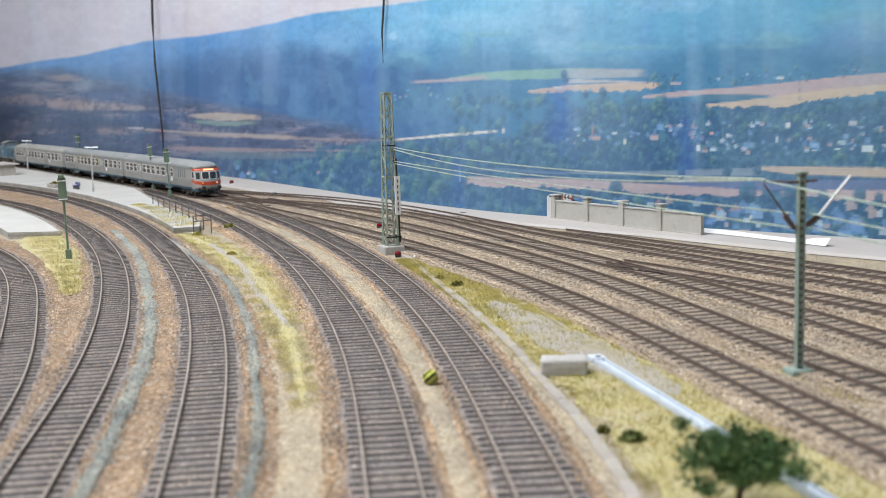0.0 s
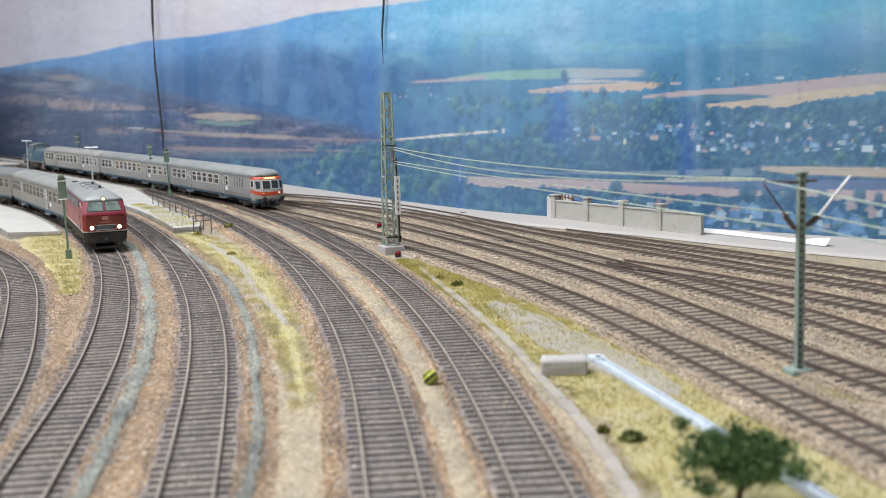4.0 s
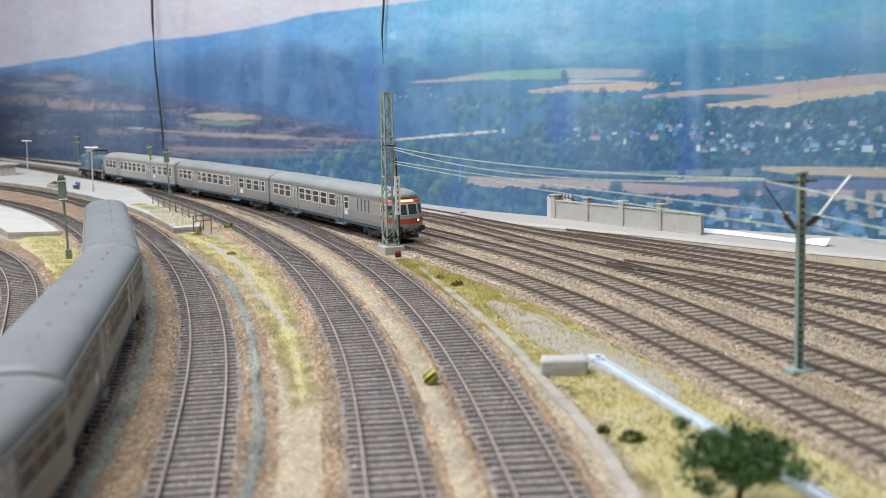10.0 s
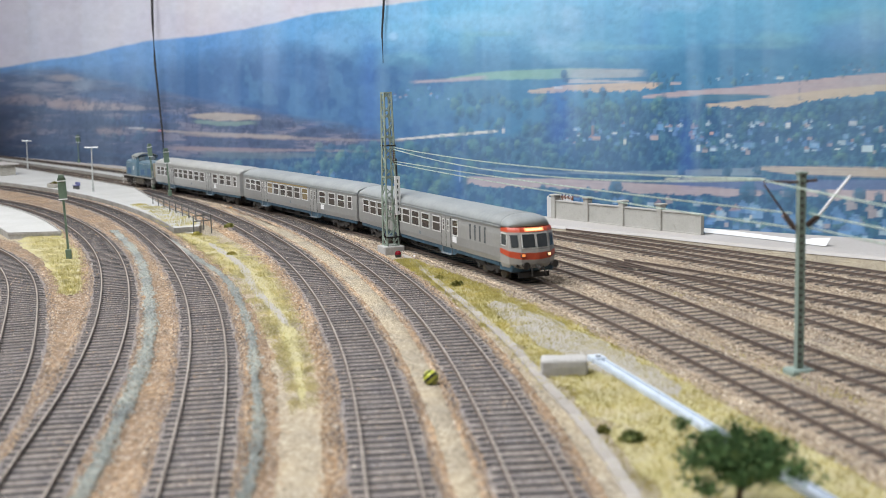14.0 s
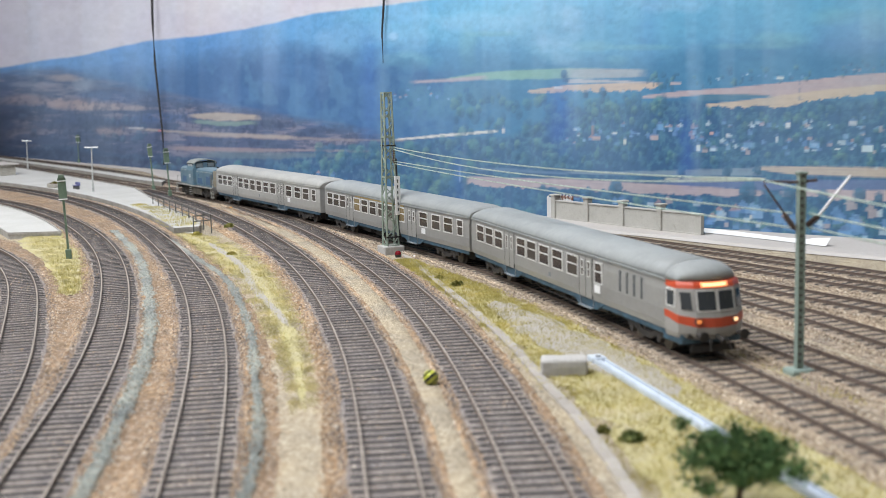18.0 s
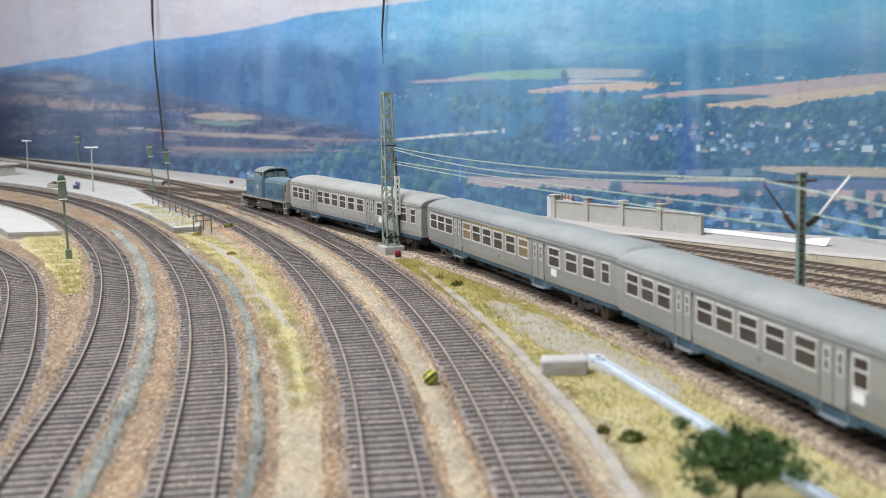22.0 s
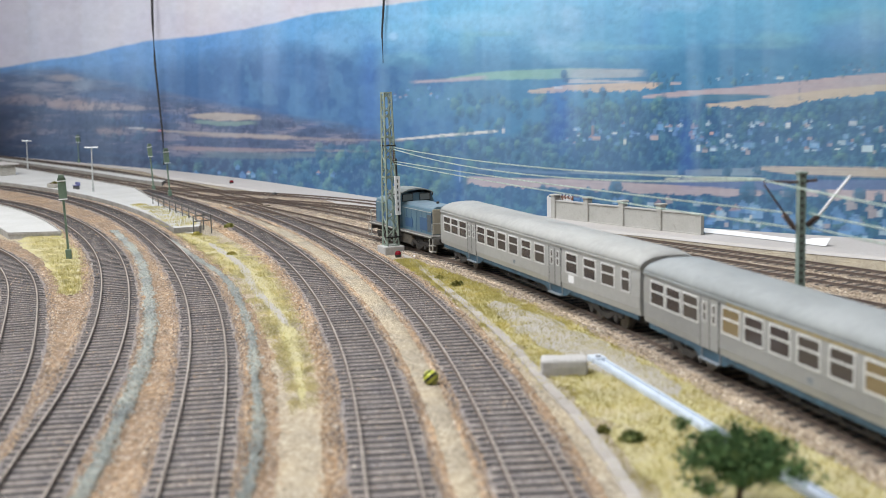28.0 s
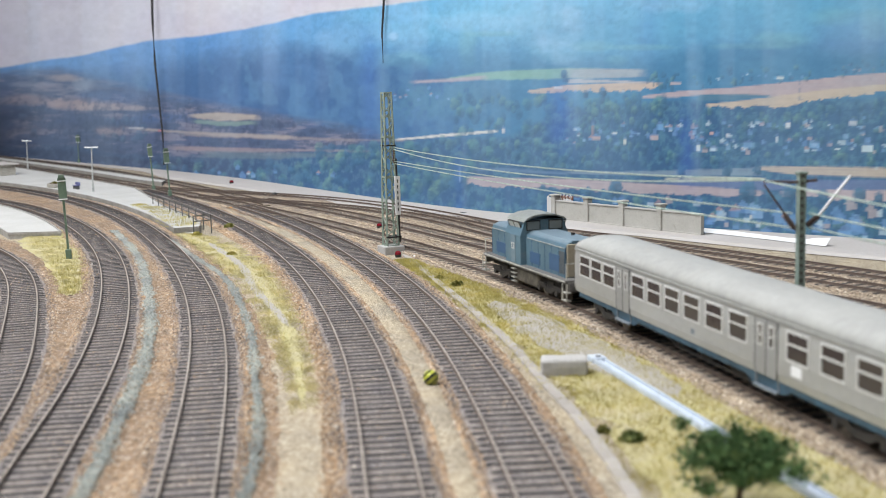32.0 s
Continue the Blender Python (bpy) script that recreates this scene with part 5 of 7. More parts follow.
rod(bm, (-0.0185, -0.002, 0.0862), (-0.0024, 0, 0.0852), 0.0005, 8)
part("stay", bm, M["insulator"], near_mast, "thin brown stay rod")
bm = B()
tube(bm, [(-0.0030 - k * 0.00045, 0, 0.0652 + k * 0.00055) for k in range(12)], [0.0015 if k % 2 else 0.0008 for k in range(12)], 8)
part("insulator", bm, M["insulator"], near_mast, "brown ribbed insulator")
bm = B()
tube(bm, [(0.0030 + k * 0.00045, 0, 0.0660 + k * 0.00035) for k in range(12)], [0.0015 if k % 2 else 0.0008 for k in range(12)], 8)
part("insulator", bm, M["insulator"], near_mast, "brown ribbed insulator")
bm = B()
rod(bm, (0.0078, 0, 0.0695), (0.0232, 0, 0.0868), 0.00062, 8)
part("white_arm", bm, M["white"], near_mast, "slanting white cantilever tube")


def wire(a, b, sag, label="pale green overhead wire between two masts", r=0.00038):
    a, b = Vector(a), Vector(b)
    bm = B()
    pts = [a.lerp(b, i / 14) - Vector((0, 0, sag * 4 * (i / 14) * (1 - i / 14))) for i in range(15)]
    tube(bm, pts, r)
    tagged(link("overhead_wire", bm, M["wire"]), label, "wire", "overhead wires")


wire((-0.0365, 0.924, 0.0798), (0.1362, 0.500, 0.0825), 0.0045)
wire((-0.0365, 0.922, 0.0783), (0.1362, 0.500, 0.0822), 0.0085)
wire((-0.0355, 0.923, 0.0688), (0.1505, 0.503, 0.0672), 0.0015)
wire((-0.0355, 0.921, 0.0671), (0.1505, 0.502, 0.0610), 0.0015)
wire((0.1362, 0.500, 0.0822), (0.2040, 0.330, 0.0720), 0.001, "pale green overhead wire running on from the mast")
wire((0.1580, 0.503, 0.0670), (0.2120, 0.330, 0.0640), 0.001, "pale green overhead wire running on from the mast")
wire((0.1580, 0.503, 0.0608), (0.2120, 0.330, 0.0590), 0.001, "pale green overhead wire running on from the mast")


def signal(x, y, h, head_h, head_w, z=GROUND, turn=0.0, lean=0.0):
    thing = empty("railway_signal", pose(x, y, z, 0, lean, turn), "dark green light signal on a slim post", "signal", "platform signals")
    part("post", bar(B(), (0, 0, 0), (0, 0, h - head_h * 0.6), 0.0017), M["signal"], thing)
    part("foot", box(B(), -0.0016, 0.0016, -0.0016, 0.0016, -0.0005, 0.0012, bevel=0.0002), M["black"], thing)
    part("switch_box", box(B(), -0.0022, 0.0022, -0.0022, 0.0018, 0.0012, 0.0098, bevel=0.0003), M["signal"], thing)
    bm = B()
    c = head_w * 0.28
    sec = [(-head_w / 2 + c, h - head_h), (head_w / 2 - c, h - head_h), (head_w / 2, h - head_h + c), (head_w / 2, h - c * 0.4), (head_w / 2 - c * 0.4, h), (-head_w / 2 + c * 0.4, h), (-head_w / 2, h - c * 0.4), (-head_w / 2, h - head_h + c)]
    loft(bm, [[(a, yy, b) for a, b in sec] for yy in (-0.0016, 0.0014)])
    bmesh.ops.recalc_face_normals(bm, faces=bm.faces)
    head = part("signal_head", bm, M["signal"], thing, "green signal housing seen from behind")
    part("hood", box(B(), -head_w * 0.36, head_w * 0.36, -0.0030, 0.0, h - 0.0004, h + 0.0022, bevel=0.0003), M["signal"], head)
    bm = B()
    for zz in (h - head_h * 0.15, h - head_h * 0.95):
        rod(bm, (-head_w * 0.55, -0.0022, zz), (head_w * 0.55, -0.0022, zz), 0.0004, 6)
    part("rail", bm, M["white"], head, "pale grey bracket rails")
    return thing


signal(-0.2985, 0.930, 0.0672, 0.0180, 0.0061, turn=12, lean=-1.6)
signal(-0.390, 1.592, 0.0640, 0.0160, 0.0060, turn=25, lean=-2.5)
signal(-0.346, 1.496, 0.0615, 0.0175, 0.0066, turn=25, lean=-2.5)
signal(-0.716, 2.330, 0.0560, 0.0130, 0.0075, turn=25, lean=1.0)

M["lamp_grey"] = surface("pale_grey_lamp_post", (0.46, 0.47, 0.45), (0.40, 0.41, 0.40), 300, 60, 0.5)
for x, y, h in ((-0.463, 1.560, 0.0585), (-0.742, 2.115, 0.0505)):
    thing = empty("platform_lamp", pose(x, y, P_TOP, 0, 1.5, 8), "pale grey platform lamp with a flat double head", "lamp", "platform lamps")
    part("pole", rod(B(), (0, 0, 0), (0, 0, h), 0.0010, 8, 0.0008), M["lamp_grey"], thing)
    part("socket", rod(B(), (0, 0, 0), (0, 0, 0.010), 0.0015, 8), M["lamp_grey"], thing)
    part("lamp_head", bevel_all(box(B(), -0.0088, 0.0088, -0.0014, 0.0014, h - 0.0004, h + 0.0014), 0.0004, 1), M["white"], thing, "flat white lamp head")

# railing at the end of the middle platform
fen = empty("railing", Matrix.Identity(4), "dark grey post and rail fence round the platform end", "fence")
f0, f1 = Vector((-0.335, 1.360)), Vector((-0.2175, 1.100))
f2 = Vector((-0.2320, 1.090))
posts = [f0.lerp(f1, k / 9) for k in range(10)] + [f2]
for p in posts:
    part("post", bar(B(), (p.x, p.y, GROUND), (p.x, p.y, 0.0132), 0.0010), M["fence_metal"], fen)
for zz in (0.0128, 0.0078):
    part("rail", bar(B(), (f0.x, f0.y, zz), (f1.x, f1.y, zz), 0.0009), M["fence_metal"], fen)
    part("rail", bar(B(), (f1.x, f1.y, zz), (f2.x, f2.y, zz), 0.0009), M["fence_metal"], fen)

steps = empty("wooden_steps", pose(-0.2400, 1.098, GROUND, 0, 0, 12), "small white wooden steps at the platform end", "steps")
for k in range(3):
    part("tread", box(B(), -0.0055, 0.0055, -0.0035 + k * 0.0030, -0.0008 + k * 0.0030, 0.0005 + k * 0.0014, 0.0013 + k * 0.0014, bevel=0.0001), M["white"], steps)
for sx in (-1, 1):
    bm = B()
    bar(bm, (sx * 0.0060, -0.0035, 0.0003), (sx * 0.0060, 0.0065, 0.0040), 0.0008, 0.0014)
    part("string", bm, M["white"], steps)

# platform furniture
M["bench_blue"] = surface("blue_bench", (0.12, 0.13, 0.28), (0.09, 0.10, 0.22), 300, 60, 0.5)
M["planter"] = surface("washed_concrete", (0.40, 0.38, 0.33), (0.33, 0.31, 0.27), 600, 60, 0.9)
bench = empty("bench", pose(-0.502, 1.615, P_TOP, 0, 0, -52), "blue platform bench with a low back", "bench")
part("seat", box(B(), -0.0085, 0.0085, -0.0028, 0.0022, 0.0048, 0.0056, bevel=0.0002), M["bench_blue"], bench)
part("backrest", box(B(), -0.0085, 0.0085, 0.0020, 0.0028, 0.0056, 0.0098, bevel=0.0002), M["bench_blue"], bench)
for sx in (-1, 1):
    part("leg", box(B(), sx * 0.006 - 0.0006, sx * 0.006 + 0.0006, -0.0022, 0.0022, 0, 0.0049), M["fence_metal"], bench)
pot = empty("planter", pose(-0.545, 1.655, P_TOP, 0, 0, -52), "square washed concrete planter with dry plants", "planter")
part("tub", bevel_all(box(B(), -0.0120, 0.0120, -0.0065, 0.0065, 0, 0.0058), 0.0006, 1), M["planter"], pot)
part("soil", box(B(), -0.0108, 0.0108, -0.0054, 0.0054, 0.0050, 0.0062), M["bark"], pot)
lump("planter_plants", -0.545, 1.655, 0.0055, M["leaf_olive"], "dry olive plants growing in the planter", "plant", 0.7, 31, P_TOP + 0.0052)
hut = empty("platform_shelter", pose(-0.742, 1.985, P_TOP, 0, 0, -52), "low grey shelter with a flat overhanging roof", "shelter")
part("wall", bevel_all(box(B(), -0.036, 0.036, -0.013, 0.013, 0, 0.017), 0.0005, 1), M["planter"], hut)
part("roof", bevel_all(box(B(), -0.041, 0.041, -0.018, 0.018, 0.017, 0.0195), 0.0004, 1), M["apron"], hut, "flat pale grey roof")
part("window", box(B(), -0.024, 0.024, -0.0134, -0.0128, 0.008, 0.0145), M["fence_metal"], hut)

# ---------------------------------------------------------------- the wall before the backdrop
M["wall_stone"] = surface("grey_rendered_wall", (0.42, 0.41, 0.38), (0.37, 0.36, 0.33), 700, 60, 0.9, grain=0.08, wear=(0.30, 0.29, 0.26))
w0, w1 = Vector((0.1085, 1.122)), Vector((0.2150, 0.968))
wd = w1 - w0
fence_wall = empty("boundary_wall", Matrix.Translation((w0.x, w0.y, GROUND)) @ Matrix.Rotation(math.atan2(wd.y, wd.x), 4, "Z"), "grey rendered boundary wall with square pillars", "wall")
wl = wd.length
for k in range(4):
    x = wl * k / 4
    pil = part("pillar", bevel_all(box(B(), x - 0.0030, x + 0.0030, -0.0032, 0.0032, -0.0005, 0.0245), 0.0004, 1), M["wall_stone"], fence_wall)
    part("cap", bevel_all(box(B(), x - 0.0040, x + 0.0040, -0.0042, 0.0042, 0.0245, 0.0262), 0.0004, 1), M["wall_stone"], pil)
    a, b = x + 0.0028, wl * (k + 1) / 4 - (0.0028 if k < 3 else 0.0)
    part("panel", bevel_all(box(B(), a, b, -0.0014, 0.0014, -0.0005, 0.0195), 0.0002, 1), M["wall_stone"], fence_wall)
    part("coping", bevel_all(box(B(), a, b, -0.0022, 0.0022, 0.0195, 0.0208), 0.0002, 1), M["concrete"], fence_wall)
    part("plinth", bevel_all(box(B(), a, b, -0.0020, 0.0020, -0.0005, 0.0042), 0.0002, 1), M["wall_stone"], fence_wall)
part("end_post", bevel_all(box(B(), wl - 0.0008, wl + 0.0010, -0.0020, 0.0020, -0.0005, 0.0205), 0.0002, 1), M["wall_stone"], fence_wall)

M["rust_mark"] = surface("red_brown_stain", (0.16, 0.06, 0.035), (0.24, 0.10, 0.06), 600, 200, 0.8)
M["paper"] = surface("white_paper", (0.74, 0.74, 0.74), (0.68, 0.68, 0.68), 200, 30, 0.7, bump=0.1, grain=0.03)


def paper_strip(pts, h, lean, label, name="paper_strip", marks=False):
    """A bent strip of white card standing or leaning on the apron."""
    bm = B()
    rings = []
    run = along(pts, 24)
    for i, (p, d) in enumerate(run):
        hh = float(np.interp(i / 23, [k / (len(h) - 1) for k in range(len(h))], h)) * (1 + 0.08 * math.sin(i * 1.9))
        nrm = Vector((-d.y, d.x))
        z = GROUND + 0.0034
        b, t = Vector((p.x, p.y, z)), Vector((p.x + nrm.x * lean, p.y + nrm.y * lean, z + hh))
        off = Vector((nrm.x, nrm.y, 0)) * 0.0004
        rings.append([b, t, t + off, b + off])
    loft(bm, rings)
    bmesh.ops.recalc_face_normals(bm, faces=bm.faces)
    sheet = tagged(link(name, bm, M["paper"]), label, "paper")
    if marks:
        rnd = random.Random(3)
        for i, (p, d) in enumerate(along(pts, 17)):
            if i < 5:
                continue
            top, tall = GROUND + 0.0034 + 0.0218, rnd.uniform(0.0018, 0.0050)
            stripe = B()
            bar(stripe, (p.x - 0.0002, p.y - 0.0004, top - tall), (p.x + 0.0002 + rnd.uniform(-1, 1) * 0.0006, p.y - 0.0004, top - 0.0002), rnd.uniform(0.0005, 0.0011))
            part("mark", stripe, M["rust_mark"], sheet, "red brown ragged mark")


paper_strip(((0.213, 0.990), (0.245, 0.946), (0.289, 0.879)), (0.0026, 0.0028, 0.0025, 0.0022, 0.0025, 0.0062), 0.006, "long crumpled white paper strip leaning on the ground")
paper_strip(((0.1015, 1.131), (0.110, 1.128), (0.124, 1.108)), (0.0195, 0.0215, 0.0215), 0.0, "white card with ragged red brown marks behind the wall", "white_card", True)

# ---------------------------------------------------------------- beads, markers, small clutter
M["bead_yellow"] = surface("yellow_bead", (0.50, 0.52, 0.06), (0.42, 0.45, 0.05), 100, 20, 0.3, bump=0.0, grain=0.05)
M["orange"] = surface("orange_bit", (0.70, 0.32, 0.04), (0.60, 0.28, 0.05), 300, 60, 0.6)


def bead(x, y, r, mat, label, name="marker_bead", stripes=None, z=GROUND):
    thing = empty(name, pose(x, y, z, 0, 0, -20), label, "bead", "marker beads")
    part("ball", ball(B(), (0, 0, r * 0.95), r, 3), mat, thing)
    bm = B()
    if stripes:
        for k in (-1, 0, 1):
            n = 20
            rings = []
            for i in range(n + 1):
                a = math.pi * i / n
                o = k * r * 0.62
                rr = math.sqrt(max(r * r - o * o, 0)) * 1.02
                c = Vector((math.cos(a) * rr, -math.sin(a) * rr, 0))
                q = Matrix.Rotation(radians(-42), 3, "Y")
                wv = r * 0.17
                rings.append([q @ Vector((c.x, c.y, o - wv)) + Vector((0, 0, r * 0.95)), q @ Vector((c.x, c.y, o + wv)) + Vector((0, 0, r * 0.95))])
            loft(bm, rings, caps=False, closed=False)
        part("stripes", bm, M["black"], thing, "slanting black stripes")
    else:
        rod(bm, (0, 0, -0.0004), (0, 0, r * 0.85), r * 0.80, 14, r * 1.06)
        part("cup", bm, M["black"], thing, "black seat of the bead")
    return thing


bead(-0.0350, 0.905, 0.0026, M["red_bead"], "shiny dark red bead in a black cup")
bead(-0.0590, 1.094, 0.0025, M["red_bead"], "shiny dark red bead beside the mast", z=GROUND + 0.001)
bead(-0.3000, 1.680, 0.0030, M["red_bead"], "small red bead on the far apron", z=GROUND + 0.002)
bead(-0.2080, 1.460, 0.0036, M["black"], "small black bead between the yard tracks")
bead(-0.0067, 0.496, 0.0034, M["bead_yellow"], "round yellow marker with slanting black stripes", "striped_marker", stripes=True, z=GROUND + 0.0020)
for x, y, sx, sy, sz, mat, label, nm in ((-0.197, 1.255, 0.010, 0.004, 0.0022, "sleeper", "flat dark brown point motor cover", "point_motor"), (0.0215, 1.196, 0.011, 0.004, 0.0020, "sleeper", "flat dark brown point motor cover", "point_motor"),
                                     (0.0560, 0.958, 0.012, 0.005, 0.0026, "sleeper", "flat dark brown point motor cover", "point_motor"), (-0.150, 1.13, 0.0035, 0.003, 0.003, "black", "small black point lever box", "lever_box"),
                                     (-0.238, 1.322, 0.0035, 0.0025, 0.0022, "orange", "small orange scrap lying on the ballast", "orange_scrap"), (0.045, 0.99, 0.0030, 0.0016, 0.0018, "white", "small white scrap lying by the rail", "white_scrap"),
                                     (0.0075, 0.672, 0.0026, 0.0014, 0.0012, "white", "small white scrap lying on the kerb", "white_scrap"), (-0.022, 0.895, 0.0016, 0.0016, 0.0014, "white", "small white scrap lying by the rail", "white_scrap")):
    ob = link(nm, bevel_all(box(B(), -sx / 2, sx / 2, -sy / 2, sy / 2, -0.0004, sz), min(sz, sy) * 0.25, 1), M[mat])
    ob.matrix_world = pose(x, y, GROUND + 0.0012, 0, 0, -58)
    tagged(ob, label, nm.replace("_", " "))


# two black tubes standing in for dark slits in the cloth
def cord(pts, label):
    bm = B()
    tube(bm, [p for p, _ in pts], [r for _, r in pts], 8)
    tagged(link("cloth_slit", bm, M["black"]), label, "cord")


cord((((-0.4744, 2.0037, 0.3122), 0.0022), ((-0.4773, 2.0076, 0.2476), 0.0022), ((-0.4774, 2.0078, 0.182), 0.0020), ((-0.4724, 2.0011, 0.111), 0.0017), ((-0.4685, 1.996, 0.0588), 0.0016), ((-0.4699, 1.9979, 0.0091), 0.0014)), "black tube in place of a dark slit in the cloth")
cord((((-0.058, 1.3456, 0.2437), 0.0014), ((-0.0596, 1.3483, 0.2191), 0.0014), ((-0.0628, 1.3537, 0.1881), 0.0011), ((-0.0625, 1.3534, 0.1551), 0.0004)), "short black tube in place of a tapering slit in the cloth")


# ---------------------------------------------------------------- trains
M["silver"] = surface("dull_silver_coach_side", (0.36, 0.36, 0.352), (0.31, 0.308, 0.30), 350, 22, 0.42, 0.25, bump=0.06, grain=0.07, wear=(0.29, 0.28, 0.265))
M["silver_pale"] = surface("pale_silver_coach_side", (0.25, 0.238, 0.212), (0.205, 0.194, 0.172), 350, 22, 0.42, 0.25, bump=0.06, grain=0.07)
M["silver_low"] = surface("dull_grey_lower_side", (0.315, 0.313, 0.305), (0.26, 0.258, 0.25), 350, 22, 0.45, 0.2, bump=0.06, grain=0.07)
M["roof_grey"] = surface("grey_coach_roof", (0.285, 0.30, 0.30), (0.235, 0.25, 0.25), 300, 30, 0.55, bump=0.08, grain=0.08)
M["roof_pale"] = surface("dusty_pale_roof", (0.26, 0.268, 0.262), (0.215, 0.222, 0.216), 300, 30, 0.6, bump=0.08, grain=0.10)
M["silver_light"] = surface("light_silver_coach_side", (0.45, 0.45, 0.437), (0.39, 0.39, 0.377), 350, 22, 0.42, 0.25, bump=0.06, grain=0.07, wear=(0.40, 0.39, 0.37))
M["silver_light_low"] = surface("light_grey_lower_side", (0.41, 0.41, 0.396), (0.35, 0.345, 0.33), 350, 22, 0.45, 0.2, bump=0.06, grain=0.07, wear=(0.33, 0.32, 0.30))
M["roof_dusty"] = surface("dusty_cream_roof", (0.365, 0.365, 0.348), (0.31, 0.31, 0.297), 300, 30, 0.6, bump=0.08, grain=0.10, wear=(0.33, 0.32, 0.30))
M["roof_blue"] = surface("blue_grey_coach_roof", (0.185, 0.20, 0.208), (0.15, 0.163, 0.172), 300, 30, 0.5, bump=0.08, grain=0.08)
M["sole"] = surface("dark_blue_grey_sole_bar", (0.045, 0.10, 0.15), (0.035, 0.07, 0.10), 300, 60, 0.6)
M["frame"] = surface("bright_window_frame", (0.74, 0.74, 0.73), (0.68, 0.68, 0.67), 300, 60, 0.35, 0.2, bump=0.0, grain=0.03)
M["pane"] = surface("dark_brown_window", (0.060, 0.045, 0.042), (0.035, 0.03, 0.03), 60, 12, 0.15, bump=0.0, grain=0.15)
M["pane_brown"] = surface("brown_see_through_window", (0.12, 0.082, 0.058), (0.06, 0.044, 0.034), 60, 40, 0.45, bump=0.0, grain=0.2, spec=0.12)
M["frame_dull"] = surface("dull_beige_window_frame", (0.36, 0.345, 0.31), (0.31, 0.295, 0.265), 300, 60, 0.45, 0.1, bump=0.0, grain=0.05)
M["pane_tan"] = surface("tan_window_pane", (0.24, 0.18, 0.09), (0.16, 0.12, 0.07), 60, 20, 0.15, bump=0.0, grain=0.15)
M["pane_warm"] = surface("warm_grey_window", (0.085, 0.07, 0.06), (0.055, 0.047, 0.042), 60, 12, 0.4, bump=0.0, grain=0.15, spec=0.15)
M["underframe"] = surface("dirty_black_running_gear", (0.020, 0.018, 0.017), (0.036, 0.031, 0.027), 500, 60, 0.8)
M["wheel"] = surface("brown_steel_wheel", (0.16, 0.14, 0.125), (0.11, 0.10, 0.09), 400, 60, 0.5, 0.3)
M["step"] = surface("pale_grey_step", (0.20, 0.225, 0.25), (0.16, 0.18, 0.20), 400, 60, 0.6)
M["rubber"] = surface("black_rubber_gangway", (0.03, 0.03, 0.032), (0.045, 0.045, 0.045), 300, 60, 0.8)
M["orange_red"] = surface("orange_red_front_paint", (0.52, 0.075, 0.03), (0.44, 0.06, 0.026), 300, 40, 0.4, bump=0.03, grain=0.06)
M["front_grey"] = surface("beige_grey_front_paint", (0.335, 0.325, 0.31), (0.285, 0.275, 0.26), 300, 40, 0.45, bump=0.03, grain=0.06)
M["glass"] = surface("dark_windscreen", (0.055, 0.065, 0.07), (0.04, 0.045, 0.05), 40, 10, 0.06, bump=0.0, grain=0.05)
# greenish pane with a paler mottling in its colour
M["glass_loco"] = surface("mottled_greenish_windscreen", (0.17, 0.22, 0.205), (0.075, 0.095, 0.09), 40, 130, 0.12, bump=0.0, grain=0.25, spec=0.5)
M["red"] = surface("dull_red_loco_paint", (0.265, 0.032, 0.029), (0.21, 0.022, 0.022), 300, 30, 0.38, bump=0.03, grain=0.06)
M["wine"] = surface("wine_red_front_paint", (0.21, 0.016, 0.033), (0.17, 0.013, 0.026), 300, 30, 0.38, bump=0.03, grain=0.06)
M["rust_red"] = surface("brownish_red_apron_paint", (0.17, 0.035, 0.022), (0.13, 0.028, 0.02), 300, 30, 0.45, bump=0.03, grain=0.1)
M["loco_roof"] = surface("silver_grey_loco_roof", (0.29, 0.305, 0.31), (0.24, 0.255, 0.26), 300, 30, 0.45, 0.15, bump=0.05, grain=0.07)
M["vent_dark"] = surface("dark_grey_vent_band", (0.085, 0.10, 0.11), (0.06, 0.07, 0.08), 300, 60, 0.45)
M["blue"] = surface("ocean_blue_loco_paint", (0.105, 0.185, 0.24), (0.08, 0.145, 0.19), 300, 30, 0.45, bump=0.04, grain=0.08, wear=(0.15, 0.19, 0.22))
M["blue_pale"] = surface("dusty_pale_blue_paint", (0.17, 0.235, 0.28), (0.135, 0.195, 0.24), 300, 30, 0.55, bump=0.04, grain=0.08)
M["blue_deep"] = surface("deep_blue_panel", (0.05, 0.115, 0.225), (0.042, 0.095, 0.185), 300, 30, 0.5, bump=0.04, grain=0.06)
M["beige"] = surface("ivory_front_paint", (0.40, 0.36, 0.28), (0.34, 0.30, 0.23), 300, 40, 0.5, bump=0.03, grain=0.08)
M["cab_roof"] = surface("dusty_grey_cab_roof", (0.27, 0.285, 0.27), (0.21, 0.225, 0.21), 300, 40, 0.6, bump=0.05, grain=0.1)
M["ochre"] = surface("ochre_line_paint", (0.45, 0.33, 0.11), (0.38, 0.28, 0.10), 300, 40, 0.5, bump=0.0)
# opaque panes whose colour holds the brightness seen through the glass
M["pane_mid"] = surface("grey_opaque_window", (0.20, 0.225, 0.23), (0.13, 0.15, 0.16), 60, 30, 0.2, bump=0.0, grain=0.1)
M["pane_pale"] = surface("pale_opaque_window", (0.52, 0.57, 0.60), (0.42, 0.47, 0.50), 60, 30, 0.15, bump=0.0, grain=0.1)
M["grime"] = surface("brown_grime", (0.13, 0.115, 0.09), (0.06, 0.052, 0.043), 500, 90, 0.85)
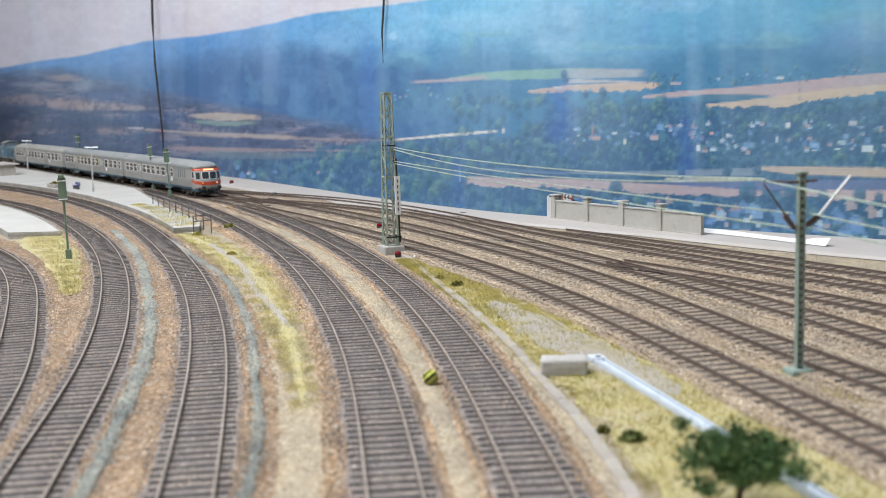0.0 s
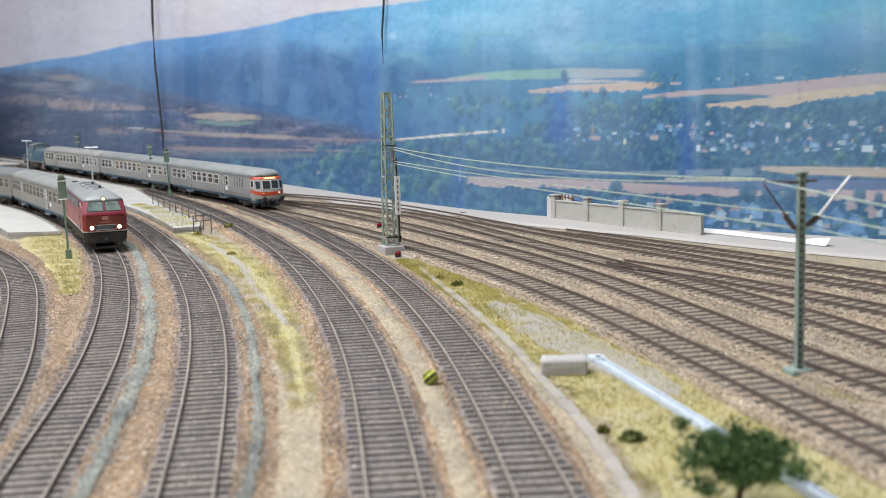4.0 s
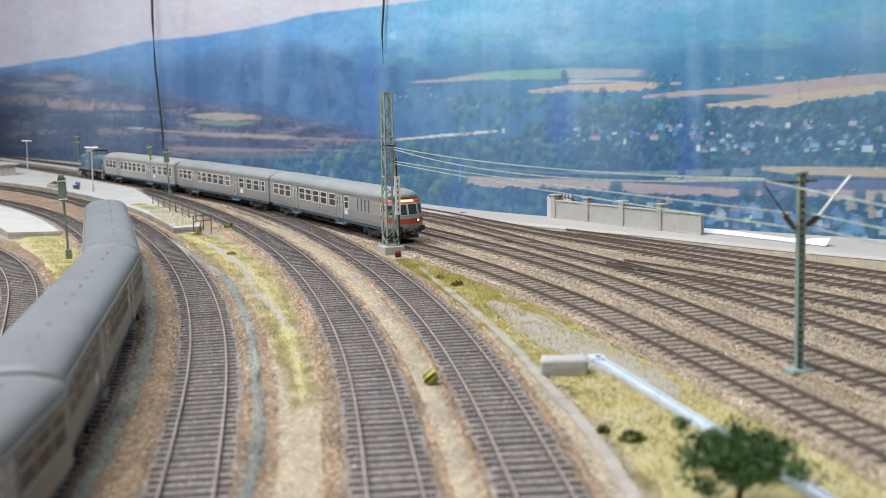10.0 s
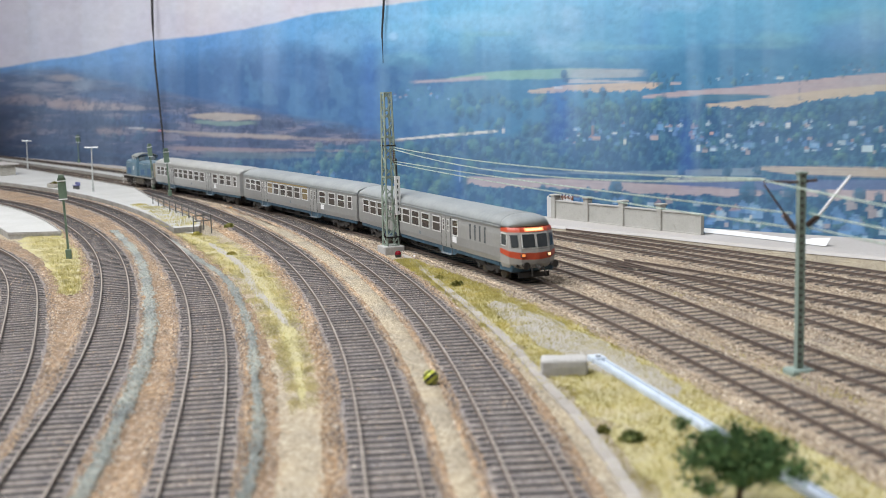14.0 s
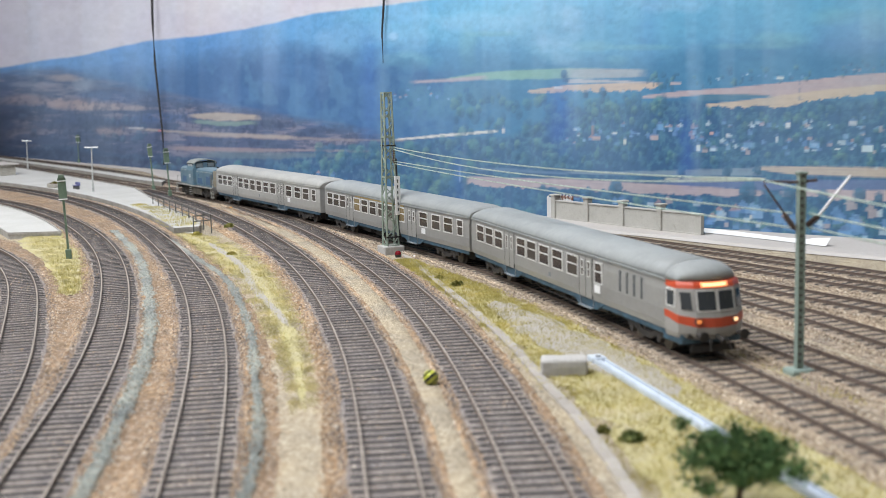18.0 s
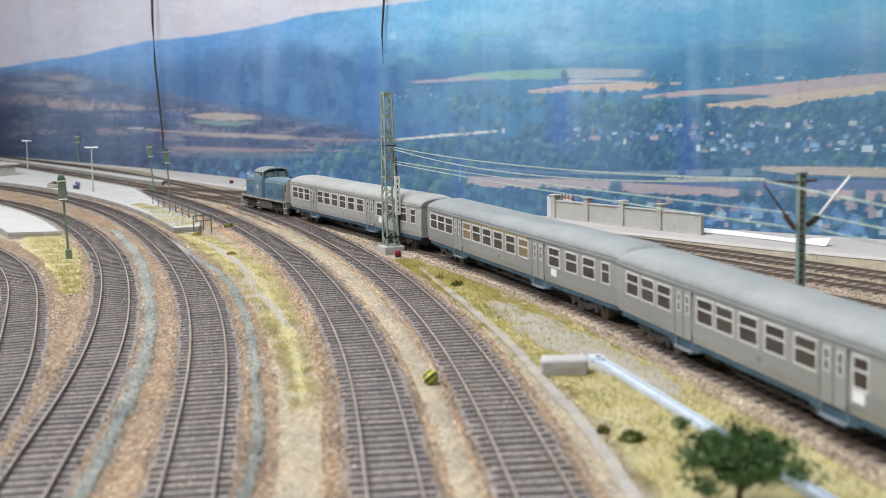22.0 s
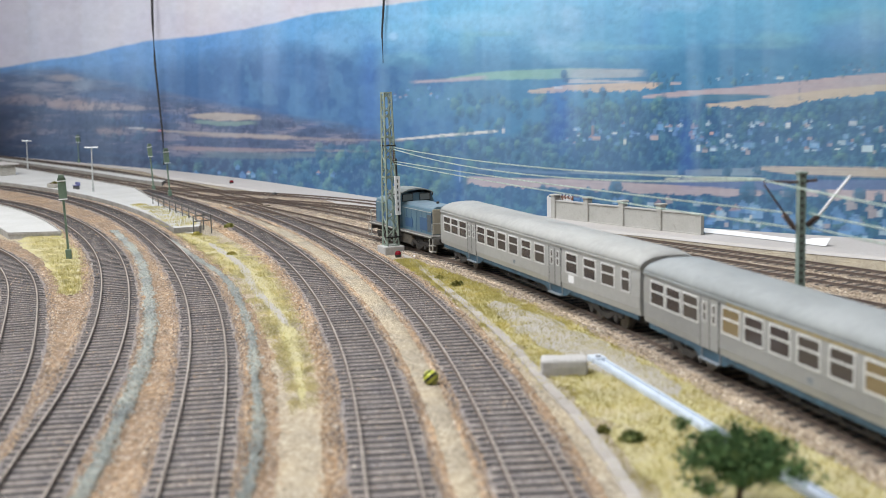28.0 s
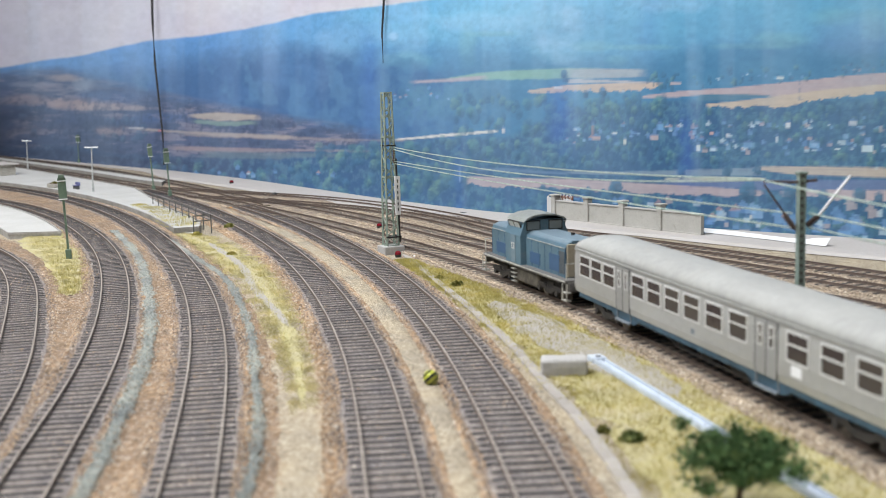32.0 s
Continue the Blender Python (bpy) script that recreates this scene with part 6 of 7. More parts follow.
M["deck"] = surface("dirty_grey_deck", (0.15, 0.145, 0.135), (0.10, 0.095, 0.09), 400, 60, 0.8)
M["handrail"] = surface("pale_handrail", (0.46, 0.45, 0.41), (0.33, 0.32, 0.29), 300, 60, 0.5, bump=0.0)
M["headlight"] = glow("lit_headlight", (1.0, 0.95, 0.86), 6.0)
M["top_light"] = glow("lit_top_lamp", (1.0, 0.78, 0.40), 2.0)
M["sign_light"] = glow("lit_destination_sign", (1.0, 0.42, 0.18), 0.9)
M["amber_light"] = glow("lit_amber_lamp", (1.0, 0.30, 0.08), 0.6)
M["emblem_pink"] = surface("faded_pink_white_plate", (0.42, 0.20, 0.19), (0.36, 0.16, 0.15), 300, 60, 0.5, bump=0.0)
M["cream_light"] = glow("lit_cream_lamp", (1.0, 0.60, 0.32), 1.6)

M["roof_vent"] = surface("dark_roof_vent", (0.17, 0.18, 0.20), (0.13, 0.14, 0.16), 300, 60, 0.6)
SHARED = {}


def shared(key, name, make, mat):
    """One mesh for alike parts."""
    if key not in SHARED:
        me = bpy.data.meshes.new(name)
        bm = make(B())
        bm.to_mesh(me)
        bm.free()
        me.materials.append(mat)
        SHARED[key] = me
    return SHARED[key]


def put(name, key, make, mat, parent, m, label=""):
    ob = mesh_part(name, shared(key, name, make, mat), parent, label)
    ob.matrix_basis = m
    return ob


def flip(side):
    """Turns what is built for the -y side to the +y side."""
    return Matrix.Identity(4) if side < 0 else Matrix.Rotation(math.pi, 4, "Z")


def ring_bars(bm, w, h, t, y0, y1, bar_at=None):
    box(bm, -w / 2, w / 2, y0, y1, -h / 2, -h / 2 + t)
    box(bm, -w / 2, w / 2, y0, y1, h / 2 - t, h / 2)
    box(bm, -w / 2, -w / 2 + t, y0, y1, -h / 2 + t, h / 2 - t)
    box(bm, w / 2 - t, w / 2, y0, y1, -h / 2 + t, h / 2 - t)
    if bar_at is not None:
        box(bm, -w / 2 + t, w / 2 - t, y0, y1, bar_at - t * 0.5, bar_at + t * 0.5)
    return bm


def window(parent, x, z, side, half, w=0.0156, h=0.0116, mat="pane", divided=True, rim="frame"):
    m = flip(side) @ pose(x * (1 if side < 0 else -1), -half, z)
    fr = put("window", ("window", w, h, divided, rim), lambda bm: ring_bars(bm, w, h, 0.00075, -0.00035, 0.0002, 0.0008 if divided else None), M[rim], parent, m)
    put("pane", ("pane", w, h, mat), lambda bm: box(bm, -w / 2 + 0.0005, w / 2 - 0.0005, -0.00012, 0.0002, -h / 2 + 0.0005, h / 2 - 0.0005), M[mat], fr, Matrix.Identity(4))


def bogie(parent, x, base=0.0285, wheel_r=0.0054):
    bg = empty_part("bogie", parent, pose(x, 0, 0))
    for side in (-1, 1):
        def side_frame(bm):
            sec = [(-base / 2 - 0.006, 0.0062), (-base / 2 - 0.006, 0.0086), (-base * 0.28, 0.0088), (-base * 0.18, 0.0066), (base * 0.18, 0.0066), (base * 0.28, 0.0088), (base / 2 + 0.006, 0.0086), (base / 2 + 0.006, 0.0062),
                   (base * 0.30, 0.0056), (base * 0.16, 0.0036), (-base * 0.16, 0.0036), (-base * 0.30, 0.0056)]
            loft(bm, [[(a, y, b) for a, b in sec] for y in (-0.0142, -0.0128)])
            bmesh.ops.recalc_face_normals(bm, faces=bm.faces)
            return bm
        put("side_frame", ("side_frame", base), side_frame, M["underframe"], bg, flip(side))
        for k in (-1, 1):
            put("axle_box", ("axle_box",), lambda bm: rod(bm, (0, -0.0128, 0), (0, -0.0152, 0), 0.0018, 10), M["underframe"], bg, flip(side) @ pose(k * base / 2, 0, wheel_r))
            put("wheel", ("wheel", wheel_r), lambda bm: rod(rod(bm, (0, -0.0078, 0), (0, -0.0102, 0), wheel_r, 24), (0, -0.0068, 0), (0, -0.0078, 0), wheel_r + 0.0007, 24), M["wheel"], bg, flip(side) @ pose(k * base / 2, 0, wheel_r))
    for k in (-1, 1):
        put("axle", ("axle",), lambda bm: rod(bm, (0, -0.0078, 0), (0, 0.0078, 0), 0.0009, 8), M["wheel"], bg, pose(k * base / 2, 0, wheel_r))
    put("bolster", ("bolster",), lambda bm: box(bm, -0.004, 0.004, -0.0128, 0.0128, 0.0065, 0.0105), M["underframe"], bg, Matrix.Identity(4))
    return bg


def empty_part(name, parent, m):
    """A part that carries sub-parts: its own small block of mesh keeps it a mesh."""
    bm = B()
    box(bm, -0.0020, 0.0020, -0.0020, 0.0020, 0.0060, 0.0098)
    ob = part(name, bm, M["underframe"], parent)
    ob.matrix_basis = m
    return ob


def buffers(parent, x, facing, z=0.0122):
    for side in (-1, 1):
        def make(bm):
            rod(bm, (0, 0, 0), (0.0046, 0, 0), 0.0012, 10)
            rod(bm, (0.0046, 0, 0), (0.0053, 0, 0), 0.0024, 14)
            return bm
        put("buffer", ("buffer",), make, M["underframe"], parent, pose(x, side * 0.0101, z) @ (Matrix.Identity(4) if facing > 0 else Matrix.Rotation(math.pi, 4, "Z")))


HALF = 0.0163
NOSE = 0.0203
GUTTER = 0.0352


def side_profile():
    return [(-HALF + 0.0006, 0.0118), (-HALF, 0.0150), (-HALF, 0.0300), (-HALF + 0.0007, GUTTER), (HALF - 0.0007, GUTTER), (HALF, 0.0300), (HALF, 0.0150), (HALF - 0.0006, 0.0118)]


ROOF_RISE = 0.0080


def roof_profile(drop=0.0, n=15):
    pts = []
    for i in range(n):
        a = math.pi * i / (n - 1)
        ca, sa = math.cos(a), math.sin(a)
        y = -HALF * 0.985 * math.copysign(abs(ca) ** 0.80, ca)
        pts.append((y, GUTTER + (ROOF_RISE - drop) * (sa ** 0.85)))
    return pts


def coach_shell(thing, L, side_mat, roof_mat, nose=False, low="silver_low"):
    """Side walls, domed roof, sole bars, running gear and ends, common to all coaches."""
    x0, x1 = -L / 2, L / 2
    bx1 = x1 - (NOSE if nose else 0.0)
    part("body", loft(B(), [[(x, y, z) for y, z in side_profile()] for x in (x0, bx1)]), M[side_mat], thing, "smooth dull silver side walls")
    cuts = [(x0 - 0.0004, 0.0024), (x0 + 0.004, 0.0009), (x0 + 0.012, 0.0)] + [(x0 + (L - 0.024) * k / 10 + 0.012, 0.0) for k in range(1, 10)]
    cuts += [(bx1 + 0.0002, 0.0)] if nose else [(x1 - 0.012, 0.0), (x1 - 0.004, 0.0009), (x1 + 0.0004, 0.0024)]
    part("roof", loft(B(), [[(x, y, z) for y, z in roof_profile(d)] for x, d in cuts], smooth=True), M[roof_mat], thing, "domed grey roof")
    for side in (-1, 1):
        # thin overlay gives the side below the windows its own tone
        part("lower_side_overlay", box(B(), x0 + 0.0003, bx1 - 0.0003, side * (HALF + 0.00002) - 0.0001, side * (HALF + 0.00002) + 0.0001, 0.0150, 0.0212), M[low], thing, "lower coach side in its own tone")
        part("gutter", box(B(), x0, bx1, side * HALF - 0.0003, side * HALF + 0.0003, GUTTER - 0.0004, GUTTER + 0.0005), M[roof_mat], thing)
        part("sole_bar", box(B(), x0 + 0.004, bx1 - 0.004, side * (HALF - 0.0016) - 0.0005, side * (HALF - 0.0016) + 0.0005, 0.0092, 0.0119), M["sole"], thing, "dark blue grey sole bar")
    # added box below the floor, there to block light under the coach
    part("shade_block", box(B(), x0 + 0.006, x1 - 0.010, -0.0070, 0.0070, 0.0042, 0.0100), M["underframe"], thing)
    part("floor_frame", box(B(), x0 + 0.003, x1 - 0.004, -0.0125, 0.0125, 0.0100, 0.0122), M["underframe"], thing)
    rnd = random.Random(int(L * 1e5) + len(roof_mat))
    for k in range(5):
        xx = -0.058 + k * 0.027 + rnd.uniform(-0.003, 0.003)
        w = rnd.uniform(0.008, 0.016)
        part("equipment_box", bevel_all(box(B(), xx - w / 2, xx + w / 2, rnd.choice((-0.0118, -0.0105)), rnd.choice((0.0118, 0.0105)), rnd.uniform(0.0040, 0.0062), 0.0101), 0.0004, 1), M["underframe"], thing)
    for side in (-1, 1):
        bm = B()
        bar(bm, (-0.052, side * 0.0118, 0.0098), (-0.034, side * 0.0118, 0.0052), 0.0008)
        bar(bm, (-0.034, side * 0.0118, 0.0052), (0.030, side * 0.0118, 0.0052), 0.0008)
        bar(bm, (0.030, side * 0.0118, 0.0052), (0.050, side * 0.0118, 0.0098), 0.0008)
        part("truss_rod", bm, M["underframe"], thing)
    for xx in (x0 + 0.043, x1 - 0.043):
        bogie(thing, xx)
    buffers(thing, x0, -1)
    buffers(thing, x1, 1)
    ends = ((x0 - 0.0016, x0 + 0.0002),) if nose else ((x0 - 0.0016, x0 + 0.0002), (x1 - 0.0002, x1 + 0.0016))
    for a, b in ends:
        bm = B()
        for y in (-0.0052, 0.0052):
            rod(bm, ((a + b) / 2, y, 0.0125), ((a + b) / 2, y, 0.0360), 0.0014, 10)
        rod(bm, ((a + b) / 2, -0.0052, 0.0360), ((a + b) / 2, 0.0052, 0.0360), 0.0014, 10)
        part("gangway", bm, M["rubber"], thing, "black rubber gangway hoop")


def coach_door(thing, x, side, half=HALF):
    def leafs(bm):
        for s in (-1, 1):
            box(bm, s * 0.0042 - 0.0039, s * 0.0042 + 0.0039, -0.00018, 0.0002, -0.0110, 0.0108)
        return bm
    m = flip(side) @ pose(x * (1 if side < 0 else -1), -half, 0.0232)
    d = put("door", ("door",), leafs, M["silver"], thing, m, "folding double door with slim windows")
    put("door_gap", ("door_gap",), lambda bm: box(box(box(bm, -0.00028, 0.00028, -0.00022, 0.0001, -0.0108, 0.0106), -0.0086, -0.0081, -0.00022, 0.0001, -0.0108, 0.0106), 0.0081, 0.0086, -0.00022, 0.0001, -0.0108, 0.0106), M["rubber"], d, Matrix.Identity(4))
    for s in (-1, 1):
        fr = put("door_window", ("door_window",), lambda bm: ring_bars(bm, 0.0036, 0.0086, 0.0006, -0.00045, 0.0001, 0.0), M["frame"], d, pose(s * 0.0042, 0, 0.0046))
    put("door_pane", ("door_pane",), lambda bm: box(box(bm, -0.0057, -0.0027, -0.0003, 0.0001, 0.0006, 0.0086), 0.0027, 0.0057, -0.0003, 0.0001, 0.0006, 0.0086), M["pane_warm"], d, Matrix.Identity(4))
    def skirt(bm):
        sec = [(-0.0230, -0.0113), (-0.0120, -0.0160), (0.0120, -0.0160), (0.0230, -0.0113)]
        loft(bm, [[(xx, yy, zz) for xx, zz in sec] for yy in (0.0008, 0.0014)])
        bmesh.ops.recalc_face_normals(bm, faces=bm.faces)
        return bm
    put("skirt", ("skirt",), skirt, M["sole"], d, Matrix.Identity(4), "dark blue skirt behind the step")
    put("step", ("step",), lambda bm: box(box(box(bm, -0.0088, 0.0088, -0.0010, 0.0022, -0.0164, -0.0157), -0.0088, -0.0080, 0.0004, 0.0018, -0.0158, -0.0112), 0.0080, 0.0088, 0.0004, 0.0018, -0.0158, -0.0112), M["step"], d, Matrix.Identity(4))


def coach(label, side_mat="silver", roof_mat="roof_grey", L=0.3110, first_class=False, vents=False, flap=False, low="silver_low", panes=("pane", "pane", "pane_warm"), rim="frame"):
    """A four-axle compartment coach: three, six and four windows between two double doors on each side."""
    thing = empty("railway_coach", Matrix.Identity(4), label, "railway coach", "passenger coaches")
    coach_shell(thing, L, side_mat, roof_mat, low=low)
    rnd = random.Random(len(label) + int(first_class))
    for side in (-1, 1):
        for k, f in enumerate((0.051, 0.105, 0.161, 0.279, 0.339, 0.402, 0.466, 0.533, 0.600, 0.744, 0.818, 0.888)):
            mat = rnd.choice(panes)
            if first_class and k in (3, 8):
                mat = "pane_tan"
            window(thing, -L / 2 + f * L, 0.0272, side, HALF, mat=mat, rim=rim)
        window(thing, -L / 2 + 0.952 * L, 0.0272, side, HALF, w=0.0098, mat="pane_warm", rim=rim)
        for f in (0.219, 0.671):
            coach_door(thing, -L / 2 + f * L, side)
        put("notice", ("notice",), lambda bm: box(bm, -0.0036, 0.0036, -0.00022, 0.0002, -0.0021, 0.0021), M["white"], thing, flip(side) @ pose((-L / 2 + 0.742 * L) * (1 if side < 0 else -1), -HALF, 0.0185), "small white notice plate")
        put("emblem", ("emblem",), lambda bm: box(bm, -0.0017, 0.0017, -0.00022, 0.0002, -0.0012, 0.0012), M["step"], thing, flip(side) @ pose((-L / 2 + 0.47 * L) * (1 if side < 0 else -1), -HALF, 0.0172), "small blue grey emblem plate")
        if first_class:
            put("class_stripe", ("stripe",), lambda bm: box(bm, -0.055, 0.055, -0.0003, 0.0002, -0.0005, 0.0005), M["ochre"], thing, flip(side) @ pose((-L / 2 + 0.44 * L) * (1 if side < 0 else -1), -HALF + 0.0005, 0.0341), "thin ochre line over the windows")
    if vents:
        for k in (0, 1, 2, 4, 5, 6, 7, 8, 10, 11, 12):
            put("roof_vent", ("vent",), lambda bm: box(bm, -0.0018, 0.0018, -0.0007, 0.0007, -0.0006, 0.0005, bevel=0.0003), M["roof_vent"], thing, pose(-L / 2 + 0.022 + k * (L - 0.044) / 12, 0.0025, GUTTER + ROOF_RISE - 0.0002))
    if flap:
        put("roof_flap", ("flap",), lambda bm: box(bm, -0.0024, 0.0024, -0.0028, 0.0028, -0.0008, 0.0010, bevel=0.0003), M["black"], thing, pose(L / 2 - 0.030, -0.0010, GUTTER + ROOF_RISE), "small black roof flap")
        put("roof_seam", ("seam",), lambda bm: box(bm, -0.060, 0.060, -0.0002, 0.0002, -0.0003, 0.0002), M["roof_vent"], thing, pose(-L / 2 + 0.075, 0.0, GUTTER + ROOF_RISE))
    return thing


def cab_coach(L=0.3050):
    """The driving trailer: coach side with a luggage grille and an orange banded driver's front."""
    thing = empty("driving_trailer", Matrix.Identity(4), "silver driving trailer with an orange banded front", "railway coach", "passenger coaches")
    coach_shell(thing, L, "silver", "roof_grey", nose=True)
    xr, xf = -L / 2, L / 2
    for side in (-1, 1):
        for k, f in enumerate((0.065, 0.124, 0.184, 0.318, 0.376, 0.441, 0.508, 0.578)):
            window(thing, xr + f * 0.306, 0.0272, side, HALF, mat=("pane", "pane_warm", "pane")[k % 3])
        window(thing, xr + 0.690 * 0.306, 0.0272, side, HALF, w=0.0098)
        for f in (0.250, 0.637):
            coach_door(thing, xr + f * 0.306, side)
        for k in range(4):
            put("grille_slot", ("slot",), lambda bm: box(bm, -0.0009, 0.0009, -0.00022, 0.0002, -0.0052, 0.0052), M["vent_dark"], thing, flip(side) @ pose((xr + (0.775 + 0.026 * k) * 0.306) * (1 if side < 0 else -1), -HALF, 0.0272), "dark slot of the luggage room grille")
        put("notice", ("notice",), lambda bm: box(bm, -0.0036, 0.0036, -0.00022, 0.0002, -0.0021, 0.0021), M["white"], thing, flip(side) @ pose((xr + 0.686 * 0.306) * (1 if side < 0 else -1), -HALF, 0.0188), "small white notice plate")
        put("emblem", ("emblem",), lambda bm: box(bm, -0.0017, 0.0017, -0.00022, 0.0002, -0.0012, 0.0012), M["step"], thing, flip(side) @ pose((xr + 0.47 * 0.306) * (1 if side < 0 else -1), -HALF, 0.0172), "small blue grey emblem plate")
    # the driver's cab: bands lofted over plan outlines
    a = xf - NOSE

    # plan of the front: how far each width lies behind the foremost point
    BOW = ((0.10, 0.62, 1.0), (0.0, 0.0018, 0.0072))

    def outline(z, xn, w, dip=0.0):
        """One level of the front; dip lowers it towards the middle."""
        q = [float(np.interp(f, *BOW)) for f in (0.1, 0.62, 1.0)]
        pts = [(a, 1.0), (xn - q[2], 1.0), (xn - q[1], 0.62), (xn, 0.1)]
        down = (0.0, 0.45 * dip, 0.9 * dip, dip)
        half = [(x, -w * f, z - d) for (x, f), d in zip(pts, down)]
        return half + [(x, -y, zz) for x, y, zz in half[::-1]]
    H = HALF
    for nm, mat, levels, lab in (("front_skirt", "front_grey", ((0.0070, xf - 0.0048, H - 0.0030, -0.0018), (0.0098, xf - 0.0016, H - 0.0008, -0.0006), (0.0122, xf - 0.0004, H - 0.0002, 0.0), (0.0184, xf, H, 0.0034)), "beige grey lower front"),
                                 ("orange_band", "orange_red", ((0.0184, xf, H + 0.0001, 0.0034), (0.0216, xf - 0.0001, H + 0.0001, 0.0022)), "orange red band dipping round the front"),
                                 ("front_wall", "front_grey", ((0.0216, xf - 0.0001, H, 0.0022), (0.0324, xf - 0.0030, H - 0.0003, 0.0)), "beige grey window band"),
                                 ("orange_brow", "orange_red", ((0.0324, xf - 0.0030, H - 0.0002, 0.0), (0.0340, xf - 0.0036, H - 0.0004, 0.0), (0.0353, xf - 0.0046, H - 0.0008, 0.0)), "orange red band over the windscreen")):
        bm = loft(B(), [outline(*lv) for lv in levels], smooth=False)
        bmesh.ops.recalc_face_normals(bm, faces=bm.faces)
        part(nm, bm, M[mat], thing, lab)
    part("skirt_end", bevel_all(box(B(), a - 0.004, xf - 0.0066, -H + 0.0012, H - 0.0012, 0.0066, 0.0119), 0.0006, 1), M["sole"], thing, "dark blue lower skirt of the cab")
    # the roof's end, drawn down to the brow
    rings = []
    for k in range(8):
        f = k / 7
        x = a + 0.0002 + (NOSE - 0.0047) * f
        q = math.sqrt(max(0.0, 1 - f ** 2.0))
        prof = roof_profile()
        w = 1 - 0.10 * f ** 3
        rings.append([(x - 0.0068 * f * (abs(y) / HALF) ** 2, y * w, GUTTER + (z - GUTTER) * (0.10 + 0.90 * q)) for y, z in prof])
    part("front_dome", loft(B(), rings, smooth=True), M["roof_grey"], thing, "rounded grey roof end")

    def on_front(y0, y1, z0, z1, t0, t1):
        """A thin plate that follows the raked and bowed front between heights z0 and z1."""
        rings = []
        for i in range(9):
            y = y0 + (y1 - y0) * i / 8
            ring = []
            for z, t in ((z0, t0), (z0, t1), (z1, t1), (z1, t0)):
                base = float(np.interp(z, (0.0160, 0.0195, 0.0324, 0.0340, 0.0353), (xf, xf - 0.0001, xf - 0.0030, xf - 0.0036, xf - 0.0046)))
                ring.append((base + t - float(np.interp(abs(y) / HALF, *BOW)), y, z))
            rings.append(ring)
        bm = loft(B(), rings)
        bmesh.ops.recalc_face_normals(bm, faces=bm.faces)
        return bm
    for s in (-1, 1):
        lo, hi = (0.0008, 0.0088) if s > 0 else (-0.0088, -0.0008)
        fr = part("windscreen_frame", on_front(lo - 0.0006, hi + 0.0006, 0.0222, 0.0318, -0.0002, 0.0002), M["frame"], thing)
        part("windscreen", on_front(lo, hi, 0.0228, 0.0312, -0.0001, 0.0004), M["glass"], fr, "dark windscreen pane")
        c0, c1 = (0.0114, 0.0150) if s > 0 else (-0.0150, -0.0114)
        part("corner_window", on_front(c0, c1, 0.0230, 0.0308, -0.0003, 0.0004), M["glass"], thing, "dark corner window")
        wf = part("cab_window", ring_bars(B(), 0.0086, 0.0084, 0.0007, -0.0004, 0.0002), M["frame"], thing)
        wf.matrix_basis = flip(s) @ pose((xf - 0.0146) * (1 if s < 0 else -1), -HALF + 0.0001, 0.0276)
        part("pane", box(B(), -0.0038, 0.0038, -0.0002, 0.0002, -0.0037, 0.0037), M["glass"], wf)
        ob = part("lamp_box", on_front(s * 0.0092 - 0.0015, s * 0.0092 + 0.0015, 0.0168, 0.0192, -0.0001, 0.0007), M["rubber" if s < 0 else "underframe"], thing)
        part("lamp", on_front(s * 0.0092 - 0.0010, s * 0.0092 + 0.0010, 0.0172, 0.0188, 0.0, 0.0010), M["amber_light" if s < 0 else "cream_light"], ob, "lit amber lamp")
    part("destination_sign", on_front(-0.0066, 0.0066, 0.0330, 0.0350, 0.0, 0.0006), M["sign_light"], thing, "glowing orange destination sign")
    part("sign_bar", on_front(-0.0056, 0.0052, 0.0336, 0.0344, 0.0004, 0.0009), M["cream_light"], thing, "pale line of unreadable writing")
    top = ball(B(), (xf - 0.0078, 0, 0.0388), 0.0013, 2)
    part("top_lamp", top, M["top_light"], thing, "lit white top lamp")
    bm = B()
    rod(bm, (xf - 0.0025, 0.0042, 0.0300), (xf - 0.0018, 0.0052, 0.0235), 0.0002, 5)
    rod(bm, (xf - 0.0025, -0.0042, 0.0300), (xf - 0.0018, -0.0052, 0.0235), 0.0002, 5)
    part("wiper", bm, M["rubber"], thing)
    bm = B()
    box(bm, xf - 0.006, xf - 0.0050, -0.0110, 0.0110, 0.0030, 0.0062)
    part("rail_guard", bm, M["underframe"], thing)
    bm = B()
    rod(bm, (xf - 0.001, 0, 0.011), (xf + 0.005, 0, 0.0095), 0.0011, 8)
    rod(bm, (xf, 0.004, 0.0105), (xf + 0.0025, 0.005, 0.0050), 0.0006, 6)
    rod(bm, (xf, -0.004, 0.0105), (xf + 0.0025, -0.005, 0.0050), 0.0006, 6)
    part("coupling", bm, M["underframe"], thing)
    return thing


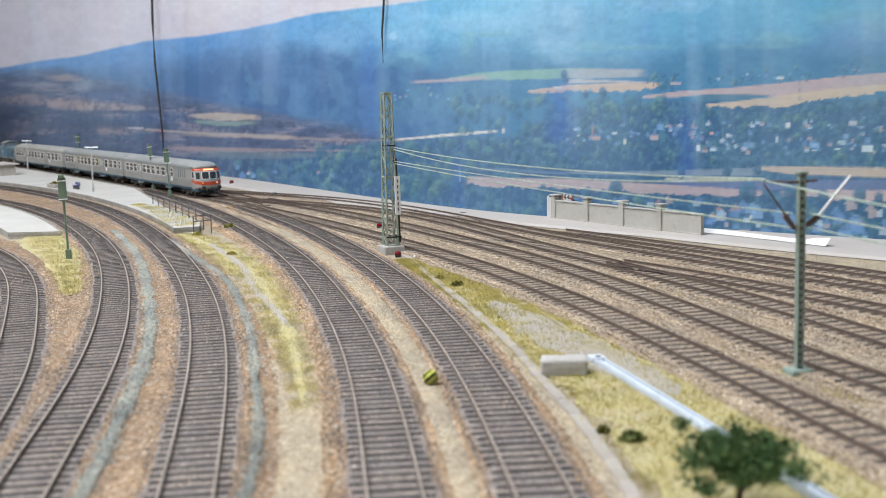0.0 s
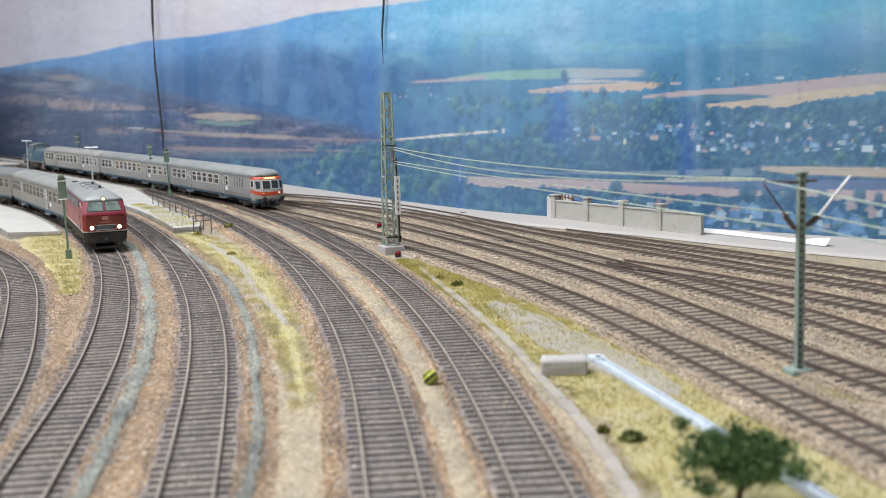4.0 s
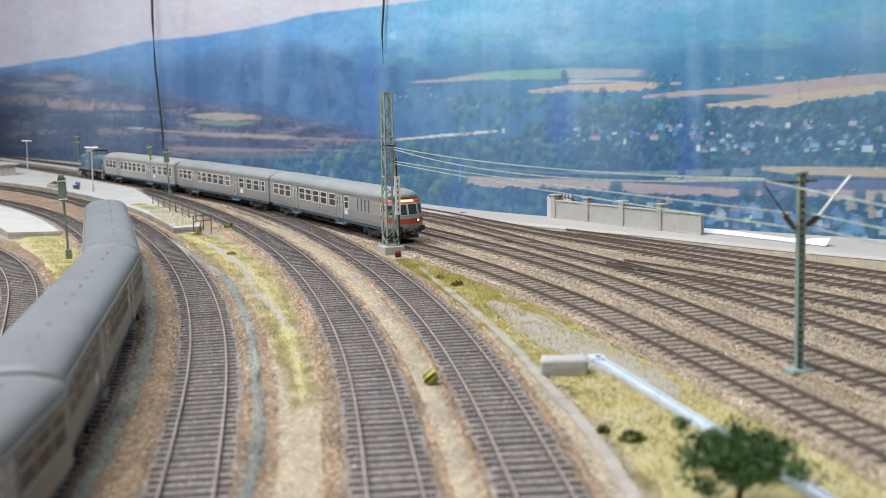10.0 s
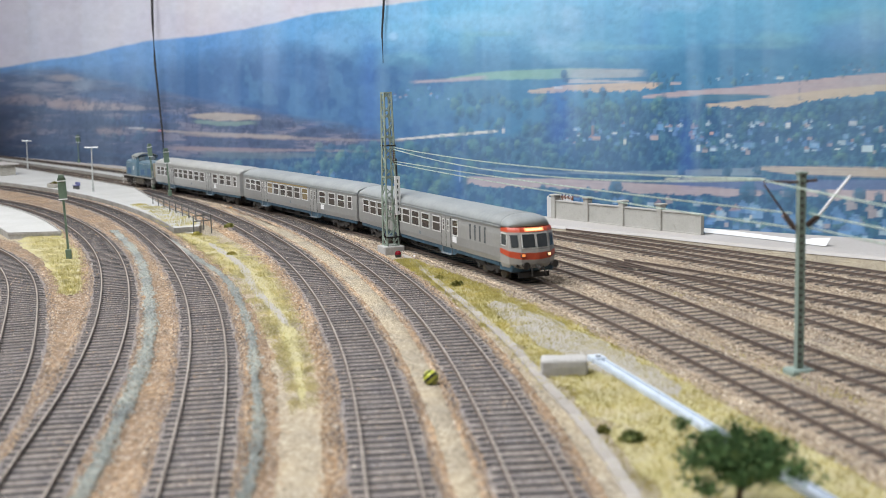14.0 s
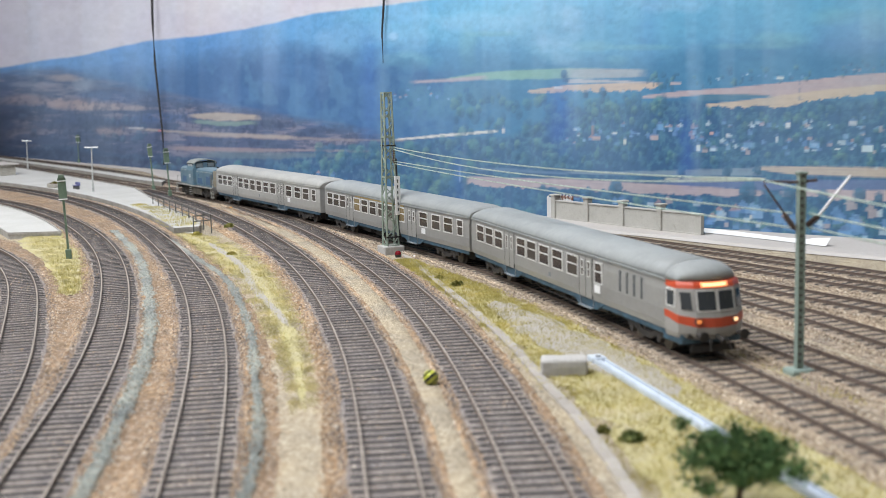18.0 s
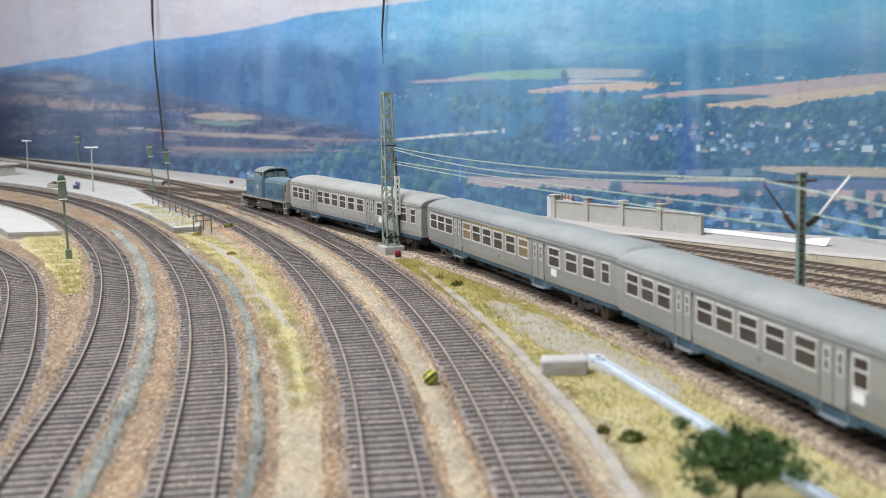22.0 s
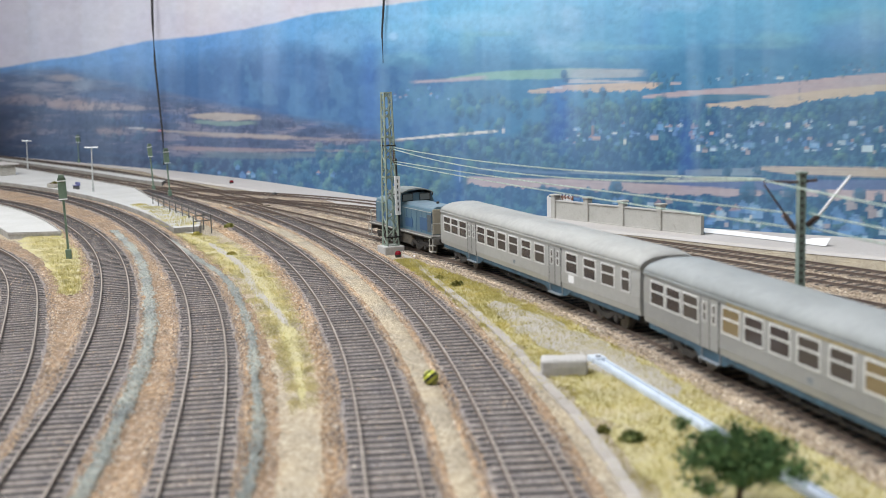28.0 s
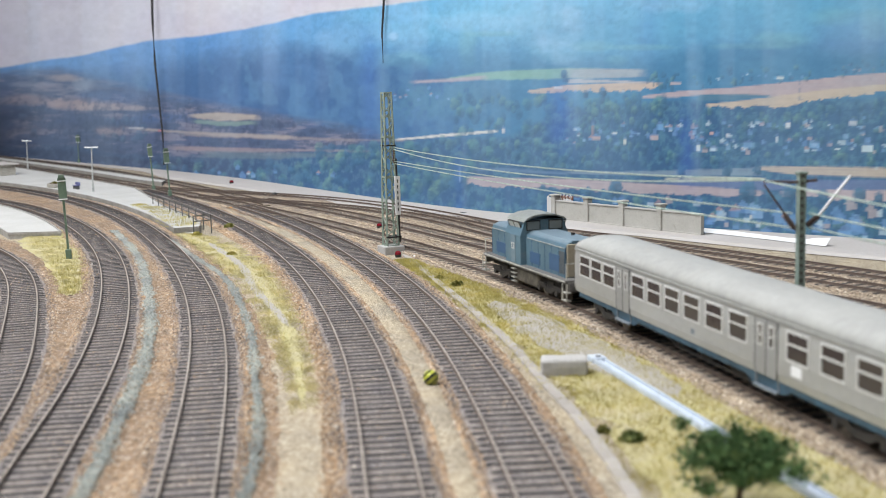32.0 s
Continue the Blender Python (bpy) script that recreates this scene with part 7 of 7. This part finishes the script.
def blue_loco(L=0.132):
    """A centre-cab diesel: deck, long and short hood, cab with an overhanging roof."""
    thing = empty("blue_diesel_locomotive", Matrix.Identity(4), "weathered blue diesel locomotive with an offset centre cab", "locomotive")
    h = L / 2
    part("deck", bevel_all(box(B(), -h, h, -0.0168, 0.0168, 0.0132, 0.0152), 0.0003, 1), M["deck"], thing, "dirty grey running deck")
    for s in (-1, 1):
        part("deck_edge", box(B(), -h, h, s * 0.0168 - 0.0002, s * 0.0168 + 0.0002, 0.0142, 0.0150), M["handrail"], thing, "pale edge line of the deck")
    part("frame", bevel_all(box(B(), -h + 0.006, h - 0.006, -0.0120, 0.0120, 0.0085, 0.0132), 0.0006, 1), M["underframe"], thing)
    part("fuel_tank", bevel_all(box(B(), -0.018, 0.022, -0.0150, 0.0150, 0.0040, 0.0126), 0.0010, 1), M["grime"], thing, "fuel tank caked with brown grime")

    def hood(x0, x1, nm, mat="blue"):
        sec = [(-0.0124, 0.0152), (-0.0124, 0.0318), (-0.0116, 0.0342), (-0.0082, 0.0358), (0.0082, 0.0358), (0.0116, 0.0342), (0.0124, 0.0318), (0.0124, 0.0152)]
        return part(nm, loft(B(), [[(x, y, z) for y, z in sec] for x in (x0, x1)]), M[mat], thing, "blue engine hood")
    rear = hood(-h + 0.006, -h + 0.040, "short_hood")
    front = hood(-h + 0.064, h - 0.009, "long_hood")
    for ob, x0, x1 in ((rear, -h + 0.006, -h + 0.040), (front, -h + 0.064, h - 0.009)):
        top = [(-0.0107, 0.0348), (-0.0078, 0.0363), (0.0078, 0.0363), (0.0107, 0.0348)]
        part("hood_top", loft(B(), [[(x, y, z) for y, z in top] for x in (x0 + 0.0005, x1 - 0.0005)]), M["blue_pale"], ob, "dusty pale blue hood top")
        for s in (-1, 1):
            n = 2 if x1 - x0 > 0.04 else 1
            for k in range(n):
                c = x0 + (x1 - x0) * (k + 0.5) / n
                w = (x1 - x0) / n * 0.52
                part("side_panel", box(B(), c - w / 2, c + w / 2, s * 0.0125 - 0.0002, s * 0.0125 + 0.0002, 0.0176, 0.0272 if k else 0.0246), M["blue_deep"], ob, "deep blue louvre panel")
            for k in range(n * 3 + 1):
                xx = x0 + (x1 - x0) * k / (n * 3)
                part("seam", box(B(), xx - 0.00015, xx + 0.00015, s * 0.0124 - 0.00016, s * 0.0124 + 0.00016, 0.0155, 0.0322), M["blue_deep"], ob)
    part("hood_front", bevel_all(box(B(), h - 0.0092, h - 0.0082, -0.0116, 0.0116, 0.0156, 0.0346), 0.0003, 1), M["beige"], front, "ivory front panel")
    part("hood_rear", bevel_all(box(B(), -h + 0.0052, -h + 0.0062, -0.0116, 0.0116, 0.0156, 0.0346), 0.0003, 1), M["blue_pale"], rear)
    # cab
    c0, c1 = -h + 0.0395, -h + 0.0645
    sec = [(-0.0162, 0.0152), (-0.0162, 0.0332), (-0.0126, 0.0428), (0.0126, 0.0428), (0.0162, 0.0332), (0.0162, 0.0152)]
    cab = part("cab", loft(B(), [[(x, y, z) for y, z in sec] for x in (c0, c1)]), M["blue"], thing, "blue driver's cab")
    roof = [(-0.0146, 0.0417), (-0.0126, 0.0438), (-0.0072, 0.0458), (0.0, 0.0465), (0.0072, 0.0458), (0.0126, 0.0438), (0.0146, 0.0417), (0.0126, 0.0428), (0.0072, 0.0448), (0, 0.0455), (-0.0072, 0.0448), (-0.0126, 0.0428)]
    part("cab_roof", loft(B(), [[(x, y, z) for y, z in roof] for x in (c0 - 0.0006, c1 + 0.0022)]), M["cab_roof"], cab, "thin overhanging grey roof")
    for s in (-1, 1):
        m = flip(s)
        for k, xx in enumerate((c0 + 0.0085, c1 - 0.0075)):
            fr = part("side_window", ring_bars(B(), 0.0098, 0.0078, 0.0006, -0.0004, 0.0003), M["underframe"], cab)
            fr.matrix_basis = m @ pose(xx * (1 if s < 0 else -1), -0.0144, 0.0381, 20, 0, 0)
            part("pane", box(B(), -0.0046, 0.0046, -0.0002, 0.0002, -0.0036, 0.0036), M["pane_pale"], fr)
        part("cab_door", box(B(), c0 + 0.0100, c0 + 0.0172, s * 0.0163 - 0.0002, s * 0.0163 + 0.0002, 0.0156, 0.0330), M["blue_pale"], cab, "dusty pale blue cab door")
        part("emblem", ring_bars(B(), 0.0040, 0.0040, 0.0006, -0.0003, 0.0003), M["frame"], cab, "small square white emblem").matrix_basis = m @ pose((c0 + 0.0135) * (1 if s < 0 else -1), -0.0165, 0.0262)
        for e, xx in ((1, c1 + 0.0002), (-1, c0 - 0.0002)):
            w = part("end_window", bevel_all(box(B(), xx - 0.0004, xx + 0.0004, min(s * 0.0032, s * 0.0116), max(s * 0.0032, s * 0.0116), 0.0366, 0.0418), 0.0003, 1), M["pane_pale" if e < 0 else "pane_mid"], cab, "pale end window, its brightness put into the colour" if e < 0 else "grey end window, the view through it put into the colour")
            part("window_seal", bevel_all(box(B(), xx - 0.0002, xx + 0.0002, min(s * 0.0027, s * 0.0122), max(s * 0.0027, s * 0.0122), 0.0361, 0.0424), 0.0002, 1), M["underframe"], cab)
    # rails, steps, lamps
    for s in (-1, 1):
        for x0, x1 in ((-h + 0.008, c0 - 0.002), (c1 + 0.002, h - 0.010)):
            bm = B()
            rod(bm, (x0, s * 0.0125, 0.0322), (x1, s * 0.0125, 0.0322), 0.00022, 6)
            part("handrail", bm, M["handrail"], thing)
        part("radiator_grille", box(B(), h - 0.0172, h - 0.0100, s * 0.0125 - 0.0002, s * 0.0125 + 0.0002, 0.0172, 0.0300), M["vent_dark"], thing, "dark grey radiator grille")
        for xe in (-h + 0.0012, h - 0.0012):
            bm = B()
            for k in (0, 1):
                rod(bm, (xe, s * (0.0155 - k * 0.0085), 0.0152), (xe, s * (0.0155 - k * 0.0085), 0.0245), 0.00035, 6)
            rod(bm, (xe, s * 0.0155, 0.0245), (xe, s * 0.0070, 0.0245), 0.00035, 6)
            part("end_railing", bm, M["handrail"], thing)
            bm = B()
            for zz in (0.0035, 0.0080):
                box(bm, xe - 0.0032, xe + 0.0032, min(s * 0.0140, s * 0.0172), max(s * 0.0140, s * 0.0172), zz, zz + 0.0006)
            for q in (-0.003, 0.003):
                bar(bm, (xe + q, s * 0.0166, 0.0035), (xe + q, s * 0.0166, 0.0135), 0.0006)
            part("steps", bm, M["handrail"], thing, "pale corner steps")
        bm = B()
        for k in range(4):
            box(bm, c0 + 0.0105, c0 + 0.0165, min(s * 0.0150, s * 0.0172), max(s * 0.0150, s * 0.0172), 0.0036 + k * 0.0026, 0.0040 + k * 0.0026)
        part("cab_steps", bm, M["handrail"], thing, "pale ladder steps under the cab")
    for xe, f in ((-h, -1), (h, 1)):
        part("buffer_beam", bevel_all(box(B(), xe - 0.0008, xe + 0.0008, -0.0150, 0.0150, 0.0088, 0.0140), 0.0002, 1), M["deck"], thing)
        buffers(thing, xe, f)
    bm = B()
    rod(bm, (h - 0.034, 0.004, 0.0350), (h - 0.034, 0.004, 0.0378), 0.0012, 10)
    part("exhaust", bm, M["underframe"], thing)
    for xx in (-h + 0.0295, h - 0.0295):
        bogie(thing, xx, 0.0250, 0.0052)
    return thing


def red_loco(L=0.180):
    """A four-axle diesel: wine red body, silver roof, raked windscreens, lit lamps."""
    thing = empty("red_diesel_locomotive", Matrix.Identity(4), "wine red diesel locomotive with a silver grey roof", "locomotive")
    h, W2 = L / 2, 0.0176

    def outline(z, xn, w, c=0.004):
        return [(xn, -w * 0.55, z), (xn, w * 0.55, z), (xn - c * 0.35, w * 0.86, z), (xn - c, w, z), (-xn + c, w, z), (-xn + c * 0.35, w * 0.86, z), (-xn, w * 0.55, z), (-xn, -w * 0.55, z), (-xn + c * 0.35, -w * 0.86, z), (-xn + c, -w, z), (xn - c, -w, z), (xn - c * 0.35, -w * 0.86, z)]
    for nm, mat, levels, lab in (("skirt", "underframe", ((0.0085, h - 0.0022, W2 - 0.0008), (0.0160, h - 0.0010, W2 - 0.0002)), "dark grey skirt"),
                                 ("white_line", "white", ((0.0160, h - 0.0008, W2 + 0.0001), (0.0167, h - 0.0004, W2 + 0.0002)), "white line above the skirt"),
                                 ("lower_body", "red", ((0.0167, h - 0.0006, W2), (0.0298, h, W2)), "dull red lower body"),
                                 ("upper_body", "wine", ((0.0298, h, W2), (0.0314, h - 0.0006, W2 - 0.0001), (0.0406, h - 0.0066, W2 - 0.0016)), "wine red window band"),
                                 ("roof", "loco_roof", ((0.0406, h - 0.0064, W2 - 0.0014), (0.0428, h - 0.0082, W2 - 0.0032), (0.0450, h - 0.0114, W2 - 0.0062), (0.0468, h - 0.0160, W2 - 0.0098), (0.0478, h - 0.0210, W2 - 0.0132)), "rounded silver grey roof")):
        bm = loft(B(), [outline(z, xn, w) for z, xn, w in levels], smooth=(nm == "roof"))
        bmesh.ops.recalc_face_normals(bm, faces=bm.faces)
        part(nm, bm, M[mat], thing, lab)

    def fx(z):
        return float(np.interp(z, (0.0156, 0.0298, 0.0314, 0.0406), (h - 0.0006, h, h - 0.0006, h - 0.0066)))

    def on_end(e, y0, y1, z0, z1, t0, t1, taper=0.0):
        bm = B()
        vs = []
        for t in (t0, t1):
            for z in (z0, z1):
                k = taper if z == z1 else 0.0
                for y in (y0, y1):
                    yy = y - math.copysign(k, y) if abs(y) > 0.006 else y
                    vs.append((yy, z, t))
        cols = 9
        rings = []
        for i in range(cols):
            f = i / (cols - 1)
            ring = []
            for k in ((0, 1), (4, 5), (6, 7), (2, 3)):
                a, b = vs[k[0]], vs[k[1]]
                yy, z, t = a[0] + (b[0] - a[0]) * f, a[1], a[2]
                cut = float(np.interp(abs(yy) / W2, (0.55, 0.86, 1.0), (0.0, 0.0014, 0.0040)))
                ring.append((e * (fx(z) + t - cut), yy, z))
            rings.append(ring)
        loft(bm, rings)
        bmesh.ops.recalc_face_normals(bm, faces=bm.faces)
        return bm
    for e in (1, -1):
        for s in (-1, 1):
            y0, y1 = sorted((s * 0.0010, s * 0.0134))
            fr = part("windscreen_seal", on_end(e, y0 - 0.0005, y1 + 0.0005, 0.0326, 0.0405, -0.0001, 0.0003, 0.0022), M["rubber"], thing)
            part("windscreen", on_end(e, y0, y1, 0.0331, 0.0400, 0.0, 0.0005, 0.0022), M["glass_loco"], fr, "dark greenish sloping windscreen")
            hl = part("headlight_ring", rod(B(), (0, 0, 0), (e * 0.0009, 0, 0), 0.0018, 16), M["frame"], thing)
            hl.matrix_basis = pose(e * (h - 0.0006), s * 0.0108, 0.0196)
            part("headlight", rod(B(), (0, 0, 0), (e * 0.0013, 0, 0), 0.0014, 16), M["headlight" if e > 0 else "rubber"], hl, "lit white headlight" if e > 0 else "dark tail lamp")
        part("grey_panel", on_end(e, -0.0074, 0.0074, 0.0178, 0.0216, 0.0, 0.0004), M["vent_dark"], thing, "dark grey grille between the lamps")
        for zz in (0.0175, 0.0214):
            part("trim", on_end(e, -0.0086, 0.0086, zz, zz + 0.0005, 0.0, 0.0007), M["handrail"], thing, "pale metal trim line")
        part("lower_front", on_end(e, -0.0150, 0.0150, 0.0186, 0.0282, -0.0001, 0.00025), M["rust_red"], thing, "brownish red front panel")
        em = part("emblem", on_end(e, -0.0025, 0.0025, 0.0258, 0.0288, 0.0, 0.0006), M["emblem_pink"], thing, "pale rounded emblem plate")
        part("number_bar", on_end(e, -0.0044, 0.0044, 0.0236, 0.0243, 0.0, 0.0005), M["emblem_pink"], thing, "row of small pale bars")
        part("brow", on_end(e, -0.0140, 0.0140, 0.0294, 0.0301, 0.0, 0.0005), M["wine"], thing)
        tl = part("top_lamp_ring", rod(B(), (0, 0, 0), (e * 0.0012, 0, 0), 0.0022, 16), M["loco_roof"], thing)
        tl.matrix_basis = pose(e * (h - 0.0082), 0, 0.0424)
        part("top_lamp", rod(B(), (0, 0, 0), (e * 0.0018, 0, 0), 0.0013, 16), M["top_light" if e > 0 else "rubber"], tl, "lit yellow top lamp" if e > 0 else "")
        part("buffer_beam", bevel_all(box(B(), min(e * (h - 0.004), e * (h - 0.001)), max(e * (h - 0.004), e * (h - 0.001)), -0.0155, 0.0155, 0.0070, 0.0146), 0.0003, 1), M["underframe"], thing)
        buffers(thing, e * (h - 0.001), e, 0.0102)
        bm = B()
        bar(bm, (e * (h - 0.003), -0.0145, 0.0030), (e * (h - 0.003), 0.0145, 0.0030), 0.0020)
        for s in (-1, 1):
            bar(bm, (e * (h - 0.003), s * 0.012, 0.0030), (e * (h - 0.003), s * 0.012, 0.0085), 0.0012)
        part("rail_guard", bm, M["underframe"], thing)
        bm = B()
        rod(bm, (e * (h - 0.002), 0, 0.0102), (e * (h + 0.0042), 0, 0.0090), 0.0012, 8)
        part("coupling", bm, M["underframe"], thing)
    for s in (-1, 1):
        band = part("vent_band", box(B(), -h * 0.62, h * 0.62, s * (W2 - 0.0008) - 0.0004, s * (W2 - 0.0008) + 0.0004, 0.0312, 0.0396), M["vent_dark"], thing, "dark grey band of vents and windows")
        for k in range(9):
            xx = -h * 0.60 + k * h * 1.2 / 8
            part("vent_post", box(B(), xx - 0.0006, xx + 0.0006, s * (W2 - 0.0006) - 0.0004, s * (W2 - 0.0006) + 0.0004, 0.0312, 0.0396), M["loco_roof"], band)
        for e in (1, -1):
            xx = e * (h - 0.0185)
            w = part("cab_window", ring_bars(B(), 0.0088, 0.0076, 0.0006, -0.0003, 0.0003), M["frame"], thing)
            w.matrix_basis = flip(s) @ pose(xx * (1 if s < 0 else -1), -W2 + 0.0008, 0.0354, 8, 0, 0)
            part("pane", box(B(), -0.0041, 0.0041, -0.0001, 0.0003, -0.0035, 0.0035), M["glass"], w)
            d = part("cab_door", box(B(), xx - e * 0.0105 - 0.0035, xx - e * 0.0105 + 0.0035, s * W2 - 0.0002, s * W2 + 0.0002, 0.0160, 0.0298), M["wine"], thing, "wine red cab door")
            bm = B()
            for q in (-0.0043, 0.0043):
                rod(bm, (xx - e * 0.0105 + q, s * (W2 + 0.0007), 0.0163), (xx - e * 0.0105 + q, s * (W2 + 0.0007), 0.0278), 0.00028, 6)
            part("door_rail", bm, M["handrail"], d)
        part("white_side_line", box(B(), -h * 0.9, h * 0.9, s * W2 - 0.00022, s * W2 + 0.00022, 0.0291, 0.0295), M["step"], thing)
    for xx, w, l in ((0.022, 0.007, 0.010), (-0.006, 0.008, 0.014), (-0.036, 0.007, 0.012), (0.046, 0.004, 0.006)):
        ht = part("roof_hatch", bevel_all(box(B(), xx - l / 2, xx + l / 2, -w, w, 0.0470, 0.0484), 0.0003, 1), M["loco_roof"], thing)
        part("hatch_grille", box(B(), xx - l * 0.35, xx + l * 0.35, -w * 0.7, w * 0.7, 0.0483, 0.0486), M["vent_dark"], ht)
    for xx in (0.034, -0.022):
        bm = B()
        rod(bm, (xx, 0.003, 0.0464), (xx, 0.003, 0.0498), 0.0011, 10)
        part("exhaust", bm, M["rubber"], thing)
    part("fuel_tank", bevel_all(box(B(), -0.020, 0.020, -0.0155, 0.0155, 0.0035, 0.0090), 0.0010, 1), M["underframe"], thing)
    for xx in (-0.050, 0.050):
        bogie(thing, xx, 0.0320, 0.0057)
    return thing

# ---------------------------------------------------------------- movement
def silver_front(t):
    """How far the silver train's front has come along its track."""
    q = t / 16 - 1
    return 2.0047 + 0.9283 * q - 0.0161 * q ** 2 + 0.0156 * q ** 3 + 0.0315 * q ** 4 - 0.0329 * q ** 5


def red_front(t):
    """The red train gathers speed at first, runs evenly, and comes to a stand well behind the viewer."""
    late = max(0.0, min(t, 16.6) - 12.6)
    # ease shifts the train to fit its place in the camera's view
    ease = float(np.interp(t, (0, 1, 1.5, 2, 2.5, 3, 3.5, 4.5, 5.5, 6, 6.5, 7, 8, 11.5, 12.3, 13, 14), (0.190, 0.096, 0.052, 0.024, 0.004, -0.008, -0.016, -0.017, -0.010, 0.0, 0.005, 0.003, 0.0, -0.006, 0.0, 0.040, 0.056)))
    return 0.02 + 0.235 * (min(t, 12.6) - 3.0) + 0.235 * (late - late * late / 8.0) + ease


def ride(thing, way, front, ahead, wheelbase, step):
    """Key a vehicle whose middle is `ahead` metres from the train's front, turned by the places of its two bogies."""
    rows = []
    n = int(round(32.0 / step))
    lo, hi = way.s[0] + 0.01, way.s[-1] - 0.01
    for i in range(n + 1):
        t = 32.0 * i / n
        s = min(max(front(t) + ahead, lo + wheelbase / 2), hi - wheelbase / 2)
        a, b = way.at(s - wheelbase / 2), way.at(s + wheelbase / 2)
        d = b - a
        rows.append((t, Matrix.Translation((a + b) / 2) @ Matrix.Rotation(math.atan2(d.y, d.x), 4, "Z")))
    walk(thing, rows)


def motions():
    for thing, way, front, ahead, wheelbase, step in RIDES:
        ride(thing, WAYS[way], front, ahead, wheelbase, step)

RIDES = [
    (cab_coach(), "F", silver_front, -0.14800, 0.215, 0.5),
    (coach("silver second class coach with a grey roof", "silver", "roof_grey", first_class=True), "F", silver_front, -0.4605, 0.220, 0.5),
    (coach("light silver coach with a dusty pale roof", "silver_light", "roof_dusty", low="silver_light_low"), "F", silver_front, -0.7835, 0.220, 0.5),
    (blue_loco(), "F", silver_front, -1.0185, 0.073, 0.5),
    (red_loco(), "B", red_front, -0.0880, 0.100, 0.25),
]
low = dict(side_mat="silver_pale", L=0.3050, low="silver_pale", rim="frame_dull")
RIDES.append((coach("silver coach with a smooth pale roof and a black flap", roof_mat="roof_pale", flap=True, panes=("pane_brown", "pane_warm"), **low), "B", red_front, -0.3370, 0.220, 0.25))
first = coach("silver coach with a blue grey roof and roof vents", roof_mat="roof_blue", vents=True, panes=("pane_warm", "pane_brown", "pane_brown"), first_class=True, **low)
RIDES.append((first, "B", red_front, -0.6480, 0.220, 0.25))
for k in range(2, 4):
    RIDES.append((copy_thing(first, Matrix.Identity(4)), "B", red_front, -0.3370 - 0.311 * k, 0.220, 0.25))
motions()
